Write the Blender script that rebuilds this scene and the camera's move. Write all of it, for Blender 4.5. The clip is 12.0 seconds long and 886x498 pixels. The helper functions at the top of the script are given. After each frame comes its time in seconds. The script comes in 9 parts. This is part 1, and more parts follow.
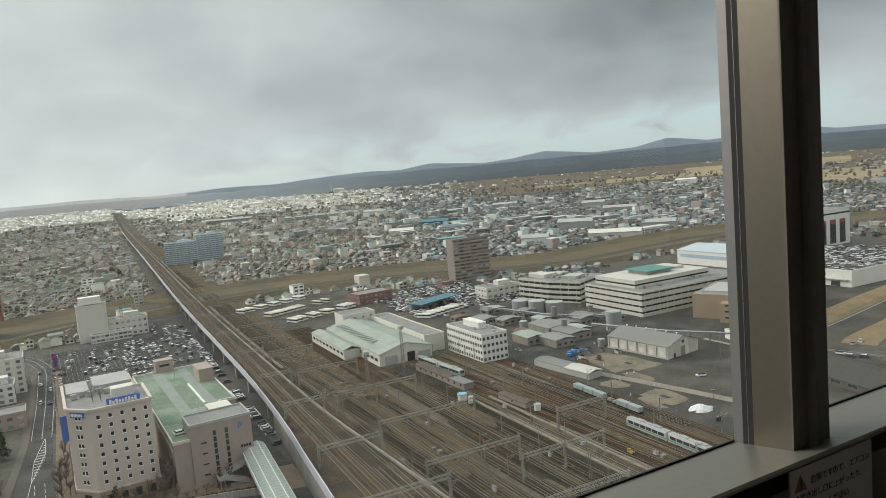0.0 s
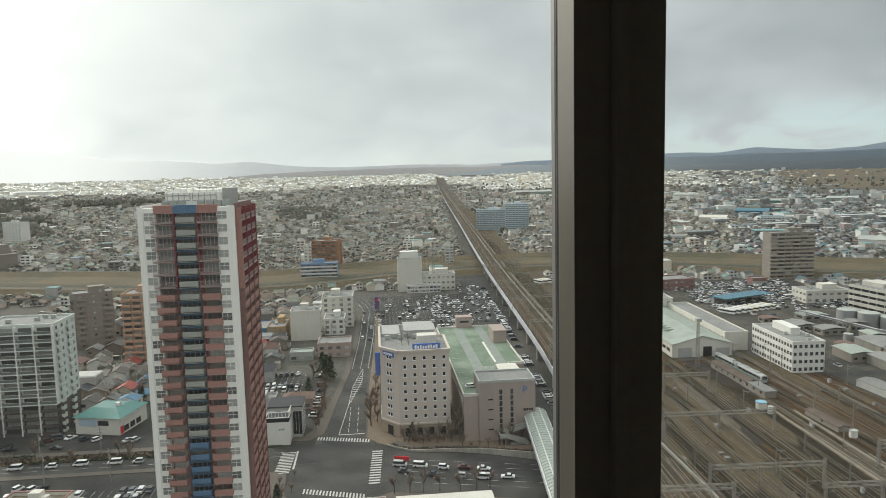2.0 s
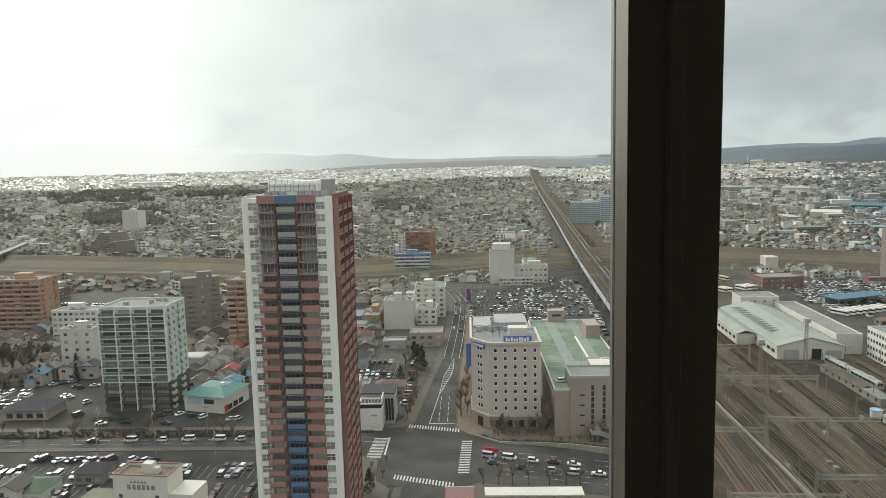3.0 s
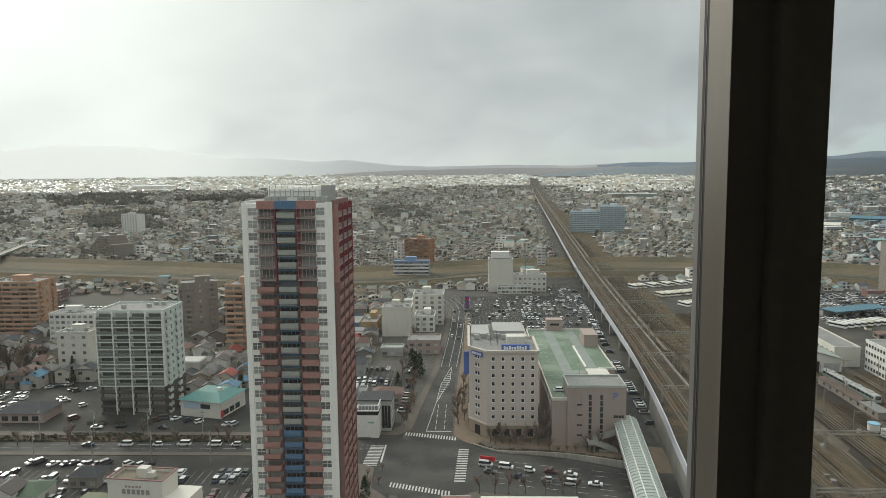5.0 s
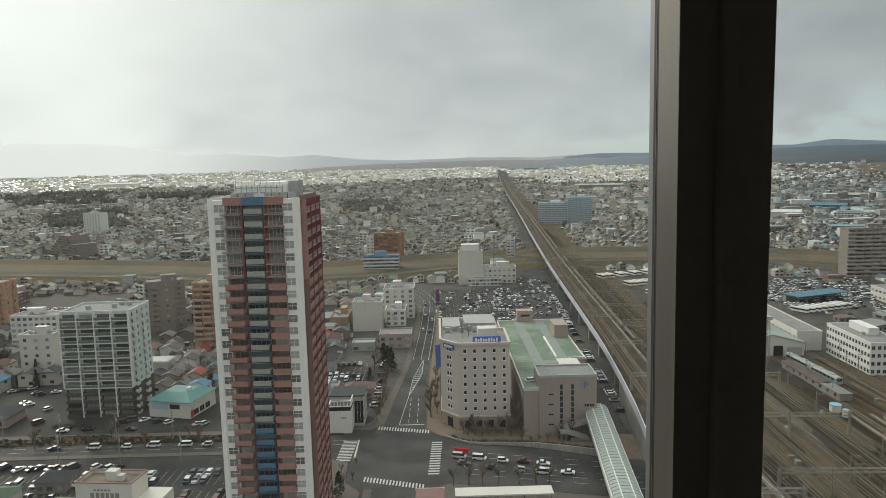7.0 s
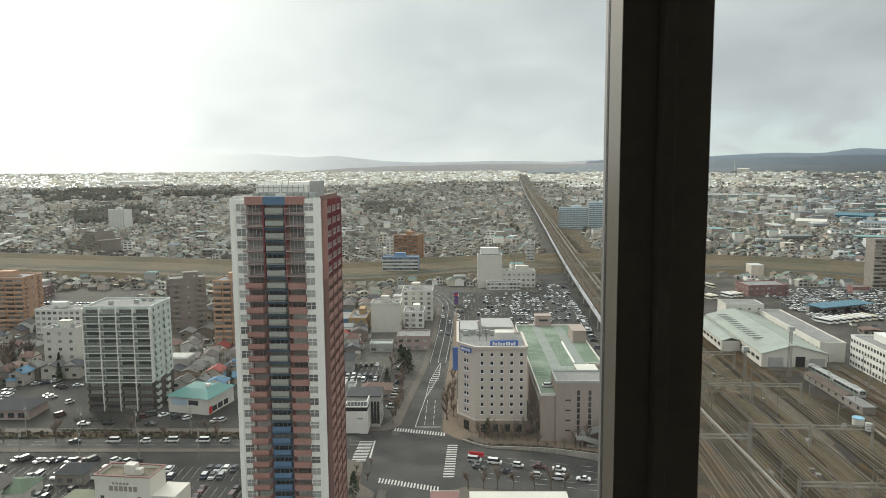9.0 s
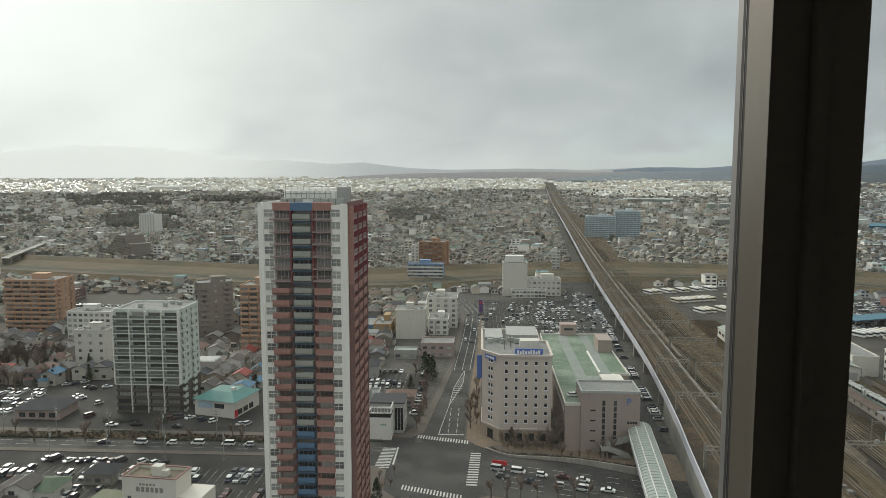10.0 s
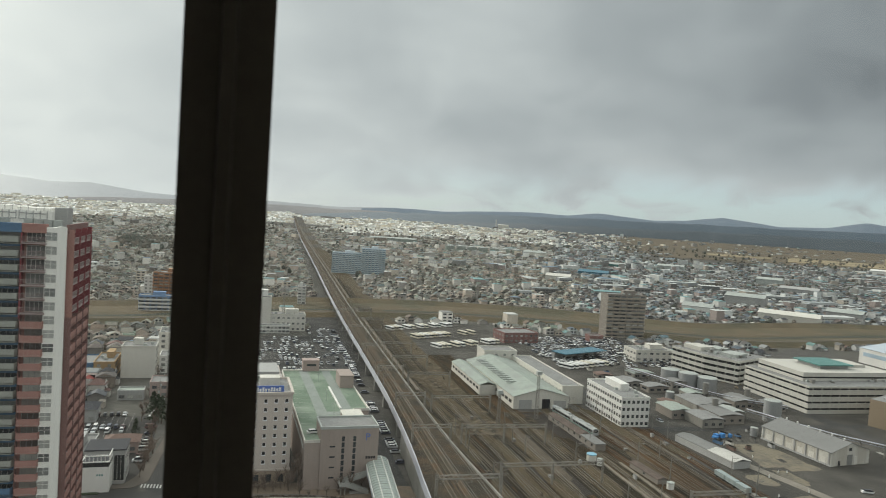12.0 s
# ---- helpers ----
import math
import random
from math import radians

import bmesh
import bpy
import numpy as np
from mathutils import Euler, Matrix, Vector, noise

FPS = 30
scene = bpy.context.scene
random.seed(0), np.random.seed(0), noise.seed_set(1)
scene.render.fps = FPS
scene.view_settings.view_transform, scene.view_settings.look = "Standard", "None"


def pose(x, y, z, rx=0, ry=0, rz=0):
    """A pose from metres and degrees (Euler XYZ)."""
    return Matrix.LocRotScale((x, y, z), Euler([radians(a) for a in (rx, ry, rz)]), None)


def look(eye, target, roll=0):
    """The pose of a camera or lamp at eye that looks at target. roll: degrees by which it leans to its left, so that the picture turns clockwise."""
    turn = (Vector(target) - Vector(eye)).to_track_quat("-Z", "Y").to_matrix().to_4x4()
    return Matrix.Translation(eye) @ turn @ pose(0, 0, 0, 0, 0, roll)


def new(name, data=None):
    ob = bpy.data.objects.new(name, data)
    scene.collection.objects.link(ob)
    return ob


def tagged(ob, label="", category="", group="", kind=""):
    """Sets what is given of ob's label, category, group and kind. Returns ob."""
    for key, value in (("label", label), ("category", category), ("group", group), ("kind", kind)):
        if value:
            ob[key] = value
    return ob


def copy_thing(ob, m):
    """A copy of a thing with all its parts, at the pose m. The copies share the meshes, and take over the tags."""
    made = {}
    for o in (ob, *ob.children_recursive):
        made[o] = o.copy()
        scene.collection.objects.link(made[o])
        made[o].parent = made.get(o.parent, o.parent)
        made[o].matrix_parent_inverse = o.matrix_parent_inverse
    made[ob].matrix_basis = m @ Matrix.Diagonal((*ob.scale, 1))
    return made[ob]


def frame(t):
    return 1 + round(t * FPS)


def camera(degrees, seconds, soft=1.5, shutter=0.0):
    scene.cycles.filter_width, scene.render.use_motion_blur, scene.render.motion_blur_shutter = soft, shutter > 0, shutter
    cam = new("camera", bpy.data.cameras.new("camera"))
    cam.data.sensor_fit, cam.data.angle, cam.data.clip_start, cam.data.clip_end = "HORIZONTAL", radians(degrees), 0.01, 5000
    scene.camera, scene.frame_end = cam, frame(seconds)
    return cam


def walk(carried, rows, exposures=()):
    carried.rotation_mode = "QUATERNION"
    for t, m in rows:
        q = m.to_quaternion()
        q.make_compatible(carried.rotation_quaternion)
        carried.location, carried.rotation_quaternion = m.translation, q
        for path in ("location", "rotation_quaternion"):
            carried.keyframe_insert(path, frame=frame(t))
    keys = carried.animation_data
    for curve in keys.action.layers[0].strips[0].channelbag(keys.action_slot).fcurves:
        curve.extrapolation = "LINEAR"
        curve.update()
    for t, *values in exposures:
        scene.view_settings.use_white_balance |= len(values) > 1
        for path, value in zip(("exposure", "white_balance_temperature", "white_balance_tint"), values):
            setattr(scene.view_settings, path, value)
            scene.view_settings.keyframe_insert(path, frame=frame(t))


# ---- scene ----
cam = camera(64.06, 12.0, soft=0.85, shutter=0.12)
PATH = [
    (0.0, pose(-0.630, -1.304, 96.018, 84.00, 4.82, -0.22)),
    (0.5, pose(-0.392, -1.192, 96.007, 83.51, 4.35, 2.72)),
    (1.0, pose(-0.119, -1.082, 96, 83.75, 3.20, 7.76)),
    (1.5, pose(0.076, -0.937, 96, 83.32, 1.76, 16.41)),
    (2.0, pose(0.208, -0.837, 96, 83.47, 1.36, 24.38)),
    (2.5, pose(0.280, -0.822, 96, 83.07, 1.31, 30.35)),
    (2.7, pose(0.274, -0.829, 96, 82.90, 1.36, 31.72)),
    (4.3, pose(0.184, -0.863, 96, 83.26, 1.31, 32.12)),
    (4.5, pose(0.161, -0.867, 96, 83.42, 1.11, 31.91)),
    (5.0, pose(0.155, -0.866, 96, 83.60, 0.60, 31.91)),
    (5.5, pose(0.154, -0.865, 96, 83.59, 0.52, 32.34)),
    (6.0, pose(0.153, -0.870, 96, 83.68, 0.67, 32.54)),
    (6.5, pose(0.155, -0.877, 96, 83.52, 0.92, 31.56)),
    (7.0, pose(0.171, -0.868, 96, 83.02, 1.39, 29.35)),
    (7.2, pose(0.181, -0.869, 96, 82.89, 1.45, 28.52)),
    (8.8, pose(0.289, -0.870, 96, 83.03, 0.73, 30.03)),
    (9.0, pose(0.271, -0.879, 96, 83.27, 0.45, 31.06)),
    (9.5, pose(0.181, -0.930, 96, 83.44, 0.24, 32.88)),
    (10.0, pose(0.143, -0.928, 96, 83.86, 0.06, 33.14)),
    (10.5, pose(0.139, -0.918, 96, 84.15, -0.23, 31.79)),
    (11.0, pose(0.153, -0.892, 96, 84.54, -1.01, 27.79)),
    (11.5, pose(0.242, -0.861, 96, 85.60, -2.39, 21.03)),
    (12.0, pose(0.523, -0.781, 96, 87.33, -3.60, 13.12)),
]
walk(cam, PATH, [(0.0, 0.0), (0.5, -0.08), (1.0, 0.02), (1.5, 0.12), (2.0, 0.05), (2.5, 0.08), (4.5, -0.15), (6.0, -0.15), (7.0, -0.24), (9.0, 0.14), (10.0, -0.24), (11.0, -0.14), (11.5, -0.2), (12.0, -0.12)])

# ---- world and sun ----
world = bpy.data.worlds.new("overcast_sky")
scene.world = world
world.use_nodes = True
wt = world.node_tree
for n in list(wt.nodes):
    wt.nodes.remove(n)


def wnode(kind, **settings):
    n = wt.nodes.new(kind)
    for i, v in settings.items():
        n.inputs[i.replace("_", " ")].default_value = v
    return n


def wmath(op, a, b=None, c=None, clamp=False):
    n = wt.nodes.new("ShaderNodeMath")
    n.operation, n.use_clamp = op, clamp
    for k, v in enumerate((a, b, c)):
        if v is None:
            continue
        if isinstance(v, (int, float)):
            n.inputs[k].default_value = v
        else:
            wt.links.new(v, n.inputs[k])
    return n.outputs[0]


SUN_AZ, SUN_EL = 68.0, 22.0
sun_dir = Vector((-math.sin(radians(SUN_AZ)) * math.cos(radians(SUN_EL)), math.cos(radians(SUN_AZ)) * math.cos(radians(SUN_EL)), math.sin(radians(SUN_EL))))
coord = wt.nodes.new("ShaderNodeTexCoord").outputs["Generated"]
sep = wt.nodes.new("ShaderNodeSeparateXYZ")
wt.links.new(coord, sep.inputs[0])
up = wmath("MAXIMUM", sep.outputs[2], 0.0)
# cloud layer seen in perspective: the way divided by its height
den = wmath("ADD", up, 0.40)
cx, cy = wmath("DIVIDE", sep.outputs[0], den), wmath("DIVIDE", sep.outputs[1], den)
comb = wt.nodes.new("ShaderNodeCombineXYZ")
wt.links.new(cx, comb.inputs[0])
wt.links.new(cy, comb.inputs[1])


def wnoise(scale, detail, rough, dist=0.0):
    n = wnode("ShaderNodeTexNoise", Scale=scale, Detail=detail, Roughness=rough, Distortion=dist)
    wt.links.new(comb.outputs[0], n.inputs["Vector"])
    return n.outputs[0]


big = wnoise(1.3, 3.0, 0.5, 0.6)
mid = wnoise(3.8, 6.0, 0.56, 0.5)
dot = wt.nodes.new("ShaderNodeVectorMath")
dot.operation = "DOT_PRODUCT"
wt.links.new(coord, dot.inputs[0])
dot.inputs[1].default_value = sun_dir
facing = wmath("MAXIMUM", dot.outputs["Value"], 0.0)
glow = wmath("MULTIPLY", wmath("POWER", facing, 10.0), 0.62)
broad = wmath("MULTIPLY", wmath("POWER", facing, 2.2), 0.24)
texture = wmath("ADD", wmath("MULTIPLY", wmath("SUBTRACT", big, 0.5), 0.38), wmath("MULTIPLY", wmath("SUBTRACT", mid, 0.5), 0.25))
cloud_value = wmath("ADD", wmath("ADD", wmath("ADD", glow, broad), 0.515), texture)
# heavier cloud overhead and away from the sun, thinner low over the horizon
low = wmath("POWER", wmath("SUBTRACT", 1.0, wmath("MINIMUM", wmath("MULTIPLY", up, 7.0), 1.0)), 2.0)
heavy = wmath("MULTIPLY", wmath("MINIMUM", wmath("MULTIPLY", wmath("SUBTRACT", up, 0.07, clamp=True), 8.0), 1.0), wmath("SUBTRACT", 0.58, facing, clamp=True))
cloud_value = wmath("SUBTRACT", wmath("ADD", cloud_value, wmath("MULTIPLY", low, 0.13)), wmath("MULTIPLY", heavy, 0.41))
# clouds facing the sun, behind the viewer, are bright too
back = wmath("MULTIPLY", wmath("MAXIMUM", wmath("MULTIPLY", dot.outputs["Value"], -1.0), 0.0), 0.55)
cloud_value = wmath("MAXIMUM", wmath("ADD", cloud_value, back), 0.20)
# an overcast sky is brightest overhead
zenith = wmath("MULTIPLY", wmath("SUBTRACT", up, 0.34, clamp=True), 4.2)
cloud_value = wmath("MULTIPLY", cloud_value, wmath("ADD", zenith, 1.0))
tint = wt.nodes.new("ShaderNodeMixRGB")
tint.inputs[1].default_value = (0.82, 0.95, 1.05, 1)
tint.inputs[2].default_value = (0.985, 1.02, 0.97, 1)
wt.links.new(wmath("MULTIPLY", cloud_value, 1.0, clamp=True), tint.inputs[0])
cloud = wt.nodes.new("ShaderNodeVectorMath")
cloud.operation = "SCALE"
wt.links.new(tint.outputs[0], cloud.inputs[0])
wt.links.new(cloud_value, cloud.inputs["Scale"])
sky = wt.nodes.new("ShaderNodeTexSky")
sky.sky_type, sky.sun_disc = "NISHITA", False
sky.sun_elevation, sky.sun_rotation = radians(SUN_EL), radians(-SUN_AZ)
clear = wt.nodes.new("ShaderNodeVectorMath")
clear.operation = "SCALE"
wt.links.new(sky.outputs[0], clear.inputs[0])
clear.inputs["Scale"].default_value = 0.10
cool = wt.nodes.new("ShaderNodeVectorMath")
cool.operation = "MULTIPLY"
wt.links.new(clear.outputs[0], cool.inputs[0])
cool.inputs[1].default_value = (1.0, 1.1, 1.35)
pale = wt.nodes.new("ShaderNodeMixRGB")
pale.inputs[0].default_value = 0.62
wt.links.new(cool.outputs[0], pale.inputs[1])
pale.inputs[2].default_value = (0.70, 0.85, 0.875, 1)
brink = wmath("POWER", wmath("SUBTRACT", 1.0, wmath("MINIMUM", wmath("MULTIPLY", up, 11.0), 1.0)), 1.6)
gap = wmath("MULTIPLY", wmath("MULTIPLY", wmath("SUBTRACT", 0.75, facing, clamp=True), wmath("SUBTRACT", mid, 0.36, clamp=True)), wmath("MULTIPLY", brink, 30.0), clamp=True)
blend = wt.nodes.new("ShaderNodeMixRGB")
wt.links.new(gap, blend.inputs[0])
wt.links.new(cloud.outputs[0], blend.inputs[1])
wt.links.new(pale.outputs[0], blend.inputs[2])
bg = wnode("ShaderNodeBackground", Strength=1.0)
wt.links.new(blend.outputs[0], bg.inputs[0])
wout = wt.nodes.new("ShaderNodeOutputWorld")
wt.links.new(bg.outputs[0], wout.inputs[0])

sun = new("sun", bpy.data.lights.new("sun", "SUN"))
sun.data.energy, sun.data.angle, sun.data.color = 1.8, radians(14), (1.0, 0.92, 0.79)
sun.matrix_world = look((0, 0, 300), Vector((0, 0, 300)) - sun_dir * 10)
scene.view_settings.exposure = 0.0

# ---- materials ----


def material(name, colour, rough=0.8, vary=0.25, scale=0.4, fine=6.0, bump=0.0, metal=0.0, stain=None, palette=None, by=None, spec=0.2, streak=False, drawn=None):
    """Two scales of mottling over a base colour; palette: colours picked for each object or island; drawn: the bearing along which the mottling is drawn out."""
    m = bpy.data.materials.new(name)
    m.use_nodes = True
    t = m.node_tree
    b = t.nodes["Principled BSDF"]
    b.inputs["Roughness"].default_value = rough
    b.inputs["Metallic"].default_value = metal
    b.inputs["Specular IOR Level"].default_value = spec
    pos = t.nodes.new("ShaderNodeNewGeometry").outputs["Position"]
    if streak:
        mp = t.nodes.new("ShaderNodeMapping")
        mp.inputs["Scale"].default_value = (1, 1, 0.12)
        t.links.new(pos, mp.inputs[0])
        pos = mp.outputs[0]
    if drawn is not None:
        mp = t.nodes.new("ShaderNodeMapping")
        mp.vector_type = "TEXTURE"
        mp.inputs["Rotation"].default_value[2] = radians(drawn)
        mp.inputs["Scale"].default_value = (1, 14, 1)
        t.links.new(pos, mp.inputs[0])
        pos = mp.outputs[0]

    def tex(s, d):
        n = t.nodes.new("ShaderNodeTexNoise")
        n.inputs["Scale"].default_value, n.inputs["Detail"].default_value = s, d
        t.links.new(pos, n.inputs["Vector"])
        return n.outputs[0]

    coarse, grain = tex(scale, 4), tex(fine, 3)
    if palette:
        r = t.nodes.new("ShaderNodeValToRGB")
        r.color_ramp.interpolation = "CONSTANT"
        while len(r.color_ramp.elements) < len(palette):
            r.color_ramp.elements.new(0.5)
        for k, c in enumerate(palette):
            r.color_ramp.elements[k].position = k / len(palette)
            r.color_ramp.elements[k].color = (*c, 1)
        pick = t.nodes.new("ShaderNodeNewGeometry").outputs["Random Per Island"] if by == "island" else t.nodes.new("ShaderNodeObjectInfo").outputs["Random"]
        t.links.new(pick, r.inputs[0])
        base = r.outputs[0]
    else:
        rgb = t.nodes.new("ShaderNodeRGB")
        rgb.outputs[0].default_value = (*colour, 1)
        base = rgb.outputs[0]
    if stain:
        ramp = t.nodes.new("ShaderNodeValToRGB")
        ramp.color_ramp.elements[0].position, ramp.color_ramp.elements[1].position = 0.42, 0.62
        t.links.new(coarse, ramp.inputs[0])
        mix = t.nodes.new("ShaderNodeMixRGB")
        t.links.new(ramp.outputs[0], mix.inputs[0])
        t.links.new(base, mix.inputs[1])
        mix.inputs[2].default_value = (*stain, 1)
        base = mix.outputs[0]
    gain = t.nodes.new("ShaderNodeMath")
    gain.operation = "MULTIPLY_ADD"
    add = t.nodes.new("ShaderNodeMath")
    add.operation = "ADD"
    t.links.new(coarse, add.inputs[0])
    t.links.new(grain, add.inputs[1])
    t.links.new(add.outputs[0], gain.inputs[0])
    gain.inputs[1].default_value, gain.inputs[2].default_value = vary * 2, 1 - vary * 2
    scl = t.nodes.new("ShaderNodeVectorMath")
    scl.operation = "SCALE"
    t.links.new(base, scl.inputs[0])
    t.links.new(gain.outputs[0], scl.inputs["Scale"])
    t.links.new(scl.outputs[0], b.inputs["Base Color"])
    if bump:
        bp = t.nodes.new("ShaderNodeBump")
        bp.inputs["Strength"].default_value = bump
        t.links.new(grain, bp.inputs["Height"])
        t.links.new(bp.outputs[0], b.inputs["Normal"])
    return m


def glass_pane(name):
    m = bpy.data.materials.new(name)
    m.use_nodes = True
    t = m.node_tree
    t.nodes.remove(t.nodes["Principled BSDF"])
    tr, gl, mx, fr = (t.nodes.new(k) for k in ("ShaderNodeBsdfTransparent", "ShaderNodeBsdfGlossy", "ShaderNodeMixShader", "ShaderNodeFresnel"))
    gl.inputs["Roughness"].default_value = 0.02
    tr.inputs[0].default_value = (0.95, 0.97, 0.965, 1)
    fr.inputs[0].default_value = 1.45
    t.links.new(fr.outputs[0], mx.inputs[0])
    t.links.new(tr.outputs[0], mx.inputs[1])
    t.links.new(gl.outputs[0], mx.inputs[2])
    # faint translucent layer added to lift the darks, in place of distance haze
    haze_veil, veiled = t.nodes.new("ShaderNodeBsdfTranslucent"), t.nodes.new("ShaderNodeMixShader")
    haze_veil.inputs[0].default_value = (0.96, 0.97, 0.95, 1)
    veiled.inputs[0].default_value = 0.011
    t.links.new(mx.outputs[0], veiled.inputs[1])
    t.links.new(haze_veil.outputs[0], veiled.inputs[2])
    t.links.new(veiled.outputs[0], t.nodes["Material Output"].inputs[0])
    return m


ASPHALT = material("asphalt", (0.056, 0.053, 0.047), 0.9, 0.5, 0.05, 0.9, stain=(0.074, 0.069, 0.061))
ROAD = material("road_asphalt", (0.042, 0.042, 0.041), 0.8, 0.35, 0.08, 1.5, stain=(0.06, 0.058, 0.055))
PAVING = material("paving", (0.125, 0.108, 0.092), 0.85, 0.35, 0.15, 2.5, stain=(0.095, 0.085, 0.074))
PAINT = material("road_paint", (0.46, 0.46, 0.44), 0.7, 0.4, 0.5, 4)
EARTH = material("town_ground", (0.098, 0.094, 0.082), 0.95, 0.5, 0.02, 0.3, stain=(0.07, 0.066, 0.062))
GRASS = material("dry_grass", (0.132, 0.104, 0.066), 0.95, 0.6, 0.018, 0.35, stain=(0.072, 0.066, 0.044))
FIELD = material("winter_field", (0.31, 0.255, 0.165), 0.95, 0.35, 0.006, 0.08, stain=(0.19, 0.16, 0.105))
BROWNFIELD = material("brown_field", (0.135, 0.11, 0.078), 0.95, 0.5, 0.006, 0.08, stain=(0.085, 0.074, 0.056))
SAND = material("bare_ground", (0.205, 0.178, 0.134), 0.95, 0.5, 0.11, 0.8, stain=(0.115, 0.104, 0.085))
BALLAST = material("rusty_ballast", (0.0361, 0.0311, 0.0218), 0.95, 0.75, 0.16, 1.1, stain=(0.0689, 0.0437, 0.0244), spec=0.05, drawn=27)
BALLAST2 = material("brown_ballast", (0.08, 0.08, 0.0688), 0.95, 0.7, 0.3, 1.6, spec=0.05, drawn=27, palette=[(0.036, 0.0304, 0.0214), (0.0544, 0.036, 0.0214), (0.0304, 0.0272, 0.0199), (0.064, 0.0384, 0.0214), (0.0416, 0.0352, 0.0248), (0.0704, 0.056, 0.0358)])
BRUSH = material("dead_brush", (0.0924, 0.0704, 0.0424), 0.95, 0.65, 0.06, 0.7, stain=(0.0598, 0.0502, 0.0326))
RAIL = material("rail_steel", (0.199, 0.163, 0.128), 0.6, 0.25, 0.5, 3, spec=0.15)
CONCRETE = material("concrete", (0.27, 0.262, 0.24), 0.85, 0.3, 0.12, 1.2, streak=True)
PALE = material("pale_barrier", (0.47, 0.48, 0.53), 0.6, 0.15, 0.15, 1.0, streak=True)
STEEL = material("galvanised_steel", (0.23, 0.222, 0.205), 0.5, 0.15, 0.6, 4, metal=0.4)
WHITE = material("white_render", (0.66, 0.65, 0.62), 0.8, 0.12, 0.12, 1.5, streak=True)
CREAM = material("cream_render", (0.58, 0.56, 0.51), 0.8, 0.12, 0.12, 1.5, streak=True)
GREYWALL = material("grey_wall", (0.36, 0.36, 0.35), 0.8, 0.15, 0.12, 1.5, streak=True)
TAUPE = material("taupe_tile", (0.24, 0.215, 0.19), 0.75, 0.12, 0.1, 2)
DARKTILE = material("dark_tile", (0.10, 0.088, 0.08), 0.7, 0.2, 0.1, 2)
ORANGE = material("orange_brick_tile", (0.455, 0.29, 0.20), 0.8, 0.16, 0.1, 2)
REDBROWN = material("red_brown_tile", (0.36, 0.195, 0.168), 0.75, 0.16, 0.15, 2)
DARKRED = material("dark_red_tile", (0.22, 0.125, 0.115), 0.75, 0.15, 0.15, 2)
REDPAINT = material("red_paint", (0.24, 0.06, 0.068), 0.6, 0.12)
BLUETILE = material("blue_tile", (0.10, 0.18, 0.29), 0.6, 0.12, 0.2, 2)
SAGE = material("sage_panel", (0.34, 0.345, 0.315), 0.55, 0.1, 0.3, 2)
APTWALL = material("pale_grey_green_wall", (0.58, 0.62, 0.58), 0.75, 0.1, 0.15, 1.5, streak=True)
GREENROOF = material("green_deck_coating", (0.15, 0.202, 0.15), 0.85, 0.35, 0.08, 1, stain=(0.195, 0.24, 0.19))
GREYDECK = material("grey_deck_coating", (0.36, 0.38, 0.36), 0.85, 0.2, 0.1, 1)
TEALROOF = material("teal_metal_roof", (0.095, 0.22, 0.205), 0.5, 0.2, 0.15, 1)
BLUEROOF = material("blue_metal_roof", (0.065, 0.16, 0.215), 0.5, 0.15, 0.15, 1)
SHEDROOF = material("weathered_green_sheet", (0.31, 0.35, 0.31), 0.65, 0.2, 0.1, 1, stain=(0.25, 0.27, 0.25))
SLATE = material("grey_sheet_roof", (0.19, 0.19, 0.185), 0.7, 0.2, 0.12, 1.2)
ROOFGREY = material("flat_roof_membrane", (0.25, 0.25, 0.245), 0.85, 0.3, 0.12, 1, stain=(0.19, 0.19, 0.185))
RUSTROOF = material("rust_red_roof", (0.155, 0.105, 0.088), 0.8, 0.35, 0.3, 2)
OCHRE = material("ochre_panel", (0.30, 0.235, 0.165), 0.75, 0.12, 0.1, 1.5)
INNWALL = material("beige_inn_tile", (0.53, 0.475, 0.43), 0.8, 0.1, 0.12, 2, streak=True)
MAUVE = material("mauve_grey_panel", (0.335, 0.28, 0.25), 0.8, 0.12, 0.12, 1.5, streak=True)
PINK = material("pink_panel", (0.38, 0.30, 0.275), 0.8, 0.12)
GLASS = material("window_glass", (0.035, 0.042, 0.048), 0.12, 0.2, 0.4, 3, spec=0.7)
CURTAIN = material("window_with_blinds", (0.2, 0.2, 0.19), 0.3, 0.2, 0.6, 3, spec=0.6, palette=[(0.05, 0.055, 0.06), (0.30, 0.30, 0.28), (0.11, 0.115, 0.12), (0.42, 0.42, 0.39), (0.08, 0.085, 0.09), (0.20, 0.21, 0.2)])
DARKGLASS = material("dark_office_glass", (0.022, 0.025, 0.027), 0.25, 0.3, 0.5, 3, spec=0.25)
BLUEGLASS = material("blue_tinted_glass", (0.36, 0.46, 0.54), 0.3, 0.15, 0.2, 2, spec=0.5)
SIGNBLUE = material("blue_sign", (0.10, 0.17, 0.45), 0.5, 0.05)
SIGNRED = material("red_sign", (0.5, 0.04, 0.05), 0.5, 0.05)
SIGNWHITE = material("white_letter", (0.75, 0.76, 0.78), 0.5, 0.05)
BLACK = material("black_panel", (0.025, 0.025, 0.028), 0.5, 0.1)
SNOW = material("snow_heap", (0.66, 0.67, 0.68), 0.7, 0.15, 0.6, 3)
BARK = material("bare_bark", (0.14, 0.112, 0.092), 0.95, 0.3, 2, 12)
TWIG = material("bare_twigs", (0.18, 0.14, 0.115), 0.95, 0.3, 1, 6)
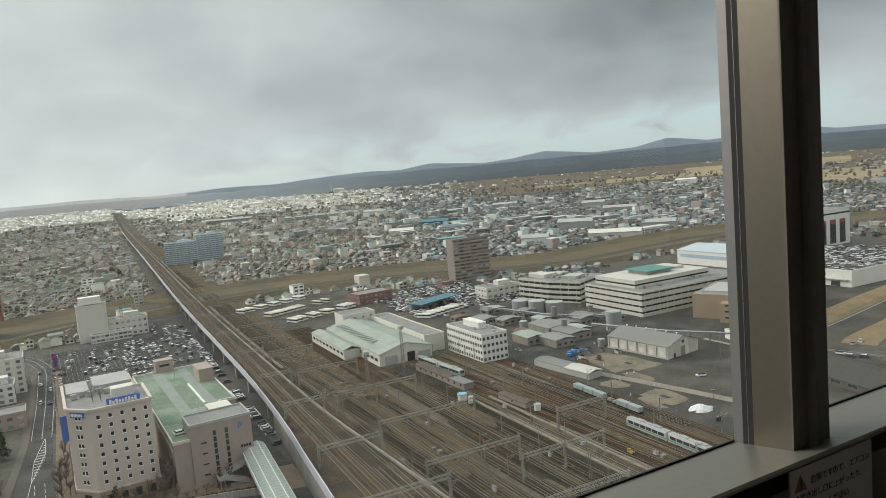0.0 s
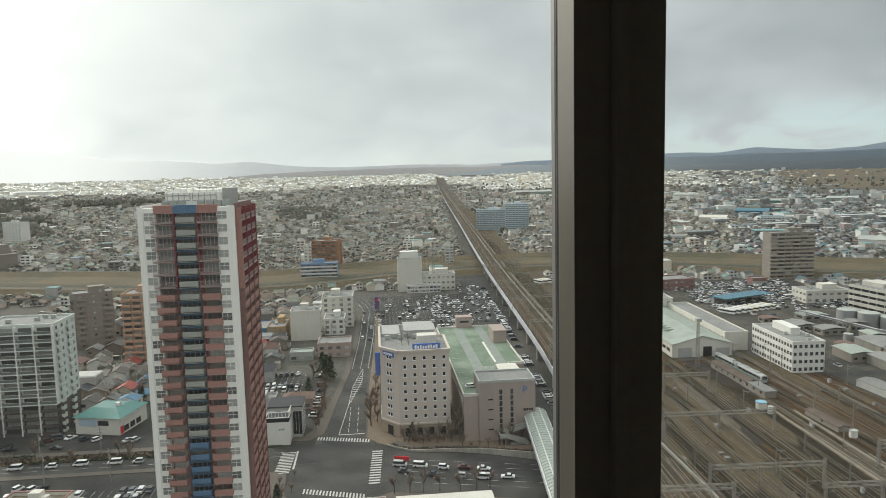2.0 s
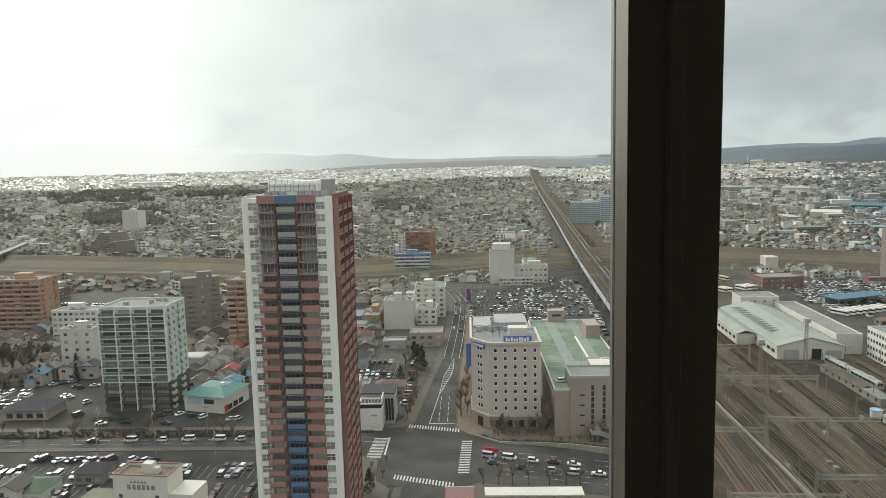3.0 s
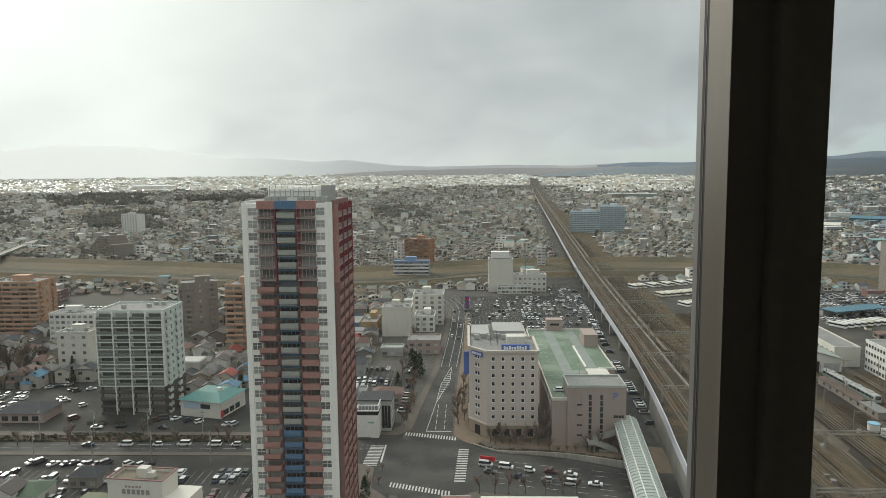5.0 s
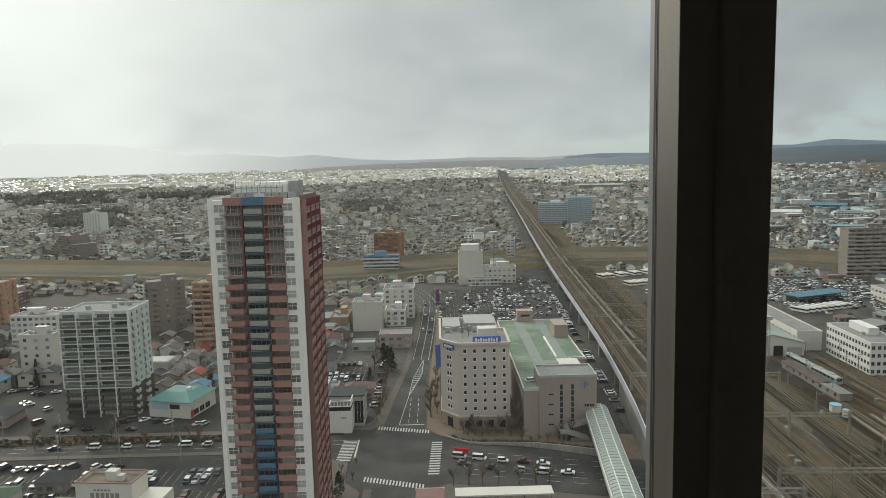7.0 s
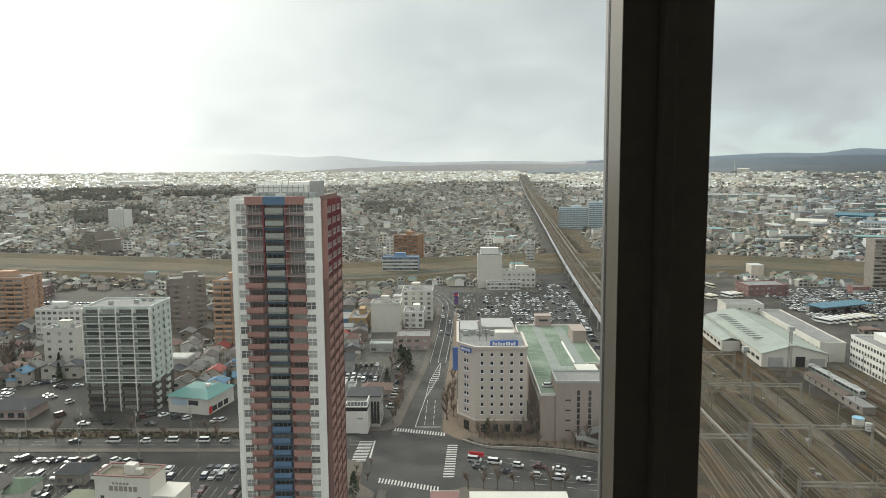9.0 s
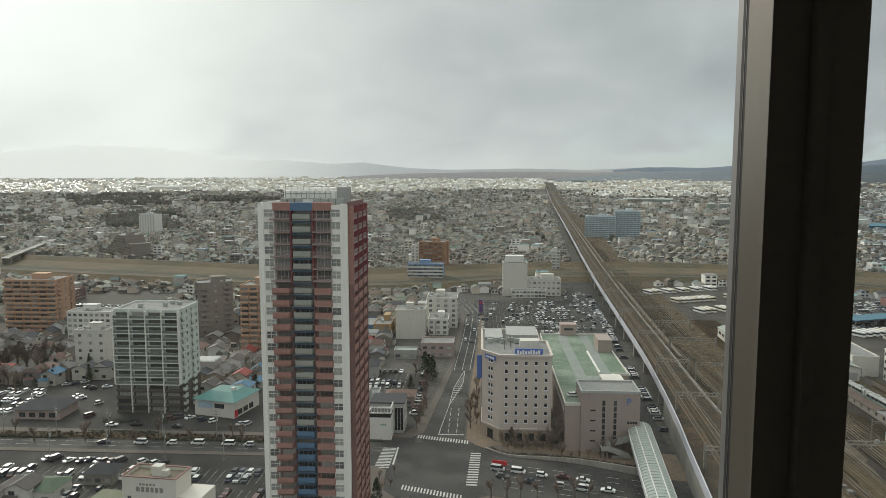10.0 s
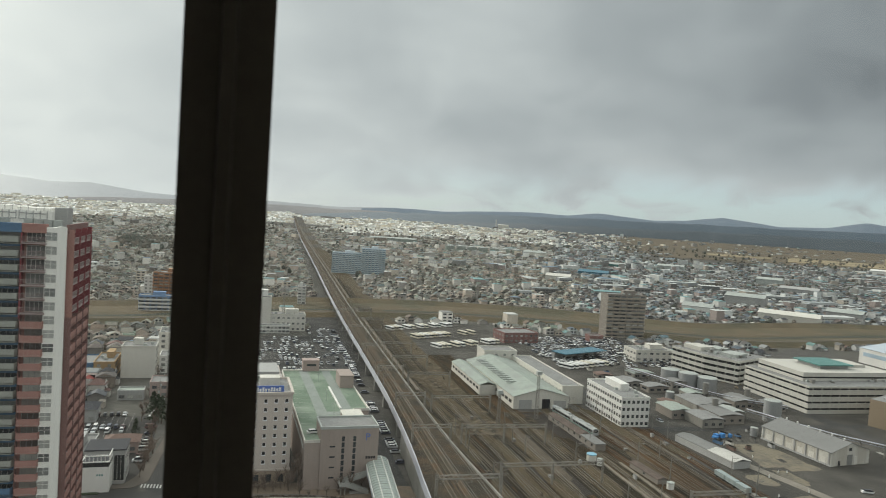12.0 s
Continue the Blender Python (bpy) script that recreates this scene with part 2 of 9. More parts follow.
EVERGREEN = material("evergreen_leaf", (0.040, 0.055, 0.032), 0.9, 0.4, 0.5, 4)
# tree colours greyed and lifted to carry the haze over far groves
WOODS = material("winter_woods", (0.055, 0.062, 0.045), 0.95, 0.4, 0.02, 0.2, palette=[(0.0967, 0.105, 0.0902), (0.137, 0.125, 0.105), (0.109, 0.111, 0.0952), (0.161, 0.143, 0.119), (0.121, 0.117, 0.102)], by="island")
TYRE = material("tyre_rubber", (0.025, 0.025, 0.025), 0.8, 0.1)
CARPAINT = material("car_paint", (0.7, 0.7, 0.7), 0.3, 0.04, spec=0.5, palette=[(0.75, 0.75, 0.75), (0.70, 0.71, 0.72), (0.42, 0.43, 0.44), (0.03, 0.03, 0.035), (0.74, 0.74, 0.73), (0.10, 0.105, 0.11), (0.55, 0.56, 0.57), (0.72, 0.72, 0.7), (0.07, 0.07, 0.075), (0.76, 0.76, 0.75), (0.04, 0.05, 0.08), (0.74, 0.74, 0.74), (0.11, 0.045, 0.045), (0.48, 0.49, 0.5)])
CARPAINT_ALL = material("far_car_paint", (0.7, 0.7, 0.7), 0.35, 0.04, spec=0.5, palette=[(0.75, 0.75, 0.75), (0.70, 0.71, 0.72), (0.42, 0.43, 0.44), (0.03, 0.03, 0.035), (0.10, 0.11, 0.13), (0.55, 0.56, 0.57), (0.72, 0.72, 0.7), (0.74, 0.74, 0.74), (0.06, 0.07, 0.1)], by="island")
BUSPAINT = material("bus_paint", (0.6, 0.55, 0.45), 0.4, 0.08, palette=[(0.68, 0.64, 0.54), (0.72, 0.71, 0.68), (0.60, 0.55, 0.45), (0.74, 0.74, 0.72)])
TRAINWHITE = material("train_body", (0.33, 0.345, 0.34), 0.4, 0.12, 0.5, 3)
TRAINGREEN = material("train_green_band", (0.07, 0.22, 0.165), 0.4, 0.08)
TRAINROOF = material("train_roof", (0.33, 0.345, 0.34), 0.7, 0.15, 0.5, 3)
HOUSEWALL = material("house_wall", (0.5, 0.5, 0.5), 0.85, 0.2, 0.2, 1.2, palette=[(0.40, 0.375, 0.34), (0.28, 0.26, 0.235), (0.54, 0.525, 0.49), (0.21, 0.18, 0.155), (0.62, 0.61, 0.58), (0.33, 0.28, 0.235), (0.21, 0.20, 0.19), (0.50, 0.47, 0.41)])
HOUSEROOF = material("house_roof", (0.1, 0.1, 0.1), 0.7, 0.3, 0.3, 2, palette=[(0.0683, 0.0683, 0.072), (0.109, 0.0994, 0.0938), (0.141, 0.0853, 0.075), (0.061, 0.0638, 0.0713), (0.164, 0.16, 0.155), (0.0942, 0.0989, 0.108), (0.27, 0.075, 0.065), (0.0926, 0.086, 0.0804), (0.085, 0.17, 0.25), (0.13, 0.111, 0.101), (0.0978, 0.0884, 0.0837), (0.162, 0.144, 0.133)])
TOWNWALL = material("town_wall", (0.5, 0.5, 0.5), 0.85, 0.2, 0.05, 0.6, by="island", palette=[(0.827, 0.793, 0.737), (0.353, 0.319, 0.28), (0.659, 0.64, 0.599), (0.252, 0.226, 0.197), (0.827, 0.81, 0.773), (0.498, 0.442, 0.38), (0.623, 0.593, 0.551), (0.202, 0.188, 0.174), (0.554, 0.468, 0.41), (0.659, 0.637, 0.604), (0.575, 0.513, 0.438), (0.409, 0.388, 0.365)])
TOWNROOF = material("town_roof", (0.1, 0.1, 0.1), 0.8, 0.25, 0.1, 0.8, by="island", palette=[(0.114, 0.122, 0.108), (0.181, 0.151, 0.124), (0.178, 0.147, 0.123), (0.108, 0.11, 0.098), (0.242, 0.227, 0.194), (0.134, 0.141, 0.136), (0.178, 0.138, 0.108), (0.165, 0.138, 0.112), (0.134, 0.171, 0.17), (0.284, 0.286, 0.235), (0.111, 0.104, 0.088), (0.209, 0.184, 0.154), (0.138, 0.138, 0.116), (0.165, 0.202, 0.164), (0.279, 0.287, 0.254), (0.104, 0.106, 0.0935), (0.138, 0.126, 0.106)])
# grey and teal town colours, with the east's weaker light toned into them
EASTSHADEWALL = material("east_town_wall", (0.5, 0.5, 0.5), 0.85, 0.2, 0.05, 0.6, by="island", palette=[(0.585, 0.585, 0.562), (0.257, 0.257, 0.246), (0.649, 0.66, 0.649), (0.175, 0.17, 0.164), (0.351, 0.339, 0.316), (0.468, 0.474, 0.468), (0.152, 0.158, 0.158), (0.316, 0.269, 0.252), (0.608, 0.632, 0.632), (0.398, 0.363, 0.316), (0.281, 0.292, 0.298)])
EASTSHADEROOF = material("east_town_roof", (0.1, 0.1, 0.1), 0.8, 0.25, 0.1, 0.8, by="island", palette=[(0.0853, 0.0883, 0.0901), (0.141, 0.139, 0.134), (0.141, 0.116, 0.105), (0.0703, 0.0733, 0.0803), (0.241, 0.246, 0.246), (0.1, 0.12, 0.141), (0.15, 0.1, 0.0883), (0.12, 0.116, 0.111), (0.111, 0.166, 0.19), (0.342, 0.352, 0.342), (0.0752, 0.0752, 0.0733), (0.171, 0.169, 0.164), (0.105, 0.1, 0.0969), (0.141, 0.231, 0.22), (0.345, 0.352, 0.345)])
EASTSHADEBLOCK = material("east_block_roof", (0.4, 0.4, 0.4), 0.8, 0.2, 0.05, 0.6, by="island", palette=[(0.281, 0.304, 0.304), (0.199, 0.222, 0.222), (0.398, 0.421, 0.409), (0.175, 0.292, 0.292), (0.246, 0.257, 0.257), (0.491, 0.503, 0.491), (0.175, 0.246, 0.304)])
# sunlight on the far outskirts is put into these pale wall and roof colours
SUNLITWALL = material("outskirts_wall", (0.5, 0.5, 0.5), 0.85, 0.12, 0.03, 0.4, by="island", palette=[(0.78, 0.742, 0.647), (0.631, 0.584, 0.498), (0.86, 0.859, 0.782), (0.819, 0.743, 0.619), (0.485, 0.456, 0.399), (0.86, 0.86, 0.812)])
SUNLITROOF = material("outskirts_roof", (0.3, 0.3, 0.3), 0.38, 0.15, 0.05, 0.5, by="island", spec=0.9, palette=[(0.402, 0.392, 0.362), (0.614, 0.594, 0.543), (0.245, 0.235, 0.215), (0.849, 0.829, 0.768), (0.466, 0.415, 0.355), (0.86, 0.86, 0.848), (0.338, 0.369, 0.379), (0.86, 0.86, 0.792)])
BLOCKROOF = material("block_roof", (0.4, 0.4, 0.4), 0.8, 0.2, 0.05, 0.6, by="island", palette=[(0.30, 0.30, 0.29), (0.20, 0.21, 0.21), (0.42, 0.42, 0.40), (0.16, 0.26, 0.26), (0.25, 0.25, 0.24), (0.50, 0.50, 0.48), (0.17, 0.22, 0.27)])
SILVER = material("anodised_aluminium", (0.136, 0.122, 0.10), 0.42, 0.08, 3, 60, metal=0.55)
BRONZE = material("dark_bronze_frame", (0.14, 0.13, 0.112), 0.5, 0.15, 3, 50)
GASKET = material("rubber_gasket", (0.03, 0.03, 0.03), 0.7, 0.1)
GREYALU = material("grey_aluminium", (0.22, 0.22, 0.22), 0.5, 0.1, 3, 50, metal=0.4)
SILL = material("sill_metal", (0.205, 0.198, 0.172), 0.36, 0.1, 4, 60, metal=0.4)
PANEL = material("dark_apron_panel", (0.085, 0.082, 0.075), 0.6, 0.15, 3, 40)
PLATE = material("notice_plate", (0.36, 0.36, 0.35), 0.55, 0.06, 5, 40)
INK = material("notice_ink", (0.02, 0.02, 0.02), 0.7, 0.05)
REDMARK = material("warning_brown", (0.17, 0.085, 0.04), 0.6, 0.1)
ROOMWALL = material("room_wall", (0.72, 0.71, 0.68), 0.9, 0.1, 1, 20)
ROOMFLOOR = material("room_carpet", (0.25, 0.23, 0.21), 0.95, 0.2, 2, 40)
PANE = glass_pane("clear_pane")


# distance haze is painted into each hill material as an emission colour
def glow_backdrop(name, colour, glow, strength):
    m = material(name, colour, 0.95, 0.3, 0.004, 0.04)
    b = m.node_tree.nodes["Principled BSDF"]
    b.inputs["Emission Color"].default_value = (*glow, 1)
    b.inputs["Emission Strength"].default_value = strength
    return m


FOREST = glow_backdrop("far_forest", (0.03, 0.04, 0.045), (0.062, 0.082, 0.102), 1.0)
FARHILL = glow_backdrop("far_mountains", (0.06, 0.07, 0.08), (0.135, 0.172, 0.205), 1.0)
MISTHILL = glow_backdrop("misty_hills", (0.1, 0.1, 0.1), (0.6, 0.6, 0.6), 1.0)


def paint_mist(m, near, far, az0=30, az1=54):
    """Paints mist into the emission: the far chain grows paler by its bearing, towards the bright cloud."""
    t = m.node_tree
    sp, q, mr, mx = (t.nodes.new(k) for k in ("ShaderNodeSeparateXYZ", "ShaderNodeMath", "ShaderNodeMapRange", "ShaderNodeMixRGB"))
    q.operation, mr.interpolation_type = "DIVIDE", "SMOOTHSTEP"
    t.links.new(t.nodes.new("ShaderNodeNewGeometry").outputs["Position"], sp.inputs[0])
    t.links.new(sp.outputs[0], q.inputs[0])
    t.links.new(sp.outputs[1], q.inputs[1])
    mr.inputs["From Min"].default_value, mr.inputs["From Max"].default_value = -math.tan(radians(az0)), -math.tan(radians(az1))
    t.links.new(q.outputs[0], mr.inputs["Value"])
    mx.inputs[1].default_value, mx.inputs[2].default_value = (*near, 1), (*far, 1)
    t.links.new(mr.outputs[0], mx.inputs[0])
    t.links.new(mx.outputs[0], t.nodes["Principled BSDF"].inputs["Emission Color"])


FOOTHILL = glow_backdrop("wooded_foothills", (0.035, 0.042, 0.045), (0.055, 0.067, 0.076), 1.0)
LOWHILL = glow_backdrop("low_brown_hills", (0.1, 0.09, 0.08), (0.19, 0.20, 0.205), 1.0)
HAZEHILL = glow_backdrop("hazy_hills", (0.1, 0.1, 0.1), (0.31, 0.33, 0.34), 1.0)
paint_mist(MISTHILL, (0.33, 0.355, 0.365), (0.92, 0.94, 0.89))
paint_mist(FOREST, (0.058, 0.077, 0.097), (0.20, 0.225, 0.235), -4, 20)
paint_mist(FOOTHILL, (0.055, 0.067, 0.076), (0.17, 0.185, 0.19), -4, 14)

# ---- mesh helpers ----


class Shape:
    """Vertices and faces with a material slot each."""

    def __init__(self):
        self.v, self.f, self.s = [], [], []

    def faces(self, verts, faces, slot=0):
        n = len(self.v)
        self.v += [tuple(p) for p in verts]
        self.f += [tuple(n + i for i in f) for f in faces]
        self.s += [slot] * len(faces)
        return self

    def box(self, x0, y0, z0, x1, y1, z1, slot=0):
        p = [(x, y, z) for z in (z0, z1) for x, y in ((x0, y0), (x1, y0), (x1, y1), (x0, y1))]
        return self.faces(p, [(3, 2, 1, 0), (4, 5, 6, 7), (0, 1, 5, 4), (1, 2, 6, 5), (2, 3, 7, 6), (3, 0, 4, 7)], slot)

    def prism(self, poly, z0, z1, slot=0):
        n = len(poly)
        p = [(x, y, z0) for x, y in poly] + [(x, y, z1) for x, y in poly]
        return self.faces(p, [tuple(reversed(range(n))), tuple(range(n, 2 * n))] + [(i, (i + 1) % n, n + (i + 1) % n, n + i) for i in range(n)], slot)

    def beam(self, a, b, r, slot=0, r2=None):
        a, b = Vector(a), Vector(b)
        d = (b - a).normalized()
        e = d.cross(Vector((0, 0, 1)) if abs(d.z) < 0.9 else Vector((1, 0, 0))).normalized()
        g = d.cross(e)
        r2 = r if r2 is None else r2
        p = [a + e * i * r + g * j * r for i, j in ((-1, -1), (1, -1), (1, 1), (-1, 1))] + [b + e * i * r2 + g * j * r2 for i, j in ((-1, -1), (1, -1), (1, 1), (-1, 1))]
        return self.faces(p, [(3, 2, 1, 0), (4, 5, 6, 7), (0, 1, 5, 4), (1, 2, 6, 5), (2, 3, 7, 6), (3, 0, 4, 7)], slot)

    def drum(self, x, y, z0, z1, r, n=16, slot=0, r2=None):
        r2 = r if r2 is None else r2
        p = [(x + q * math.cos(2 * math.pi * i / n), y + q * math.sin(2 * math.pi * i / n), z) for q, z in ((r, z0), (r2, z1)) for i in range(n)]
        return self.faces(p, [tuple(reversed(range(n))), tuple(range(n, 2 * n))] + [(i, (i + 1) % n, n + (i + 1) % n, n + i) for i in range(n)], slot)

    def gable(self, x0, y0, x1, y1, z0, rise, over=0.5, along="y", thick=0.18, slot=0):
        """A pitched roof with thickness, its ridge along x or y."""
        if along == "y":
            m = (x0 + x1) / 2
            k = rise / (m - x0)
            prof = [(x0 - over, z0 - over * k), (m, z0 + rise), (x1 + over, z0 - over * k), (x1 + over, z0 - over * k + thick), (m, z0 + rise + thick), (x0 - over, z0 - over * k + thick)]
            p = [(a, y, z) for y in (y0 - over, y1 + over) for a, z in prof]
        else:
            m = (y0 + y1) / 2
            k = rise / (m - y0)
            prof = [(y0 - over, z0 - over * k), (m, z0 + rise), (y1 + over, z0 - over * k), (y1 + over, z0 - over * k + thick), (m, z0 + rise + thick), (y0 - over, z0 - over * k + thick)]
            p = [(x, a, z) for x in (x1 + over, x0 - over) for a, z in prof]
        return self.faces(p, [(0, 1, 4, 5), (1, 2, 3, 4), (11, 10, 7, 6), (10, 9, 8, 7), (0, 6, 7, 1), (1, 7, 8, 2), (5, 4, 10, 11), (4, 3, 9, 10), (0, 5, 11, 6), (2, 8, 9, 3)], slot)

    def data(self, name, mats):
        me = bpy.data.meshes.new(name)
        me.from_pydata(self.v, [], self.f)
        for m in mats if isinstance(mats, (list, tuple)) else [mats]:
            me.materials.append(m)
        me.polygons.foreach_set("material_index", self.s)
        me.update()
        return me


def thing(name, x, y, z=0.0, angle=0.0, label="", category="", group="", kind=""):
    ob = new(name)
    ob.empty_display_size = 0.5
    ob.matrix_world = pose(x, y, z, 0, 0, angle)
    return tagged(ob, label, category, group, kind)


def part(name, shape, mats, parent, label="", at=None, turn=0.0):
    me = shape if isinstance(shape, bpy.types.Mesh) else shape.data(name, mats)
    ob = new(name, me)
    ob.parent = parent
    if at is not None:
        ob.matrix_basis = pose(*at, 0, 0, turn)
    return tagged(ob, label)


def solid(name, shape, mats, label="", category="", kind="", group="", matrix=None):
    ob = new(name, shape.data(name, mats))
    if matrix is not None:
        ob.matrix_world = matrix
    return tagged(ob, label, category, group, kind)


def axes(angle):
    """Plan axes turned by angle: from (u, v) to (x, y)."""
    c, s = math.cos(radians(angle)), math.sin(radians(angle))
    return lambda u, v: (u * c - v * s, u * s + v * c)


TOWN, YARD = 30.0, 27.0
town, yard = axes(TOWN), axes(YARD)


def to_uv(x, y, angle):
    c, s = math.cos(radians(angle)), math.sin(radians(angle))
    return x * c + y * s, -x * s + y * c


def ground_z(r):
    return 57.0 * max(0.0, (r - 1500.0) / 3000.0) ** 2

# ---- ground, hills, river ----
RINGS = [0, 60, 120, 200, 300, 420, 560, 740, 960, 1250, 1600, 2000, 2450, 2950, 3500, 4100, 4700]


def polar(az, r):
    return -math.sin(az) * r, math.cos(az) * r


g = Shape()
n_az = 72
pts = [(0, 0, 0)] + [(*polar(2 * math.pi * i / n_az, r), ground_z(r)) for r in RINGS[1:] for i in range(n_az)]
fs = [(0, 1 + (i + 1) % n_az, 1 + i) for i in range(n_az)]
for k in range(len(RINGS) - 2):
    a, b = 1 + k * n_az, 1 + (k + 1) * n_az
    fs += [(a + i, a + (i + 1) % n_az, b + (i + 1) % n_az, b + i) for i in range(n_az)]
g.faces(pts, [tuple(reversed(f)) for f in fs])
solid("ground", g, EARTH, "grey-brown town ground with streets and yards", "ground", "structure")


def ridge(name, profile, r0, r1, mat, rough, label, steps=260):
    """A chain of hills: profile gives (azimuth, elevation of the crest) in degrees."""
    s = Shape()
    lo, hi = profile[0][0], profile[-1][0]
    az = [lo + (hi - lo) * i / steps for i in range(steps + 1)]
    rows = 5
    vs = []
    for j in range(rows + 1):
        f = j / rows
        r = r0 + (r1 - r0) * f
        for a in az:
            e = np.interp(a, [p[0] for p in profile], [p[1] for p in profile])
            e += rough * (noise.noise((a * 0.35, f * 2, 3.1)) + 0.5 * noise.noise((a * 1.1, f * 3, 7.7))) + 0.25 * rough * noise.noise((a * 4, f * 5, 1.2))
            top = 96 + r1 * math.tan(radians(e))
            base = ground_z(r0) - 6
            x, y = polar(radians(a), r)
            vs.append((x, y, base + (top - base) * (1 - (1 - f) ** 1.6) + (8 * noise.noise((x * 0.006, y * 0.006, 0)) if 0 < j < rows else 0)))
    n = steps + 1
    s.faces(vs, [(j * n + i, j * n + i + 1, (j + 1) * n + i + 1, (j + 1) * n + i) for j in range(rows) for i in range(steps)])
    return solid(name, s, mat, label, "hills", "structure")


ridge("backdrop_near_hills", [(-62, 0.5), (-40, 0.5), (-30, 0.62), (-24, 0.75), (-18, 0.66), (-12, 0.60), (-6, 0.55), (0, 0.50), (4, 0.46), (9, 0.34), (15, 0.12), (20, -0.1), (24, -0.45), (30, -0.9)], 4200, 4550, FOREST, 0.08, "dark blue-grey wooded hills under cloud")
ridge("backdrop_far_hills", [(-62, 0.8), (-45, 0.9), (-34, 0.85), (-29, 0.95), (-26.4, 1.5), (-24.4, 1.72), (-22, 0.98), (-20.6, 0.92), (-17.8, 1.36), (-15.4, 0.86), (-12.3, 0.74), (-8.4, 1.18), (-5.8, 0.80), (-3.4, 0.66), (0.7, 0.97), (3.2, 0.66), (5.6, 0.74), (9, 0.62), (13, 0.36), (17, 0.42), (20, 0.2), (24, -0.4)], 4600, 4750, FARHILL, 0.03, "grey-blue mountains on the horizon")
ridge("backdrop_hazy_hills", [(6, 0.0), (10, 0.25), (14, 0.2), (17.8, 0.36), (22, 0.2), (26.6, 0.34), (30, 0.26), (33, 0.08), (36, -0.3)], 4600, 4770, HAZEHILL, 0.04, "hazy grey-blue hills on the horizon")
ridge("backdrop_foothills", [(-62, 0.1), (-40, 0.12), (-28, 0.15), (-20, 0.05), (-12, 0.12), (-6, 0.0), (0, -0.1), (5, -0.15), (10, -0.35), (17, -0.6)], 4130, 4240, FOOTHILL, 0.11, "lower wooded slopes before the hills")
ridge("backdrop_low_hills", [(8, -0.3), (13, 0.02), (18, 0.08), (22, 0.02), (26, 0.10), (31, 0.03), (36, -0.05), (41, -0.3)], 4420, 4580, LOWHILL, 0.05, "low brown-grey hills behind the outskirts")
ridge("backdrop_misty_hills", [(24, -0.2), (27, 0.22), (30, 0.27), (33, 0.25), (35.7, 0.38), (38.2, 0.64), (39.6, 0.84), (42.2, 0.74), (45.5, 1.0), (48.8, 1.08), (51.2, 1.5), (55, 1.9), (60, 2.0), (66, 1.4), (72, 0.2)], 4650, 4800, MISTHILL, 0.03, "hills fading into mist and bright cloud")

RIVER = [(-1500, 260), (-900, 335), (-692, 385), (-575, 420), (-464, 445), (-375, 492), (-300, 590), (-187, 668), (-52, 700), (60, 688), (130, 700), (200, 752), (300, 815), (430, 850), (600, 840), (800, 900)]


def smooth_line(points, step):
    out = []
    for k in range(len(points) - 1):
        p0, p1, p2, p3 = (Vector(points[min(max(k + o, 0), len(points) - 1)]) for o in (-1, 0, 1, 2))
        m = max(2, int((p2 - p1).length / step))
        for i in range(m):
            t = i / m
            out.append(0.5 * (2 * p1 + (p2 - p0) * t + (2 * p0 - 5 * p1 + 4 * p2 - p3) * t * t + (3 * p1 - p0 - 3 * p2 + p3) * t ** 3))
    return out + [Vector(points[-1])]


def strip(shape, line, profile, slot=0):
    """A cross-section (offset, z) swept along a plan line."""
    vs, n = [], len(profile)
    for k, p in enumerate(line):
        d = (line[min(k + 1, len(line) - 1)] - line[max(k - 1, 0)]).normalized()
        side = Vector((d.y, -d.x))
        for o, z in profile:
            q = p + side * o
            vs.append((q.x, q.y, z + ground_z(q.length)))
    shape.faces(vs, [(k * n + i + 1, k * n + i, (k + 1) * n + i, (k + 1) * n + i + 1) for k in range(len(line) - 1) for i in range(n - 1)], slot)
    return shape


river_line = smooth_line(RIVER, 25)
solid("levee", strip(Shape(), river_line, [(-74, 0.02), (-66, 3.6), (-62, 3.7), (-50, 0.5), (-8, 0.35), (-6, 0.1), (6, 0.1), (8, 0.35), (24, 0.5), (34, 3.7), (38, 3.6), (46, 0.02)]), GRASS, "river levees covered in dry winter grass", "river bank", "structure")
for side, crest in ((-1, -64), (1, 36)):
    edge = strip(Shape(), river_line, [(crest - 1.3, 3.78), (crest + 1.3, 3.78)])
    solid("levee_path", edge, PAVING, "narrow worn path along the levee", "path", "structure")
    low_track = strip(Shape(), river_line, [(side * 16 - 0.9, 0.56), (side * 16 + 0.9, 0.56)])
    solid("levee_track", low_track, SAND, "sandy track on the river flat", "path", "structure")
WATER = material("river_water", (0.07, 0.075, 0.065), 0.8, 0.2, 0.1, 1, spec=0.03)
solid("water", strip(Shape(), river_line, [(-4.5, 0.2), (4.5, 0.2)]), WATER, "narrow grey river between its levees", "river", "structure")
fr = Shape()
for a0, a1, r0, r1 in ((-24, -13, 2750, 3080), (-12, -7.5, 2830, 2980), (-40, -25, 1750, 2600), (12, 22, 3300, 3600), (-30, -19, 3000, 3600)):
    for i in range(8):
        a, b = (radians(a0 + (a1 - a0) * (i + k) / 8) for k in (0, 1))
        w0, w1 = 60 * noise.noise((a * 30, r0, 0)), 60 * noise.noise((b * 30, r0, 0))
        fr.faces([(*polar(a, r0 + w0), ground_z(r0) + 2), (*polar(b, r0 + w1), ground_z(r0) + 2), (*polar(b, r1 + w1), ground_z(r1) + 2), (*polar(a, r1 + w0), ground_z(r1) + 2)], [(0, 1, 2, 3)])
solid("field", fr, FIELD, "pale straw-coloured fields before the hills", "fields", "structure")

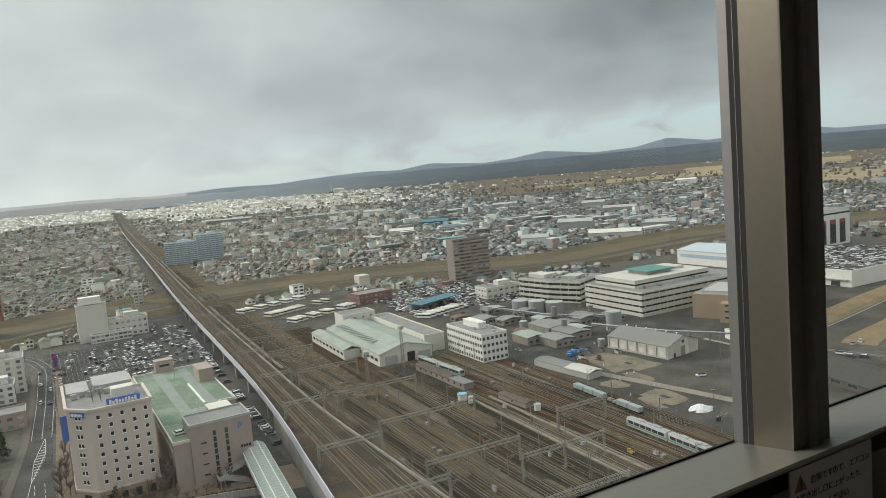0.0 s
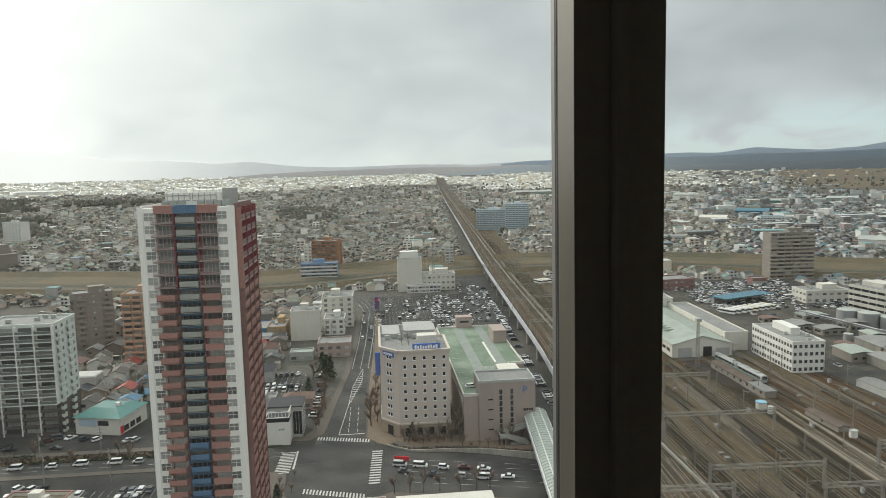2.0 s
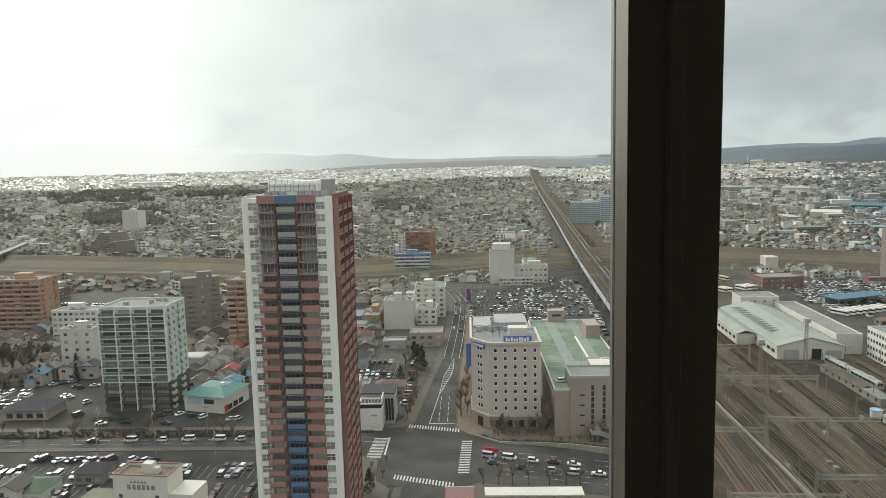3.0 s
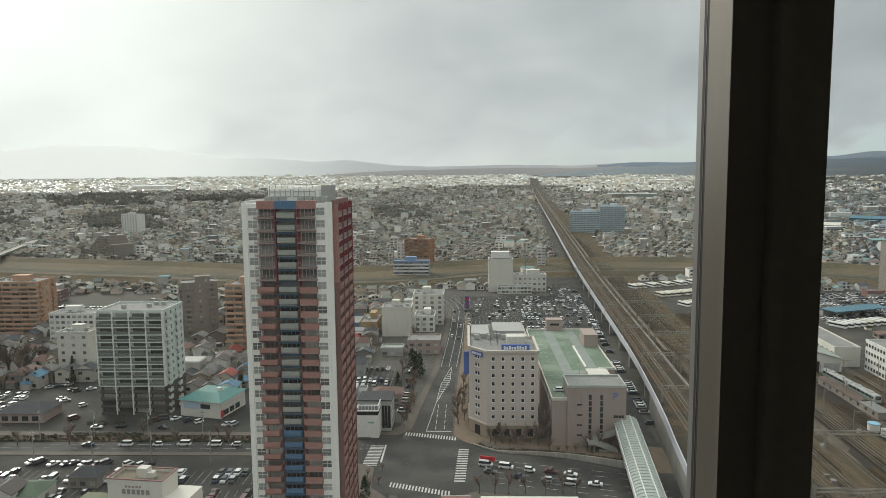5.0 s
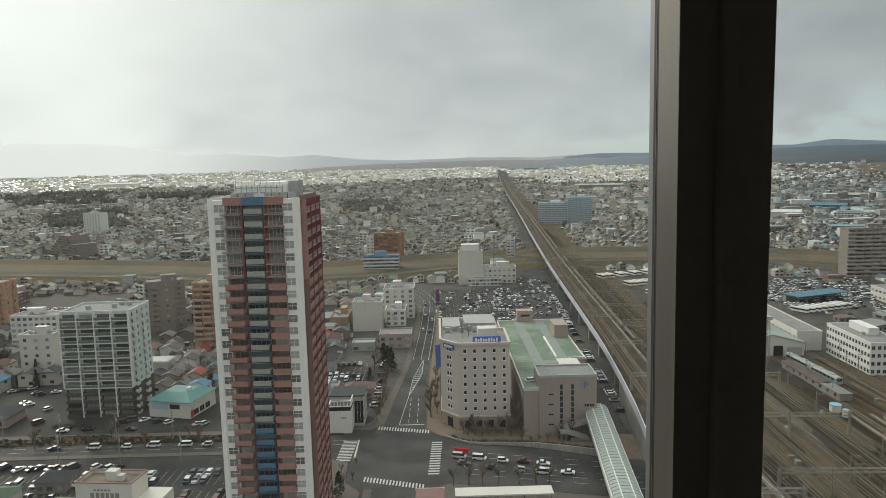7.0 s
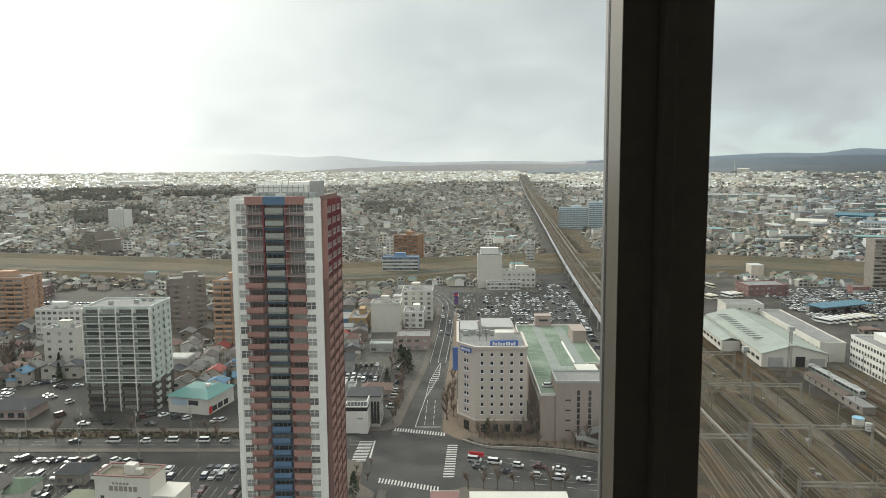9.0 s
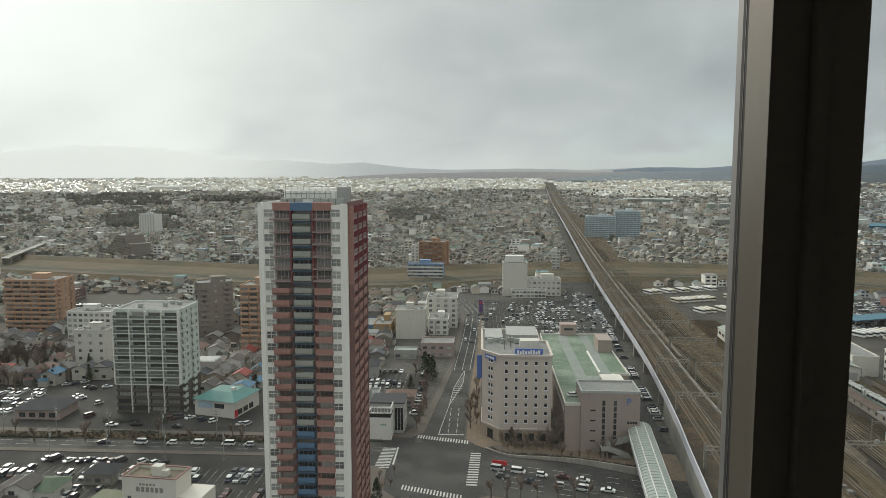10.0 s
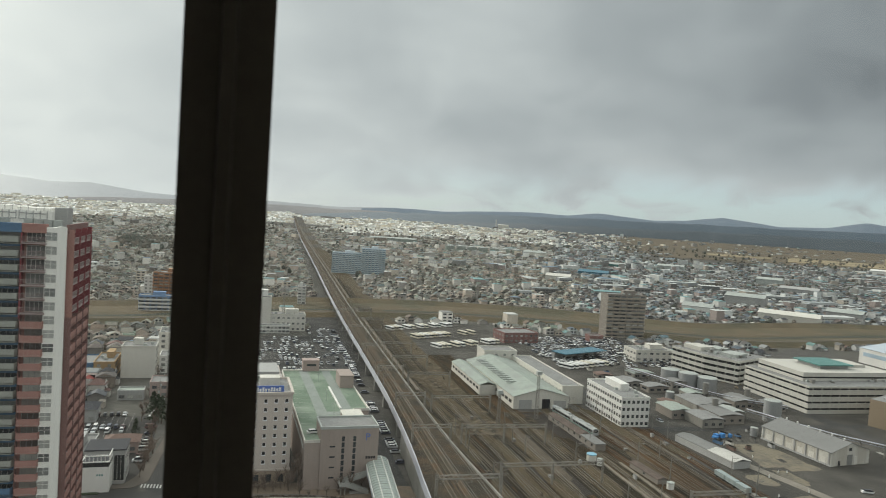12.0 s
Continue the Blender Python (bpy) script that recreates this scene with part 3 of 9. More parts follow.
bf = Shape()
for r0, r1 in ((2480, 2950), (2950, 3500), (3500, 4100)):
    for i in range(16):
        a, b = (radians(-44 + 43.5 * (i + k) / 16) for k in (0, 1))
        w0, w1 = (70 * noise.noise((c * 20, 1.0, 0)) if r0 == 2480 else 0 for c in (a, b))
        bf.faces([(*polar(a, r0 + w0), ground_z(r0) + 1.0), (*polar(b, r0 + w1), ground_z(r0) + 1.0), (*polar(b, r1), ground_z(r1) + 1.0), (*polar(a, r1), ground_z(r1) + 1.0)], [(0, 1, 2, 3)])
solid("brown_fields", bf, BROWNFIELD, "dull brown farmland between the town and the hills", "fields", "structure")

# ---- roads and yards ----


def patch(name, frame_of, rects, z, mat, label, category, angle=0.0):
    s = Shape()
    for k, (u0, v0, u1, v1) in enumerate(rects):
        s.faces([(*frame_of(u, v), z + 0.004 * k) for u, v in ((u0, v0), (u1, v0), (u1, v1), (u0, v1))], [(0, 1, 2, 3)])
    return solid(name, s, mat, label, category, "structure")


DARKLOT = material("dark_asphalt", (0.0382, 0.0374, 0.0357), 0.9, 0.5, 0.05, 0.9, stain=(0.0527, 0.051, 0.0476))
patch("yard_asphalt", town, [(-330, 150, -24, 312), (-6, 340, 66, 530), (-80, 245, -26, 330), (-302, 434, -240, 498), (62, 400, 96, 640), (0, 120, 66, 240)], 0.02, DARKLOT, "worn dark asphalt car parks and forecourts", "car park")
patch("depot_asphalt", yard, [(186, 140, 300, 300), (190, 300, 300, 560), (100, 455, 190, 605), (300, 200, 460, 318)], 0.03, ASPHALT, "wide asphalt yards of the works and the bus depot", "yard")
patch("road", town, [(-21.5, 120, -6.5, 256), (-400, 231, -30, 246), (-30, 200, 1, 243), (-62, 241, -54, 520), (-250, 241, -243, 520)], 0.07, ROAD, "dark asphalt streets with white lines", "road")
street = smooth_line([town(u, v) for u, v in ((-11.5, 246), (-11.4, 270), (-10.8, 293), (-9.6, 337), (-7.4, 395), (-6.5, 440), (-6.2, 478), (-9.8, 503), (-17, 528), (-32, 552), (-62, 574), (-112, 592))], 8)
solid("road_street", strip(Shape(), street, [(-4.3, 0.076), (4.3, 0.076)]), ROAD, "town street curving away towards the river levee", "road", "structure")
taper = Shape().faces([(*town(u, v), 0.068) for u, v in ((-21.5, 250), (-6.2, 250), (-6.4, 330), (-14.2, 330))], [(0, 1, 2, 3)])
solid("road_taper", taper, ROAD, "widening street before the crossing", "road", "structure")
avenue = Shape().faces([(*town(u, v), 0.072) for u, v in ((0.8, 203), (40, 193), (78, 183), (78, 209), (52, 217.2), (42, 222.0), (31.7, 226.7), (9.4, 230.8), (0.8, 238))], [tuple(range(9))])
solid("road_avenue", avenue, ROAD, "wide asphalt avenue running past the station forecourt", "road", "structure")
patch("side_road", yard, [(42, 90, 53, 560), (288, 200, 298, 560), (178.5, 100, 186, 420), (186, 296, 420, 303)], 0.07, ROAD, "narrow asphalt service road beside the viaduct", "road")


def blot(name, frame_of, spots, z, mat, label, category):
    """Irregular patches of ground: centre, half sizes."""
    s = Shape()
    for k, (u, v, a, b) in enumerate(spots):
        ring = []
        for i in range(28):
            t = 2 * math.pi * i / 28
            q = 1 + 0.28 * noise.noise((math.cos(t) * 1.3 + u, math.sin(t) * 1.3 + v, 0.3)) + 0.14 * noise.noise((math.cos(t) * 4 + u, math.sin(t) * 4 + v, 1.3))
            c, sn = math.cos(t), math.sin(t)
            p = 0.55
            ring.append((*frame_of(u + a * q * math.copysign(abs(c) ** p, c), v + b * q * math.copysign(abs(sn) ** p, sn)), z + 0.003 * k))
        s.faces(ring, [tuple(range(28))])
    return solid(name, s, mat, label, category, "structure")


blot("bare_ground", yard, [(217, 260, 11, 15), (194.5, 234, 5, 5.5), (195, 207, 8, 10.5), (209, 236, 3.5, 8), (222, 246, 8, 5)], 0.08, SAND, "patches of bare sandy ground in the yard", "ground")
yard_path = smooth_line([yard(u, v) for u, v in ((196.5, 264), (199.8, 250), (205.5, 226), (211.3, 200), (214.4, 186))], 6)
solid("concrete_path", strip(Shape(), yard_path, [(-2.5, 0.1), (2.5, 0.1)]), material("worn_concrete_path", (0.215, 0.195, 0.165), 0.9, 0.35, 0.12, 1.2), "pale concrete path through the yard", "path", "structure")
blot("damp_patch", yard, [(198, 208, 1.2, 2.6), (190.5, 216, 1.4, 2.0), (191, 200, 1.0, 2.4), (214, 268, 1.2, 2.8), (220, 254, 1.4, 2.2)], 0.11, DARKLOT, "dark damp patches in the yard", "ground")
patch("concrete_strip", yard, [(277, 200, 279.6, 262)], 0.05, CONCRETE, "pale concrete strip beside the lot", "path")
rb = random.Random(77)
blot("weeds", yard, [(rb.choice((85, 99, 109, 127, 141.5, 155, 166, 177)) + rb.uniform(-2, 2), rb.uniform(110, 330), rb.uniform(1.2, 3.2), rb.uniform(8, 30)) for k in range(70)], 0.17, BRUSH, "brown dead weeds between the tracks", "weeds")
blot("dark_ballast", yard, [(rb.uniform(84, 176), rb.uniform(110, 320), rb.uniform(3, 8), rb.uniform(8, 26)) for k in range(34)], 0.06, material("oily_ballast", (0.036, 0.031, 0.027), 0.95, 0.5, 0.15, 1.2), "dark oily ballast", "ballast")
blot("pale_ballast", yard, [(rb.uniform(84, 176), rb.uniform(110, 330), rb.uniform(1.0, 2.4), rb.uniform(14, 40)) for k in range(22)], 0.18, material("fresh_ballast", (0.10, 0.083, 0.064), 0.95, 0.5, 0.2, 1.5), "pale fresh ballast", "ballast")
# bypass road with its tan bank and verges
bypass = smooth_line([yard(u, v) for u, v in ((296, 212), (321, 223.5), (358, 231), (395, 238.8), (430, 246), (520, 262))], 8)
solid("road_bypass", strip(Shape(), bypass, [(-8, 0.09), (8, 0.09)]), ASPHALT, "grey asphalt road along a tan earth bank", "road", "structure")
solid("edge_line", strip(Shape(), bypass, [(-8.0, 0.11), (-7.2, 0.11)]), CONCRETE, "pale kerb along the road's edge", "kerb", "structure")
TANBANK = material("tan_earth", (0.235, 0.172, 0.10), 0.95, 0.5, 0.08, 0.7, stain=(0.15, 0.118, 0.075))
solid("earth_bank", strip(Shape(), bypass[1:], [(-9.0, 0.06), (-12, 1.2), (-17, 1.6), (-22, 1.5), (-26, 0.05)]), TANBANK, "low bank of tan dry earth beside the road", "bank", "structure")
solid("dry_verge", strip(Shape(), bypass[2:], [(8.6, 0.1), (24, 0.1)]), TANBANK, "verge of tan dry grass", "grass", "structure")


def kerbed(name, frame_of, poly, mat, label):
    s = Shape().prism([frame_of(u, v) for u, v in poly], 0.0, 0.2)
    return solid(name, s, mat, label, "pavement", "structure")


BRICKPAVE = material("brown_brick_paving", (0.19, 0.145, 0.108), 0.85, 0.4, 0.3, 3, stain=(0.135, 0.108, 0.084))
kerbed("pavement", town, [(0.9, 238.6), (-2, 241), (-5.6, 247), (-5.4, 300), (-2.6, 395), (-1.7, 470), (1.2, 470), (1.2, 400), (-0.5, 300), (-0.5, 262), (4, 245.5), (30, 243.5), (66, 236), (66, 214.2), (52, 217.6), (42, 222.6), (31.7, 227.2), (9.4, 231.6)], BRICKPAVE, "brown brick pavement round the hotel corner")
kerbed("pavement", town, [(-21.5, 252), (-26, 247), (-60, 246.2), (-60, 249), (-29, 250.5), (-25.5, 258), (-21, 290), (-17.2, 332), (-14.4, 395), (-13.6, 470), (-11.2, 470), (-12.0, 395), (-14.4, 332)], PAVING, "pale pavement at the street corner")
kerbed("pavement", town, [(-25, 198), (-30, 204), (-31, 219), (-46, 227), (-46, 180), (-25, 160)], PAVING, "paved corner with shrubs")
kerbed("pavement", town, [(-3, 199), (2, 202), (40, 192.4), (66, 185.6), (66, 150), (-3, 150)], PAVING, "paved station forecourt")
kerbed("pavement", town, [(-400, 246.2), (-62, 246.2), (-62, 249.5), (-400, 250.5)], PAVING, "long pavement beside the avenue")
kerbed("pavement", town, [(-400, 228), (-46, 228), (-46, 230.8), (-400, 230.8)], PAVING, "long pavement beside the avenue")
kerbed("traffic_island", town, [(-400, 240.3), (-74, 240.3), (-66, 243), (-74, 245.6), (-400, 245.6)], BRUSH, "planted brown strip along the avenue")

lines = Shape()


def mark(u0, v0, u1, v1, z=0.1):
    lines.faces([(*town(u, v), z) for u, v in ((u0, v0), (u1, v0), (u1, v1), (u0, v1))], [(0, 1, 2, 3)])


def slant(u, v, du, dv, w, h):
    """A painted bar: its foot, its way and its size."""
    e = Vector((du, dv)).normalized()
    q = Vector((-e.y, e.x))
    c = Vector((u, v))
    lines.faces([(*town(*p), 0.1) for p in (c, c + e * w, c + e * w + q * h, c + q * h)], [(0, 1, 2, 3)])


for k in range(19):
    slant(-23.4 + k * 1.0, 247.0 - k * 0.26, 1, -0.05, 0.5, 3.2)
    slant(-24.6 + k * 1.0, 204.8 - k * 0.33, 1, -0.05, 0.5, 3.2)
for k in range(14):
    mark(-4.9 + k * 0.09, 208.6 + k * 1.9, -1.4 + k * 0.09, 209.5 + k * 1.9)
    mark(-35.2 + k * 0.05, 220.4 + k * 1.25, -30.4 + k * 0.05, 221.0 + k * 1.25)
mark(-15.8, 250.7, -6.6, 251.3)
for k in range(5):
    mark(-12.6, 253 + k * 6, -12.4, 257 + k * 6)
    mark(-9.4, 253 + k * 6, -9.2, 257 + k * 6)
for k in range(14):
    h = min(1.7, 0.24 * k + 0.2) if k < 8 else max(0.2, 1.7 - 0.28 * (k - 7))
    mark(-12.6 + k * 0.33 - h, 288 + k * 3.2, -12.6 + k * 0.33 + h, 288.8 + k * 3.2)
for a, b in (((-15.8, 251), (-13.4, 284)), ((-13.4, 284), (-12.4, 308)), ((-12.4, 308), (-8.4, 336)), ((-13.4, 284), (-8.4, 316)), ((-8.4, 316), (-8.2, 336))):
    slant(*a, b[0] - a[0], b[1] - a[1], math.hypot(b[0] - a[0], b[1] - a[1]), 0.22)
centre = [p for p in street if to_uv(p.x, p.y, TOWN)[1] > 334]
for o in (-3.9, 0.0, 3.7):
    strip(lines, centre, [(o + 0.1, 0.1), (o - 0.1, 0.1)])
for k in range(9):
    for o in (4.4, 8.2, 13.6, 17.6, 21.4):
        slant(7 + k * 8, 229.6 - o - k * 2.05, 8, -2.05, 4.2, 0.15)
slant(3.2, 227, 0.25, -1, 14, 0.5)
for u0 in range(-390, 66, 8):
    if u0 < -36:
        for v0 in (234.2, 237.6):
            mark(u0, v0, u0 + 4.5, v0 + 0.14)
for lu0, lv0, lu1, lv1 in ((-178, 180, -50, 214), (-60, 305, -36, 334), (-2, 365, 62, 520), (-235, 248, -190, 300)):
    lv = lv0
    step = 14.2 if lu0 == -178 or lu0 == -2 else 11.2 if lu0 == -60 else 13.2
    while lv < lv1:
        lu = lu0 - 1.3
        while lu < lu1 + 1.3:
            mark(lu - 0.04, lv - 2.4, lu + 0.04, lv + 7.6, 0.045)
            lu += 2.6
        lv += step
mark(-29.6, 223, -29.0, 238)
solid("lane_marking", lines, PAINT, "worn white lane lines and zebra crossings", "road marking", "structure")

# ---- railway ----
s = Shape()
for u0, u1, v0, v1 in ((70, 182, 90, 330), (70, 128, 330, 470)):
    s.faces([(*yard(u, v), 0.05) for u, v in ((u0, v0), (u1, v0), (u1, v1), (u0, v1))], [(0, 1, 2, 3)])
solid("railway_yard", s, BALLAST, "rust-brown ballast of the railway yard", "railway yard", "structure")
vline = smooth_line([yard(u, v) for u, v in ((61.5, 97), (63, 169), (63.6, 220), (64.5, 275), (65.8, 340), (66.5, 430), (67.6, 545), (70.5, 708), (77.5, 1011), (88, 1500), (100, 2100), (120, 2990), (142, 3921))], 18)
s = Shape()
strip(s, vline[10:], [(10, 0.25), (44, 0.2)])
solid("railway_strip", s, BRUSH, "brown brush and ballast beside the main line", "railway", "structure")


def deck_z(r):
    return 9.6 + ground_z(r)


def half(y):
    return float(np.interp(y, [110, 189, 213, 243, 270, 310, 409, 5000], [19.0, 12.5, 11.3, 9.0, 7.8, 7.0, 6.6, 6.5]))


viaduct = thing("railway_viaduct", 0, 0, 0, 0, "long concrete railway viaduct with pale side barriers running to the horizon", "viaduct")


def along(offset_of, prof, line=None):
    sh = Shape()
    line = line or vline
    vs, n = [], len(prof)
    for k, p in enumerate(line):
        d = (line[min(k + 1, len(line) - 1)] - line[max(k - 1, 0)]).normalized()
        side = Vector((d.y, -d.x))
        z = deck_z(p.length)
        for o, h in prof:
            q = p + side * (offset_of(p.y) + o)
            vs.append((q.x, q.y, z + h))
    sh.faces(vs, [(k * n + (i + 1) % n, k * n + i, (k + 1) * n + i, (k + 1) * n + (i + 1) % n) for k in range(len(line) - 1) for i in range(n)])
    return sh


def wide_along(z0, z1):
    sh = Shape()
    vs = []
    for k, p in enumerate(vline):
        d = (vline[min(k + 1, len(vline) - 1)] - vline[max(k - 1, 0)]).normalized()
        side = Vector((d.y, -d.x))
        z, h = deck_z(p.length), half(p.y)
        for o, hz in ((-h, z0), (h, z0), (h, z1), (-h, z1)):
            q = p + side * o
            vs.append((q.x, q.y, z + hz))
    sh.faces(vs, [(k * 4 + (i + 1) % 4, k * 4 + i, (k + 1) * 4 + i, (k + 1) * 4 + (i + 1) % 4) for k in range(len(vline) - 1) for i in range(4)] + [(0, 1, 2, 3)])
    return sh


DECK = material("slab_track_deck", (0.0479, 0.0411, 0.0303), 0.95, 0.65, 0.12, 1.1, stain=(0.0636, 0.0449, 0.029))
part("deck", wide_along(-1.3, 0.0), DECK, viaduct, "brown slab-track deck")
part("barrier", along(lambda y: -half(y), [(-0.2, -1.6), (0.15, -1.6), (0.15, 1.7), (-0.2, 1.7)]), PALE, viaduct, "pale blue-grey noise barrier")
part("barrier", along(half, [(-0.25, -1.6), (0.25, -1.6), (0.25, 0.8), (-0.25, 0.8)]), CONCRETE, viaduct, "concrete parapet")
SLAB = material("track_slab", (0.0765, 0.0663, 0.0483), 0.95, 0.5, 0.15, 1.2, stain=(0.0833, 0.0553, 0.0343))
for o in (-3.2, 1.4):
    part("track_slab", along(lambda y, o=o: o, [(-1.15, 0.0), (1.15, 0.0), (1.15, 0.14), (-1.15, 0.14)]), SLAB, viaduct)
for o in (-3.2, 1.4):
    for dx in (-0.72, 0.72):
        part("rail", along(lambda y, o=o: o, [(dx - 0.06, 0.0), (dx + 0.06, 0.0), (dx + 0.06, 0.22), (dx - 0.06, 0.22)]), RAIL, viaduct)
for o in (5.6, 9.6, 13.0):
    for dx in (-0.72, 0.72):
        part("rail", along(lambda y, o=o: o, [(dx - 0.09, 0.0), (dx + 0.09, 0.0), (dx + 0.09, 0.22), (dx - 0.09, 0.22)], vline[:6]), RAIL, viaduct)
part("service_duct", along(lambda y: -0.9, [(-0.35, 0.0), (0.35, 0.0), (0.35, 0.35), (-0.35, 0.35)]), SLAB, viaduct)
part("side_wall", along(lambda y: -half(y) + 0.05, [(-0.3, -9.7), (0.3, -9.7), (0.3, -1.55), (-0.3, -1.55)], vline[:10]), CONCRETE, viaduct, "stained concrete retaining wall")
step_at = 0.0
for k in range(1, len(vline)):
    step_at += (vline[k] - vline[k - 1]).length
    if vline[k].y > 285 and step_at > 24 and vline[k].y < 1500:
        step_at = 0.0
        d = (vline[k] - vline[k - 1]).normalized()
        p, z, h = vline[k], deck_z(vline[k].length), half(vline[k].y)
        sh = Shape()
        sh.box(-h * 0.9, -1.3, z - 2.8, h * 0.9, 1.3, z - 1.3)
        sh.box(-h * 0.86, -1.3, -0.5, -h * 0.86 + 3.0, 1.3, z - 2.8)
        sh.box(h * 0.86 - 3.0, -1.3, -0.5, h * 0.86, 1.3, z - 2.8)
        part("pier", sh, CONCRETE, viaduct, at=(p.x, p.y, 0), turn=math.degrees(math.atan2(d.y, d.x)) - 90)


TIE = material("old_sleepers", (0.085, 0.085, 0.085), 0.95, 0.5, 0.3, 3, palette=[(0.0595, 0.0493, 0.0391), (0.0247, 0.0213, 0.0187), (0.0663, 0.057, 0.0467), (0.0314, 0.0255, 0.0204)])


def track(u, v0, v1, bend=0.0, z=0.1):
    """A yard track: two rails on a shallow ballast bed."""
    ob = thing("railway_track", *yard(u, v0), z, YARD, "rusty rails on brown ballast in the yard", "railway track", "yard tracks")
    bed, n = Shape(), 8
    line = [(bend * (i / n) ** 2, (v1 - v0) * i / n) for i in range(n + 1)]
    for k in range(n):
        (xa, ya), (xb, yb) = line[k], line[k + 1]
        bed.faces([(xa - 1.9, ya, 0), (xa - 1.3, ya, 0.16), (xa + 1.3, ya, 0.16), (xa + 1.9, ya, 0), (xb - 1.9, yb, 0), (xb - 1.3, yb, 0.16), (xb + 1.3, yb, 0.16), (xb + 1.9, yb, 0)], [(0, 1, 5, 4), (1, 2, 6, 5), (2, 3, 7, 6)])
    part("ballast_bed", bed, BALLAST2, ob)
    ties = Shape()
    tie = 0.4
    while tie < min(v1 - v0, 190):
        x = bend * (tie / (v1 - v0)) ** 2
        ties.faces([(x - 1.05, tie - 0.14, 0.21), (x + 1.05, tie - 0.14, 0.21), (x + 1.05, tie + 0.14, 0.21), (x - 1.05, tie + 0.14, 0.21), (x - 1.05, tie - 0.14, 0.15), (x + 1.05, tie - 0.14, 0.15)], [(0, 1, 2, 3), (4, 5, 1, 0)])
        tie += 0.85
    tagged(part("sleepers", ties, TIE, ob), kind="stuff")
    for dx in (-0.6, 0.6):
        r = Shape()
        for k in range(n):
            (xa, ya), (xb, yb) = line[k], line[k + 1]
            r.beam((xa + dx, ya, 0.26), (xb + dx, yb, 0.26), 0.055)
        part("rail", r, RAIL, ob)
    return ob


for k, u in enumerate((87, 91.5, 96, 101, 105.5, 111, 115, 120, 124)):
    track(u, 92, 330 + (70 if k < 7 else 0), -14 if k < 7 else 0)
for k, u in enumerate((128.4, 132.2)):
    track(u, 92, 320, -3)
track(140.4, 92, 270)
for u in (148.6, 153.4, 157.6, 161.6):
    track(u, 92, 300, -8)
track(165.6, 92, 300, -2)
track(170.2, 92, 300, -1)
track(175.2, 92, 300, 4)
track(150.2, 280, 336, -5.6)
track(183.4, 110, 300)


def far_line(offset):
    sh = Shape()
    strip(sh, vline[14:], [(offset - 0.9, 0.4), (offset + 0.9, 0.4)])
    solid("railway_track", sh, RAIL, "conventional line running beside the viaduct", "railway track")


for o in (14, 18.5):
    far_line(o)

PLATFORM = material("platform_edge", (0.21, 0.185, 0.15), 0.9, 0.4, 0.3, 2)
def main_line(offset, i0, i1):
    """A track beside the viaduct, following its bend."""
    ob = thing("railway_track", 0, 0, 0, 0, "rusty main-line track beside the viaduct", "railway track", "main-line tracks")
    part("ballast_bed", strip(Shape(), vline[i0:i1], [(offset - 1.9, 0.26), (offset - 1.3, 0.42), (offset + 1.3, 0.42), (offset + 1.9, 0.26)]), BALLAST2, ob)
    for dx in (-0.6, 0.6):
        part("rail", strip(Shape(), vline[i0:i1], [(offset + dx - 0.06, 0.43), (offset + dx - 0.06, 0.56), (offset + dx + 0.06, 0.56), (offset + dx + 0.06, 0.43)]), RAIL, ob)


for o, i0, i1 in ((22.5, 16, 48), (27.0, 16, 44), (32.0, 16, 38)):
    main_line(o, i0, i1)
# pale platform edges between the sidings
for u0, v0, u1, v1, w in ((136.6, 100, 136.6, 258, 0.55), (138.2, 110, 138.2, 232, 0.22), (144.6, 100, 144.2, 256, 0.6), (146.4, 100, 146.0, 214, 0.25)):
    a, b = Vector(yard(u0, v0)), Vector(yard(u1, v1))
    d = b - a
    solid("low_platform", Shape().box(0, -w, 0, d.length, w, 0.55), PLATFORM, "low pale concrete platform between the sidings", "platform", matrix=pose(a.x, a.y, 0.05, 0, 0, math.degrees(math.atan2(d.y, d.x))))


GANTRY = material("pale_gantry_steel", (0.26, 0.247, 0.222), 0.55, 0.2, 0.4, 3, metal=0.1)


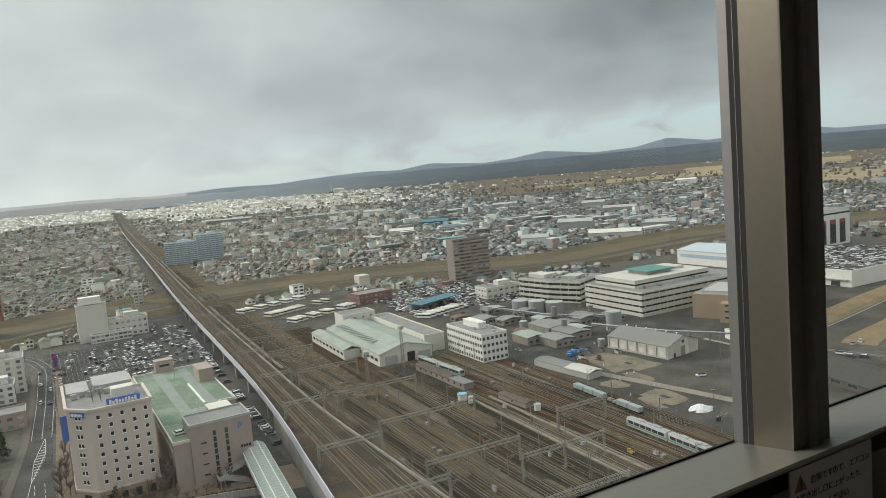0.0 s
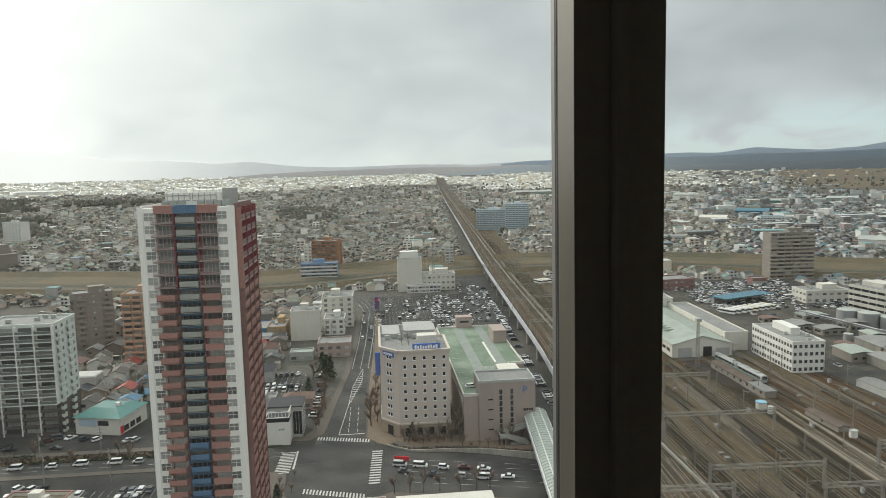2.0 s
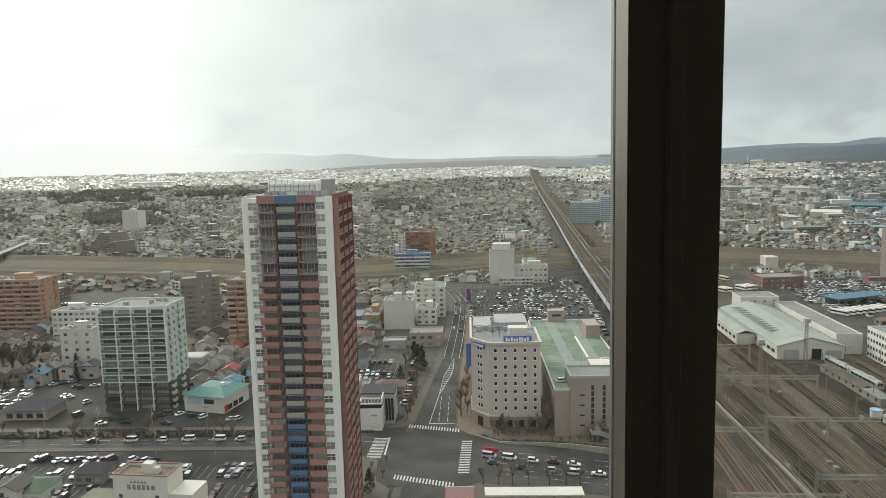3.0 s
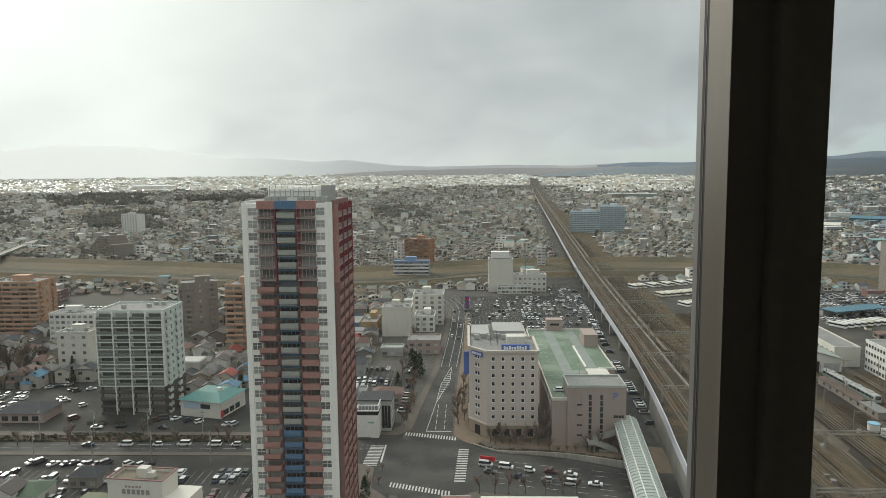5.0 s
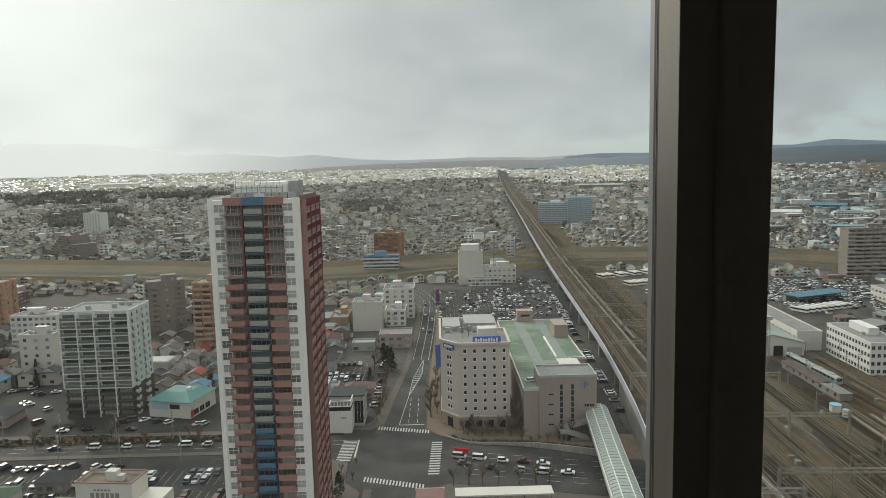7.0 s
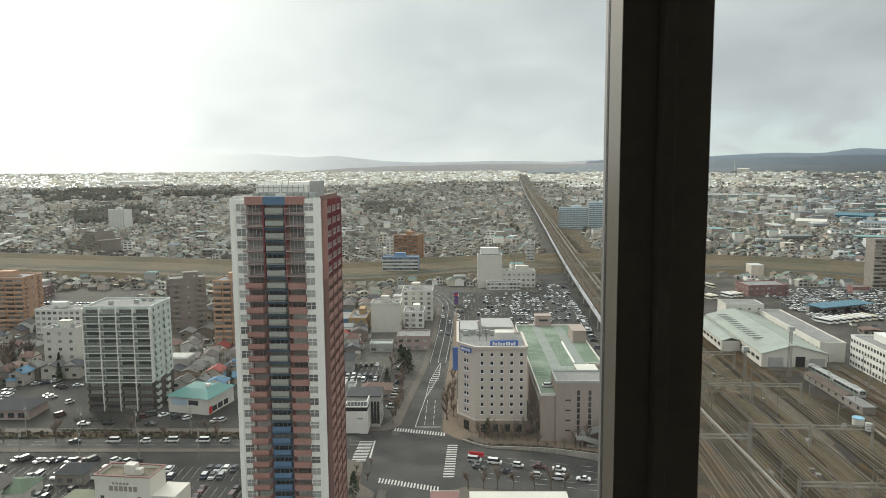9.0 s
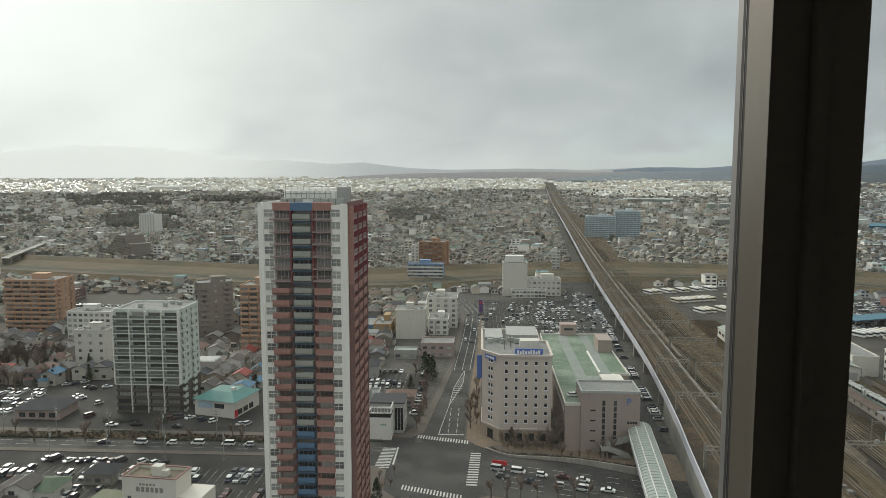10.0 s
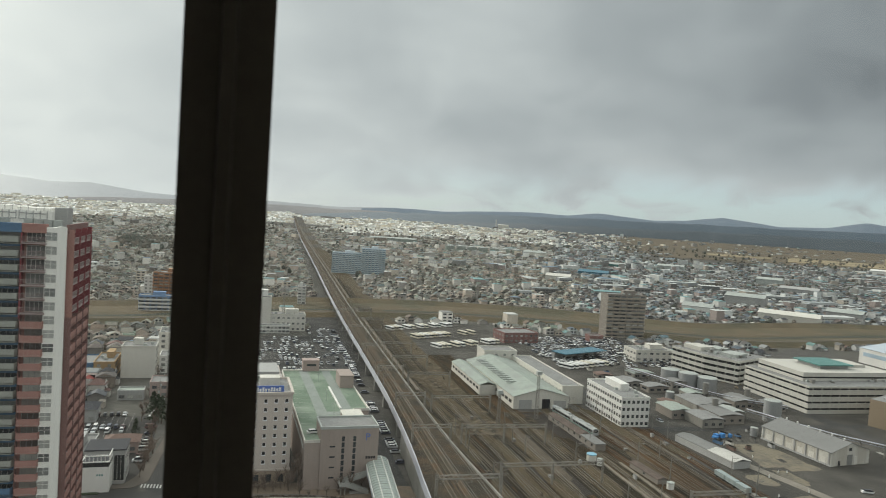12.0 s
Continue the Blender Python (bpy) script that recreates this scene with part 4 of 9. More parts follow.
def gantry(u0, u1, v, base, height, legs):
    ob = thing("catenary_gantry", *yard(u0, v), base, YARD, "grey steel lattice gantry carrying the overhead wires", "gantry", "catenary gantries")
    w = u1 - u0
    post = Shape()
    for a, b in ((-0.28, -0.28), (0.28, -0.28), (0.28, 0.28), (-0.28, 0.28)):
        post.beam((a, b, 0), (a, b, height + 0.8), 0.06)
    n = 8
    for k in range(n):
        z0, z1 = height * k / n, height * (k + 1) / n
        e = 0.28 if k % 2 else -0.28
        for sgn in (-0.28, 0.28):
            post.beam((-e, sgn, z0), (e, sgn, z1), 0.035)
            post.beam((sgn, -e, z0), (sgn, e, z1), 0.035)
    me = post.data("post", GANTRY)
    for k in range(legs):
        part("post", me, None, ob, at=(w * k / (legs - 1), 0, 0))
    sh = Shape()
    for dz in (0.0, 1.2):
        for dy in (-0.35, 0.35):
            sh.beam((0, dy, height - 1.2 + dz), (w, dy, height - 1.2 + dz), 0.07)
    n = int(w / 1.5)
    for k in range(n):
        xa, xb = w * k / n, w * (k + 1) / n
        lo, hi = height - 1.2, height
        for dy in (-0.35, 0.35):
            sh.beam((xa, dy, lo if k % 2 else hi), (xb, dy, hi if k % 2 else lo), 0.045)
    part("truss", sh, GANTRY, ob)
    for k in range(int(w / 4.5)):
        x = 2.2 + 4.5 * k
        part("hanger", Shape().beam((x, 0, height - 1.2), (x, 0, height - 2.6), 0.06).beam((x - 1.2, 0, height - 2.6), (x + 0.3, 0, height - 2.2), 0.04), STEEL, ob)
    return ob


for v, u0, u1 in ((120, 50, 86), (164, 52, 78), (206, 54.5, 75.5), (258, 57.5, 72.5), (305, 59.4, 72.6), (360, 60, 73), (420, 59.5, 72.5), (490, 58.5, 71.5), (570, 57, 70)):
    gantry(u0, u1, v, 9.6, 6.8, 2)
for v, u0, u1, n in ((150, 86, 128, 3), (178, 110, 142, 3), (192, 84, 118, 2), (236, 86, 126, 3), (282, 84, 122, 3), (330, 82, 112, 2), (140, 140, 166, 2), (205, 143, 165, 2), (380, 80, 104, 2), (425, 79, 101, 2), (470, 79, 100, 2), (520, 78, 98, 2), (575, 78, 97, 2), (630, 77, 95, 2)):
    gantry(u0, u1, v, 0.1, 8.5, n)


def mast(x, y, h, base=0.0):
    ob = thing("mast", x, y, base, 0, "slim grey steel mast beside the tracks", "mast", "yard masts")
    part("pole", Shape().drum(0, 0, 0, h, 0.2, 6, r2=0.12), STEEL, ob)
    part("bracket", Shape().beam((0, 0, h - 1), (2.6, 0.8, h - 0.6), 0.06).beam((0, 0, h - 2.2), (2.6, 0.8, h - 0.6), 0.04), STEEL, ob)
    return ob


rng = random.Random(4)
for k in range(60):
    u, v = rng.choice((85, 99, 108, 127, 141, 154, 166, 177, 184)), rng.uniform(135, 330)
    mast(*yard(u + rng.uniform(-0.4, 0.4), v), rng.uniform(7, 10))
for k in range(12, 60, 2):
    d = (vline[k + 1] - vline[k]).normalized()
    for sgn in (-1, 1):
        q = vline[k] + Vector((d.y, -d.x)) * sgn * (half(vline[k].y) - 0.6)
        mast(q.x, q.y, 7.5, deck_z(q.length))

wires = Shape()
for u in (62, 67, 72, 89, 96, 105, 115, 130, 150, 160):
    z = 15.4 if u < 80 else 6.6
    for k in range(9):
        wires.beam((*yard(u, 110 + 24 * k), z), (*yard(u, 134 + 24 * k), z), 0.035)
        wires.beam((*yard(u, 110 + 24 * k), z + 1.1), (*yard(u, 134 + 24 * k), z + 1.1), 0.035)
solid("overhead_wire", wires, STEEL, "thin overhead wires above the tracks", "wire", "stuff")

# ---- buildings ----
_windows = {}
RUSTTILE = material("rust_tile", (0.36, 0.20, 0.12), 0.8, 0.14, 0.1, 2)
APTGLASS = material("grey_green_window", (0.15, 0.16, 0.15), 0.3, 0.2, 0.6, 3, spec=0.3, palette=[(0.085, 0.09, 0.085), (0.16, 0.165, 0.155), (0.30, 0.30, 0.28), (0.115, 0.12, 0.115), (0.07, 0.075, 0.07)])
APTRAIL = material("grey_green_balcony_glass", (0.15, 0.165, 0.148), 0.5, 0.15, 0.3, 2)


def window_mesh(w, h, glass, frame_mat=None, bars=1):
    key = (round(w, 2), round(h, 2), glass.name, frame_mat.name if frame_mat else "", bars)
    if key not in _windows:
        s = Shape()
        t = 0.07
        s.box(-w / 2, -0.02, 0, w / 2, 0.12, h, 1)
        for x0, z0, x1, z1 in ((-w / 2 - t, -t, w / 2 + t, 0), (-w / 2 - t, h, w / 2 + t, h + t), (-w / 2 - t, 0, -w / 2, h), (w / 2, 0, w / 2 + t, h)):
            s.box(x0, -0.08, z0, x1, 0.1, z1, 0)
        for k in range(bars):
            x = -w / 2 + w * (k + 1) / (bars + 1)
            s.box(x - 0.035, -0.05, 0, x + 0.035, 0.1, h, 0)
        _windows[key] = s.data("window", [frame_mat or STEEL, glass])
    return _windows[key]


def face_at(face, w, d, t, z, out=0.0):
    """A place on a wall: front, right, left or back; t metres along it."""
    if face == "front":
        return (t, -out, z), 0
    if face == "right":
        return (w + out, t, z), 90
    if face == "left":
        return (-out, d - t, z), -90
    return (w - t, d + out, z), 180


def flat_roof(ob, w, d, h, mat=None, wall=None, parapet=0.7):
    s = Shape()
    s.box(0.2, 0.2, h - 0.1, w - 0.2, d - 0.2, h + 0.06)
    part("roof", s, mat or ROOFGREY, ob, "flat grey roof")
    p = Shape()
    for x0, y0, x1, y1 in ((-0.12, -0.12, w + 0.12, 0.25), (-0.12, d - 0.25, w + 0.12, d + 0.12), (-0.12, 0.25, 0.25, d - 0.25), (w - 0.25, 0.25, w + 0.12, d - 0.25)):
        p.box(x0, y0, h - 0.12, x1, y1, h + parapet)
    part("parapet", p, wall or WHITE, ob)


def clutter(ob, w, d, h, rnd, wall=None, big=True):
    """Stair house, tanks and units on a flat roof."""
    if big:
        a, b = w * rnd.uniform(0.25, 0.4), d * rnd.uniform(0.3, 0.45)
        x, y = w * rnd.uniform(0.2, 0.5), d * rnd.uniform(0.35, 0.5)
        s = Shape().box(x, y, h, x + a, y + b, h + 3.2)
        s.box(x - 0.15, y - 0.15, h + 3.2, x + a + 0.15, y + b + 0.15, h + 3.45)
        part("stair_house", s, wall or WHITE, ob)
    for k in range(rnd.randint(2, 4)):
        x, y = rnd.uniform(0.8, w - 2.6), rnd.uniform(0.8, d - 2.4)
        s = Shape().box(x, y, h + 0.2, x + 1.7, y + 1.1, h + 1.4)
        s.box(x + 0.1, y + 0.1, h, x + 0.3, y + 1.0, h + 0.2).box(x + 1.4, y + 0.1, h, x + 1.6, y + 1.0, h + 0.2)
        part("roof_unit", s, GREYDECK, ob)


def block(name, frame_of, u, v, angle, w, d, h, floors, wall, label, windows=(), style="punched", glass=None, roof=None, category="building", seed=1, top=True, sign=None):
    """A flat-roofed building. windows: (face, columns, width, height, sill) with the storeys evenly spaced."""
    x, y = frame_of(u, v)
    ob = thing(name, x, y, ground_z(math.hypot(x, y)), angle, label, category)
    rnd = random.Random(seed)
    s = Shape().box(0, 0, -0.5, w, d, h - 0.1)
    part("wall", s, wall, ob)
    flat_roof(ob, w, d, h, roof, wall)
    if top:
        clutter(ob, w, d, h, rnd, wall)
    storey = h / floors
    glass = glass or CURTAIN
    for face, cols, ww, wh, sill in windows:
        length = w if face in ("front", "back") else d
        if style == "ribbon":
            me = window_mesh(length * 0.92, wh, glass, None, cols)
            for f in range(floors):
                at, turn = face_at(face, w, d, length / 2, f * storey + sill, 0.02)
                part("window", me, None, ob, at=at, turn=turn)
            continue
        me = window_mesh(ww, wh, glass)
        for f in range(floors):
            for c in range(cols):
                at, turn = face_at(face, w, d, length * (c + 0.5) / cols, f * storey + sill, 0.02)
                part("window", me, None, ob, at=at, turn=turn)
    return ob


def balcony_mesh(w, depth, panel, height=1.1, slab=0.2, ends=True, rail=False, slab_mat=None):
    s = Shape()
    s.box(-w / 2, -depth, -slab, w / 2, 0, 0, 1)
    if rail:
        s.box(-w / 2, -depth, 0.08, w / 2, -depth + 0.05, height - 0.08, 0)
        s.box(-w / 2, -depth - 0.03, height - 0.08, w / 2, -depth + 0.08, height, 1)
    else:
        s.box(-w / 2, -depth, -slab - 0.25, w / 2, -depth + 0.14, height, 0)
    if ends:
        for x in (-w / 2, w / 2 - 0.12):
            s.box(x, -depth + 0.14, 0, x + 0.12, 0, height, 0)
    return s.data("balcony", [panel, slab_mat or GREYWALL])


def balconied(name, frame_of, u, v, angle, w, d, h, floors, bays, wall, panel, label, rail=False, fins=None, dark=0, sides=(), category="apartment block", depth=1.5, seed=2, ground=0.0, side_cols=3, slab_mat=None, side_panel=None, roof_house=True, glass=None):
    x, y = frame_of(u, v)
    ob = thing(name, x, y, ground_z(math.hypot(x, y)), angle, label, category)
    storey = (h - ground) / floors
    part("wall", Shape().box(0, 0, -0.5, w, d, h - 0.1), wall, ob)
    if dark:
        part("plinth", Shape().box(-0.06, -0.06, -0.5, w + 0.06, d + 0.06, ground + dark * storey - 0.3), DARKTILE, ob, "dark tiled lower storeys")
    flat_roof(ob, w, d, h, None, wall)
    clutter(ob, w, d, h, random.Random(seed), wall, roof_house)
    bw = w / bays
    bal = balcony_mesh(bw - 0.3, depth, panel, rail=rail, slab=0.2 if not slab_mat else 0.4, slab_mat=slab_mat)
    low = balcony_mesh(bw - 0.3, depth, DARKTILE, rail=rail, slab_mat=DARKTILE) if dark else bal
    low_door = window_mesh(bw * 0.72, storey * 0.7, CURTAIN, DARKTILE, 2) if dark else None
    door = window_mesh(bw * 0.72, storey * 0.7, glass or CURTAIN, None, max(2, int(bw / 1.6)))
    for f in range(floors):
        for b in range(bays):
            at = (bw * (b + 0.5), 0, ground + f * storey + 0.05)
            part("balcony", low if f < dark else bal, None, ob, at=at)
            part("window", low_door if f < dark else door, None, ob, at=(at[0], -0.08 if f < dark else -0.02, at[2] + 0.1))
    if fins:
        for b in range(bays + 1):
            foot = ground + dark * storey if dark and b in (0, bays) else 0
            part("fin", Shape().box(-0.24, -depth - 0.15, foot, 0.24, 0.0, h), fins, ob, at=(bw * b, 0, 0))
    for face in sides:
        n = side_cols
        me = window_mesh(1.1, 1.2, CURTAIN)
        sb = balcony_mesh(d / n * 0.62, 1.0, side_panel or panel, rail=rail and not side_panel)
        for f in range(floors):
            for c in range(n):
                at, turn = face_at(face, w, d, d * (c + 0.5) / n, ground + f * storey + 0.05, 0.0)
                if c % 2 == 0:
                    part("balcony", sb, None, ob, at=at, turn=turn)
                part("window", me, None, ob, at=(at[0], at[1], at[2] + 0.9), turn=turn)
    return ob


TOWERGLASS = material("tower_window", (0.1, 0.1, 0.1), 0.25, 0.2, 0.6, 3, spec=0.6, palette=[(0.17, 0.14, 0.13), (0.44, 0.40, 0.36), (0.27, 0.24, 0.22), (0.66, 0.63, 0.58), (0.34, 0.29, 0.265)])
TOWERRAIL = material("pink_grey_rail", (0.33, 0.26, 0.25), 0.6, 0.15, 0.3, 2)
TOWERWHITE = material("white_tower_wall", (0.84, 0.825, 0.78), 0.75, 0.1, 0.15, 1.5, streak=True)
PALEWINDOW = material("pale_tower_window", (0.3, 0.3, 0.3), 0.3, 0.2, 0.6, 3, spec=0.5, palette=[(0.30, 0.31, 0.30), (0.42, 0.42, 0.40), (0.12, 0.12, 0.12), (0.36, 0.36, 0.34), (0.20, 0.205, 0.2)])


def bay_balcony(w, depth, cut, panel, height):
    """A bay balcony with canted ends: slab and a solid parapet round it."""
    s = Shape()
    out = [(-w / 2, 0), (-w / 2 + cut, -depth), (w / 2 - cut, -depth), (w / 2, 0)]
    inn = [(-w / 2 + 0.15, 0), (-w / 2 + cut + 0.1, -depth + 0.14), (w / 2 - cut - 0.1, -depth + 0.14), (w / 2 - 0.15, 0)]
    s.prism(out, -0.2, 0.0, 1)
    for k in range(3):
        (a, b), (c, d), (e, f), (g, h) = out[k], out[k + 1], inn[k + 1], inn[k]
        s.prism([(a, b), (c, d), (e, f), (g, h)], -0.32, height, 0)
    return s.data("balcony", [panel, GREYWALL])


def railing(w, depth, panel):
    """A slab with an open balustrade of thin bars."""
    s = Shape()
    s.box(-w / 2, -depth, -0.28, w / 2, 0, 0, 1)
    s.box(-w / 2, -depth, 1.1, w / 2, -depth + 0.08, 1.2, 0)
    s.box(-w / 2, -depth, 0.12, w / 2, -depth + 0.06, 0.2, 0)
    n = int(w / 0.24)
    for k in range(n + 1):
        x = -w / 2 + (w - 0.05) * k / n
        s.box(x, -depth + 0.01, 0.2, x + 0.05, -depth + 0.05, 1.1, 0)
    return s.data("balcony", [panel, panel])


def high_rise():
    """The red-brown and white residential tower by the crossing."""
    ob = thing("residential_tower", -128.6, 116.0, 0, TOWN, "tall red-brown residential tower with white corners and blue middle bay", "residential tower")
    w, d, n, st, z0 = 21.1, 23.0, 29, 2.95, 2.5
    top = z0 + n * st
    part("wall", Shape().box(3.6, 1.5, -0.5, w - 3.8, d - 0.1, top), REDBROWN, ob)
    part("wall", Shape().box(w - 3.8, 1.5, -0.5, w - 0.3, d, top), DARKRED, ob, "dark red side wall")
    for x0, x1 in ((0.0, 3.6), (w - 3.8, w)):
        part("corner_column", Shape().box(x0, 0, -0.5, x1, 1.5, top + 0.4), TOWERWHITE, ob, "white corner wall")
    part("corner_column", Shape().box(0, 1.5, -0.5, 0.4, d, top), TOWERWHITE, ob, "white side wall")
    part("pilaster", Shape().box(-0.1, -0.35, -0.5, 1.1, 0, top + 0.7), TOWERWHITE, ob)
    part("pilaster", Shape().box(w - 1.5, -0.35, -0.5, w + 0.15, 0, top + 0.7), TOWERWHITE, ob)
    part("roof", Shape().box(0.3, 0.3, top - 0.05, w - 0.3, d - 0.3, top + 0.1), ROOFGREY, ob)
    for x0, x1, m in ((3.4, 7.7, REDBROWN), (12.9, w - 3.6, REDBROWN)):
        part("header", Shape().box(x0, -0.15, top - 0.9, x1, 1.5, top + 1.0), m, ob)
    part("header", Shape().box(7.7, -0.25, top - 0.9, 12.9, 1.5, top + 1.0), BLUETILE, ob, "blue band over the middle bay")
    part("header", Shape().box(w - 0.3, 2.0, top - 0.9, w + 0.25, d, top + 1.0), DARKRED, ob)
    s = Shape()
    for x0, y0, x1, y1 in ((0, d - 0.3, w, d), (0, 1.5, 0.3, d - 0.3)):
        s.box(x0, y0, top, x1, y1, top + 0.9)
    part("parapet", s, WHITE, ob)
    # roof house, cooling units and railing
    part("roof_house", Shape().box(4.6, 6.0, top, 17.0, 17.0, top + 3.6).box(5.4, 7.2, top + 3.6, 9.4, 14, top + 4.5).box(10.2, 6.8, top + 3.6, 16.4, 15, top + 4.2), TOWERWHITE, ob, "white plant house")
    part("roof_house", Shape().box(17.0, 9.0, top, 19.5, 15.0, top + 4.4), GREYWALL, ob)
    for x in np.arange(5.0, 17.0, 1.5):
        part("rail_post", Shape().box(-0.04, -0.04, 0, 0.04, 0.04, 1.1), STEEL, ob, at=(float(x), 6.1, top + 3.6))
    part("rail_top", Shape().box(4.8, 6.05, top + 4.65, 17.0, 6.15, top + 4.72), STEEL, ob)
    for x0, x1 in ((5.0, 10.2), (10.8, 16.2)):
        frame_bars = Shape().box(x0, 5.86, top + 1.7, x1, 5.98, top + 1.86).box(x0, 5.86, top + 2.9, x1, 5.98, top + 3.05)
        for q in range(5):
            x = x0 + (x1 - x0) * q / 4
            frame_bars.box(x - 0.07, 5.84, top + 1.7, x + 0.07, 5.96, top + 3.6)
        part("screen_frame", frame_bars, GREYWALL, ob)
    for x in (4.4, 6.2, 8.0, 12.4, 14.4, 16.2, 18.0):
        part("roof_unit", Shape().box(0, 0, 0.2, 1.6, 1.2, 1.7).box(0.1, 0.1, 0, 0.3, 1.1, 0.2).box(1.3, 0.1, 0, 1.5, 1.1, 0.2), GREYDECK, ob, at=(x, 3.2, top + 0.1))
    bal = {m.name + str(r): (railing(bw, 2.1, m) if r else bay_balcony(bw, 2.3, 0.6, m, 1.25)) for m, bw, r in ((REDBROWN, 5.2, False), (TOWERRAIL, 4.7, True))}
    midb = {m.name: bay_balcony(5.2, 2.0, 0.5, m, 1.25) for m in (SAGE, BLUETILE)}
    door = window_mesh(3.2, 2.1, TOWERGLASS, GREYWALL, 2)
    mid_door = window_mesh(4.4, 2.1, material("dark_tower_glass", (0.1, 0.1, 0.1), 0.2, 0.2, 0.5, 3, spec=0.5, palette=[(0.055, 0.065, 0.075), (0.14, 0.15, 0.15), (0.04, 0.048, 0.055), (0.30, 0.30, 0.28), (0.09, 0.10, 0.11)]), GREYWALL, 3)
    navy = material("blue_soffit_band", (0.075, 0.135, 0.21), 0.6, 0.12, 0.2, 2)
    win = window_mesh(2.1, 1.7, PALEWINDOW, TOWERWHITE, 1)
    bar = Shape().box(-1.05, -0.05, 0.95, 1.05, 0.1, 1.03).data("transom", TOWERWHITE)
    sidew = window_mesh(3.6, 2.0, TOWERGLASS, GREYWALL, 2)
    sideb = balcony_mesh(5.6, 1.4, REDBROWN, 1.2, rail=False)
    sideb_rail = railing(5.6, 1.4, TOWERRAIL)
    top_door = window_mesh(3.4, 2.1, PALEWINDOW, TOWERWHITE, 3)
    for f in range(n):
        z = z0 + f * st
        hi = f >= n - 6
        for x, bx in ((5.55, 5.05), (15.3, 15.25)):
            part("balcony", bal[TOWERRAIL.name + "True" if hi else REDBROWN.name + "False"], None, ob, at=(bx, 1.5, z))
            part("window", top_door if hi else door, None, ob, at=(x, 1.5, z + 0.15))
        part("balcony", midb[BLUETILE.name if f < n - 18 else SAGE.name], None, ob, at=(10.3, 1.4, z))
        part("window", mid_door, None, ob, at=(10.3, 1.48, z + 0.15))
        part("lintel", Shape().box(7.75, -0.12, z + st - 0.86, 12.85, 1.5, z + st - 0.46), navy, ob)
        part("window", win, None, ob, at=(2.35, 0, z + 0.6))
        part("transom", bar, None, ob, at=(2.35, 0, z + 0.6))
        part("transom", bar, None, ob, at=(w - 2.65, 0, z + 0.6))
        part("window", win, None, ob, at=(w - 2.65, 0, z + 0.6))
        for y in (5.6, 12.4, 19.2):
            part("balcony", sideb_rail if hi else sideb, None, ob, at=(w - 0.3, y, z), turn=90)
            part("window", sidew, None, ob, at=(w - 0.3, y, z + 0.1), turn=90)
    for x in (7.7, 12.9):
        part("fin", Shape().box(x - 0.14, -0.35, top - 6.4 * st, x + 0.14, 1.5, top - 0.9), REDPAINT, ob, "red vertical fin")
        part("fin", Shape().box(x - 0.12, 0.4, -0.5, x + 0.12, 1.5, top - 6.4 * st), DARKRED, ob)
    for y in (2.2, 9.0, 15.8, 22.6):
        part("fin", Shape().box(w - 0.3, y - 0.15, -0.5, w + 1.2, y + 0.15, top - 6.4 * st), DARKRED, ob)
        part("fin", Shape().box(w - 0.3, y - 0.12, top - 6.4 * st, w + 1.3, y + 0.12, top), REDPAINT if y > 5 else REDBROWN, ob)
    return ob


high_rise()

balconied("apartment_block", town, -147, 270, TOWN, 26.6, 19, 41.5, 14, 4, APTWALL, APTRAIL, "fourteen-storey pale grey apartment block with glass balconies and dark lower floors", True, WHITE, 4, ("right",), side_cols=4, seed=5, slab_mat=APTWALL, side_panel=APTWALL, roof_house=False, glass=APTGLASS)
balconied("apartment_block", lambda u, v: (-357.5, 273), 0, 0, -35, 14, 20, 31, 10, 3, TAUPE, TAUPE, "dark taupe apartment block with a stepped balcony side", sides=("right",), seed=6)
balconied("apartment_block", town, -291, 411, TOWN, 32, 20, 31, 11, 6, ORANGE, ORANGE, "orange brick apartment block with a roof house", sides=("right",), seed=7)
balconied("apartment_block", town, -129, 366, TOWN, 24, 16, 36, 12, 5, ORANGE, ORANGE, "slim orange-brown apartment block", seed=8)
block("office_building", town, -240, 390, TOWN, 26, 13, 16, 5, WHITE, "white five-storey building with long window bands", [("front", 8, 1.8, 1.4, 1.0)], seed=9)
block("office_building", town, -200, 330, TOWN, 16, 9, 19, 5, CREAM, "narrow cream building with twin stair towers", [("front", 3, 1.4, 1.3, 1.0)], seed=10)
BEIGE = material("beige_balcony_panel", (0.36, 0.315, 0.26), 0.8, 0.15, 0.2, 2)
balconied("apartment_block", yard, 289.5, 557, YARD - 2, 36, 14, 37, 12, 6, TAUPE, BEIGE, "beige-grey apartment block beside the levee", seed=11, sides=("right",))
PALEBLUE = material("pale_blue_window", (0.21, 0.30, 0.37), 0.3, 0.2, 0.4, 2)
BLUEWALL = material("blue_grey_wall", (0.62, 0.69, 0.74), 0.7, 0.12, 0.15, 1.5, streak=True)
BLUERAIL = material("blue_balcony_glass", (0.70, 0.77, 0.80), 0.35, 0.15, 0.2, 2, spec=0.5)
balconied("apartment_block", lambda u, v: (-402, 1006), 0, 0, 14, 44, 16, 31, 11, 9, BLUEWALL, BLUERAIL, "wide blue-grey apartment block with glass balconies", True, BLUEGLASS, seed=12, glass=PALEBLUE)
balconied("apartment_block", lambda u, v: (-361, 1022), 0, 0, 20, 36, 16, 39, 13, 7, BLUEWALL, BLUERAIL, "tall blue-grey apartment block with glass balconies", True, BLUEGLASS, seed=13, glass=PALEBLUE)
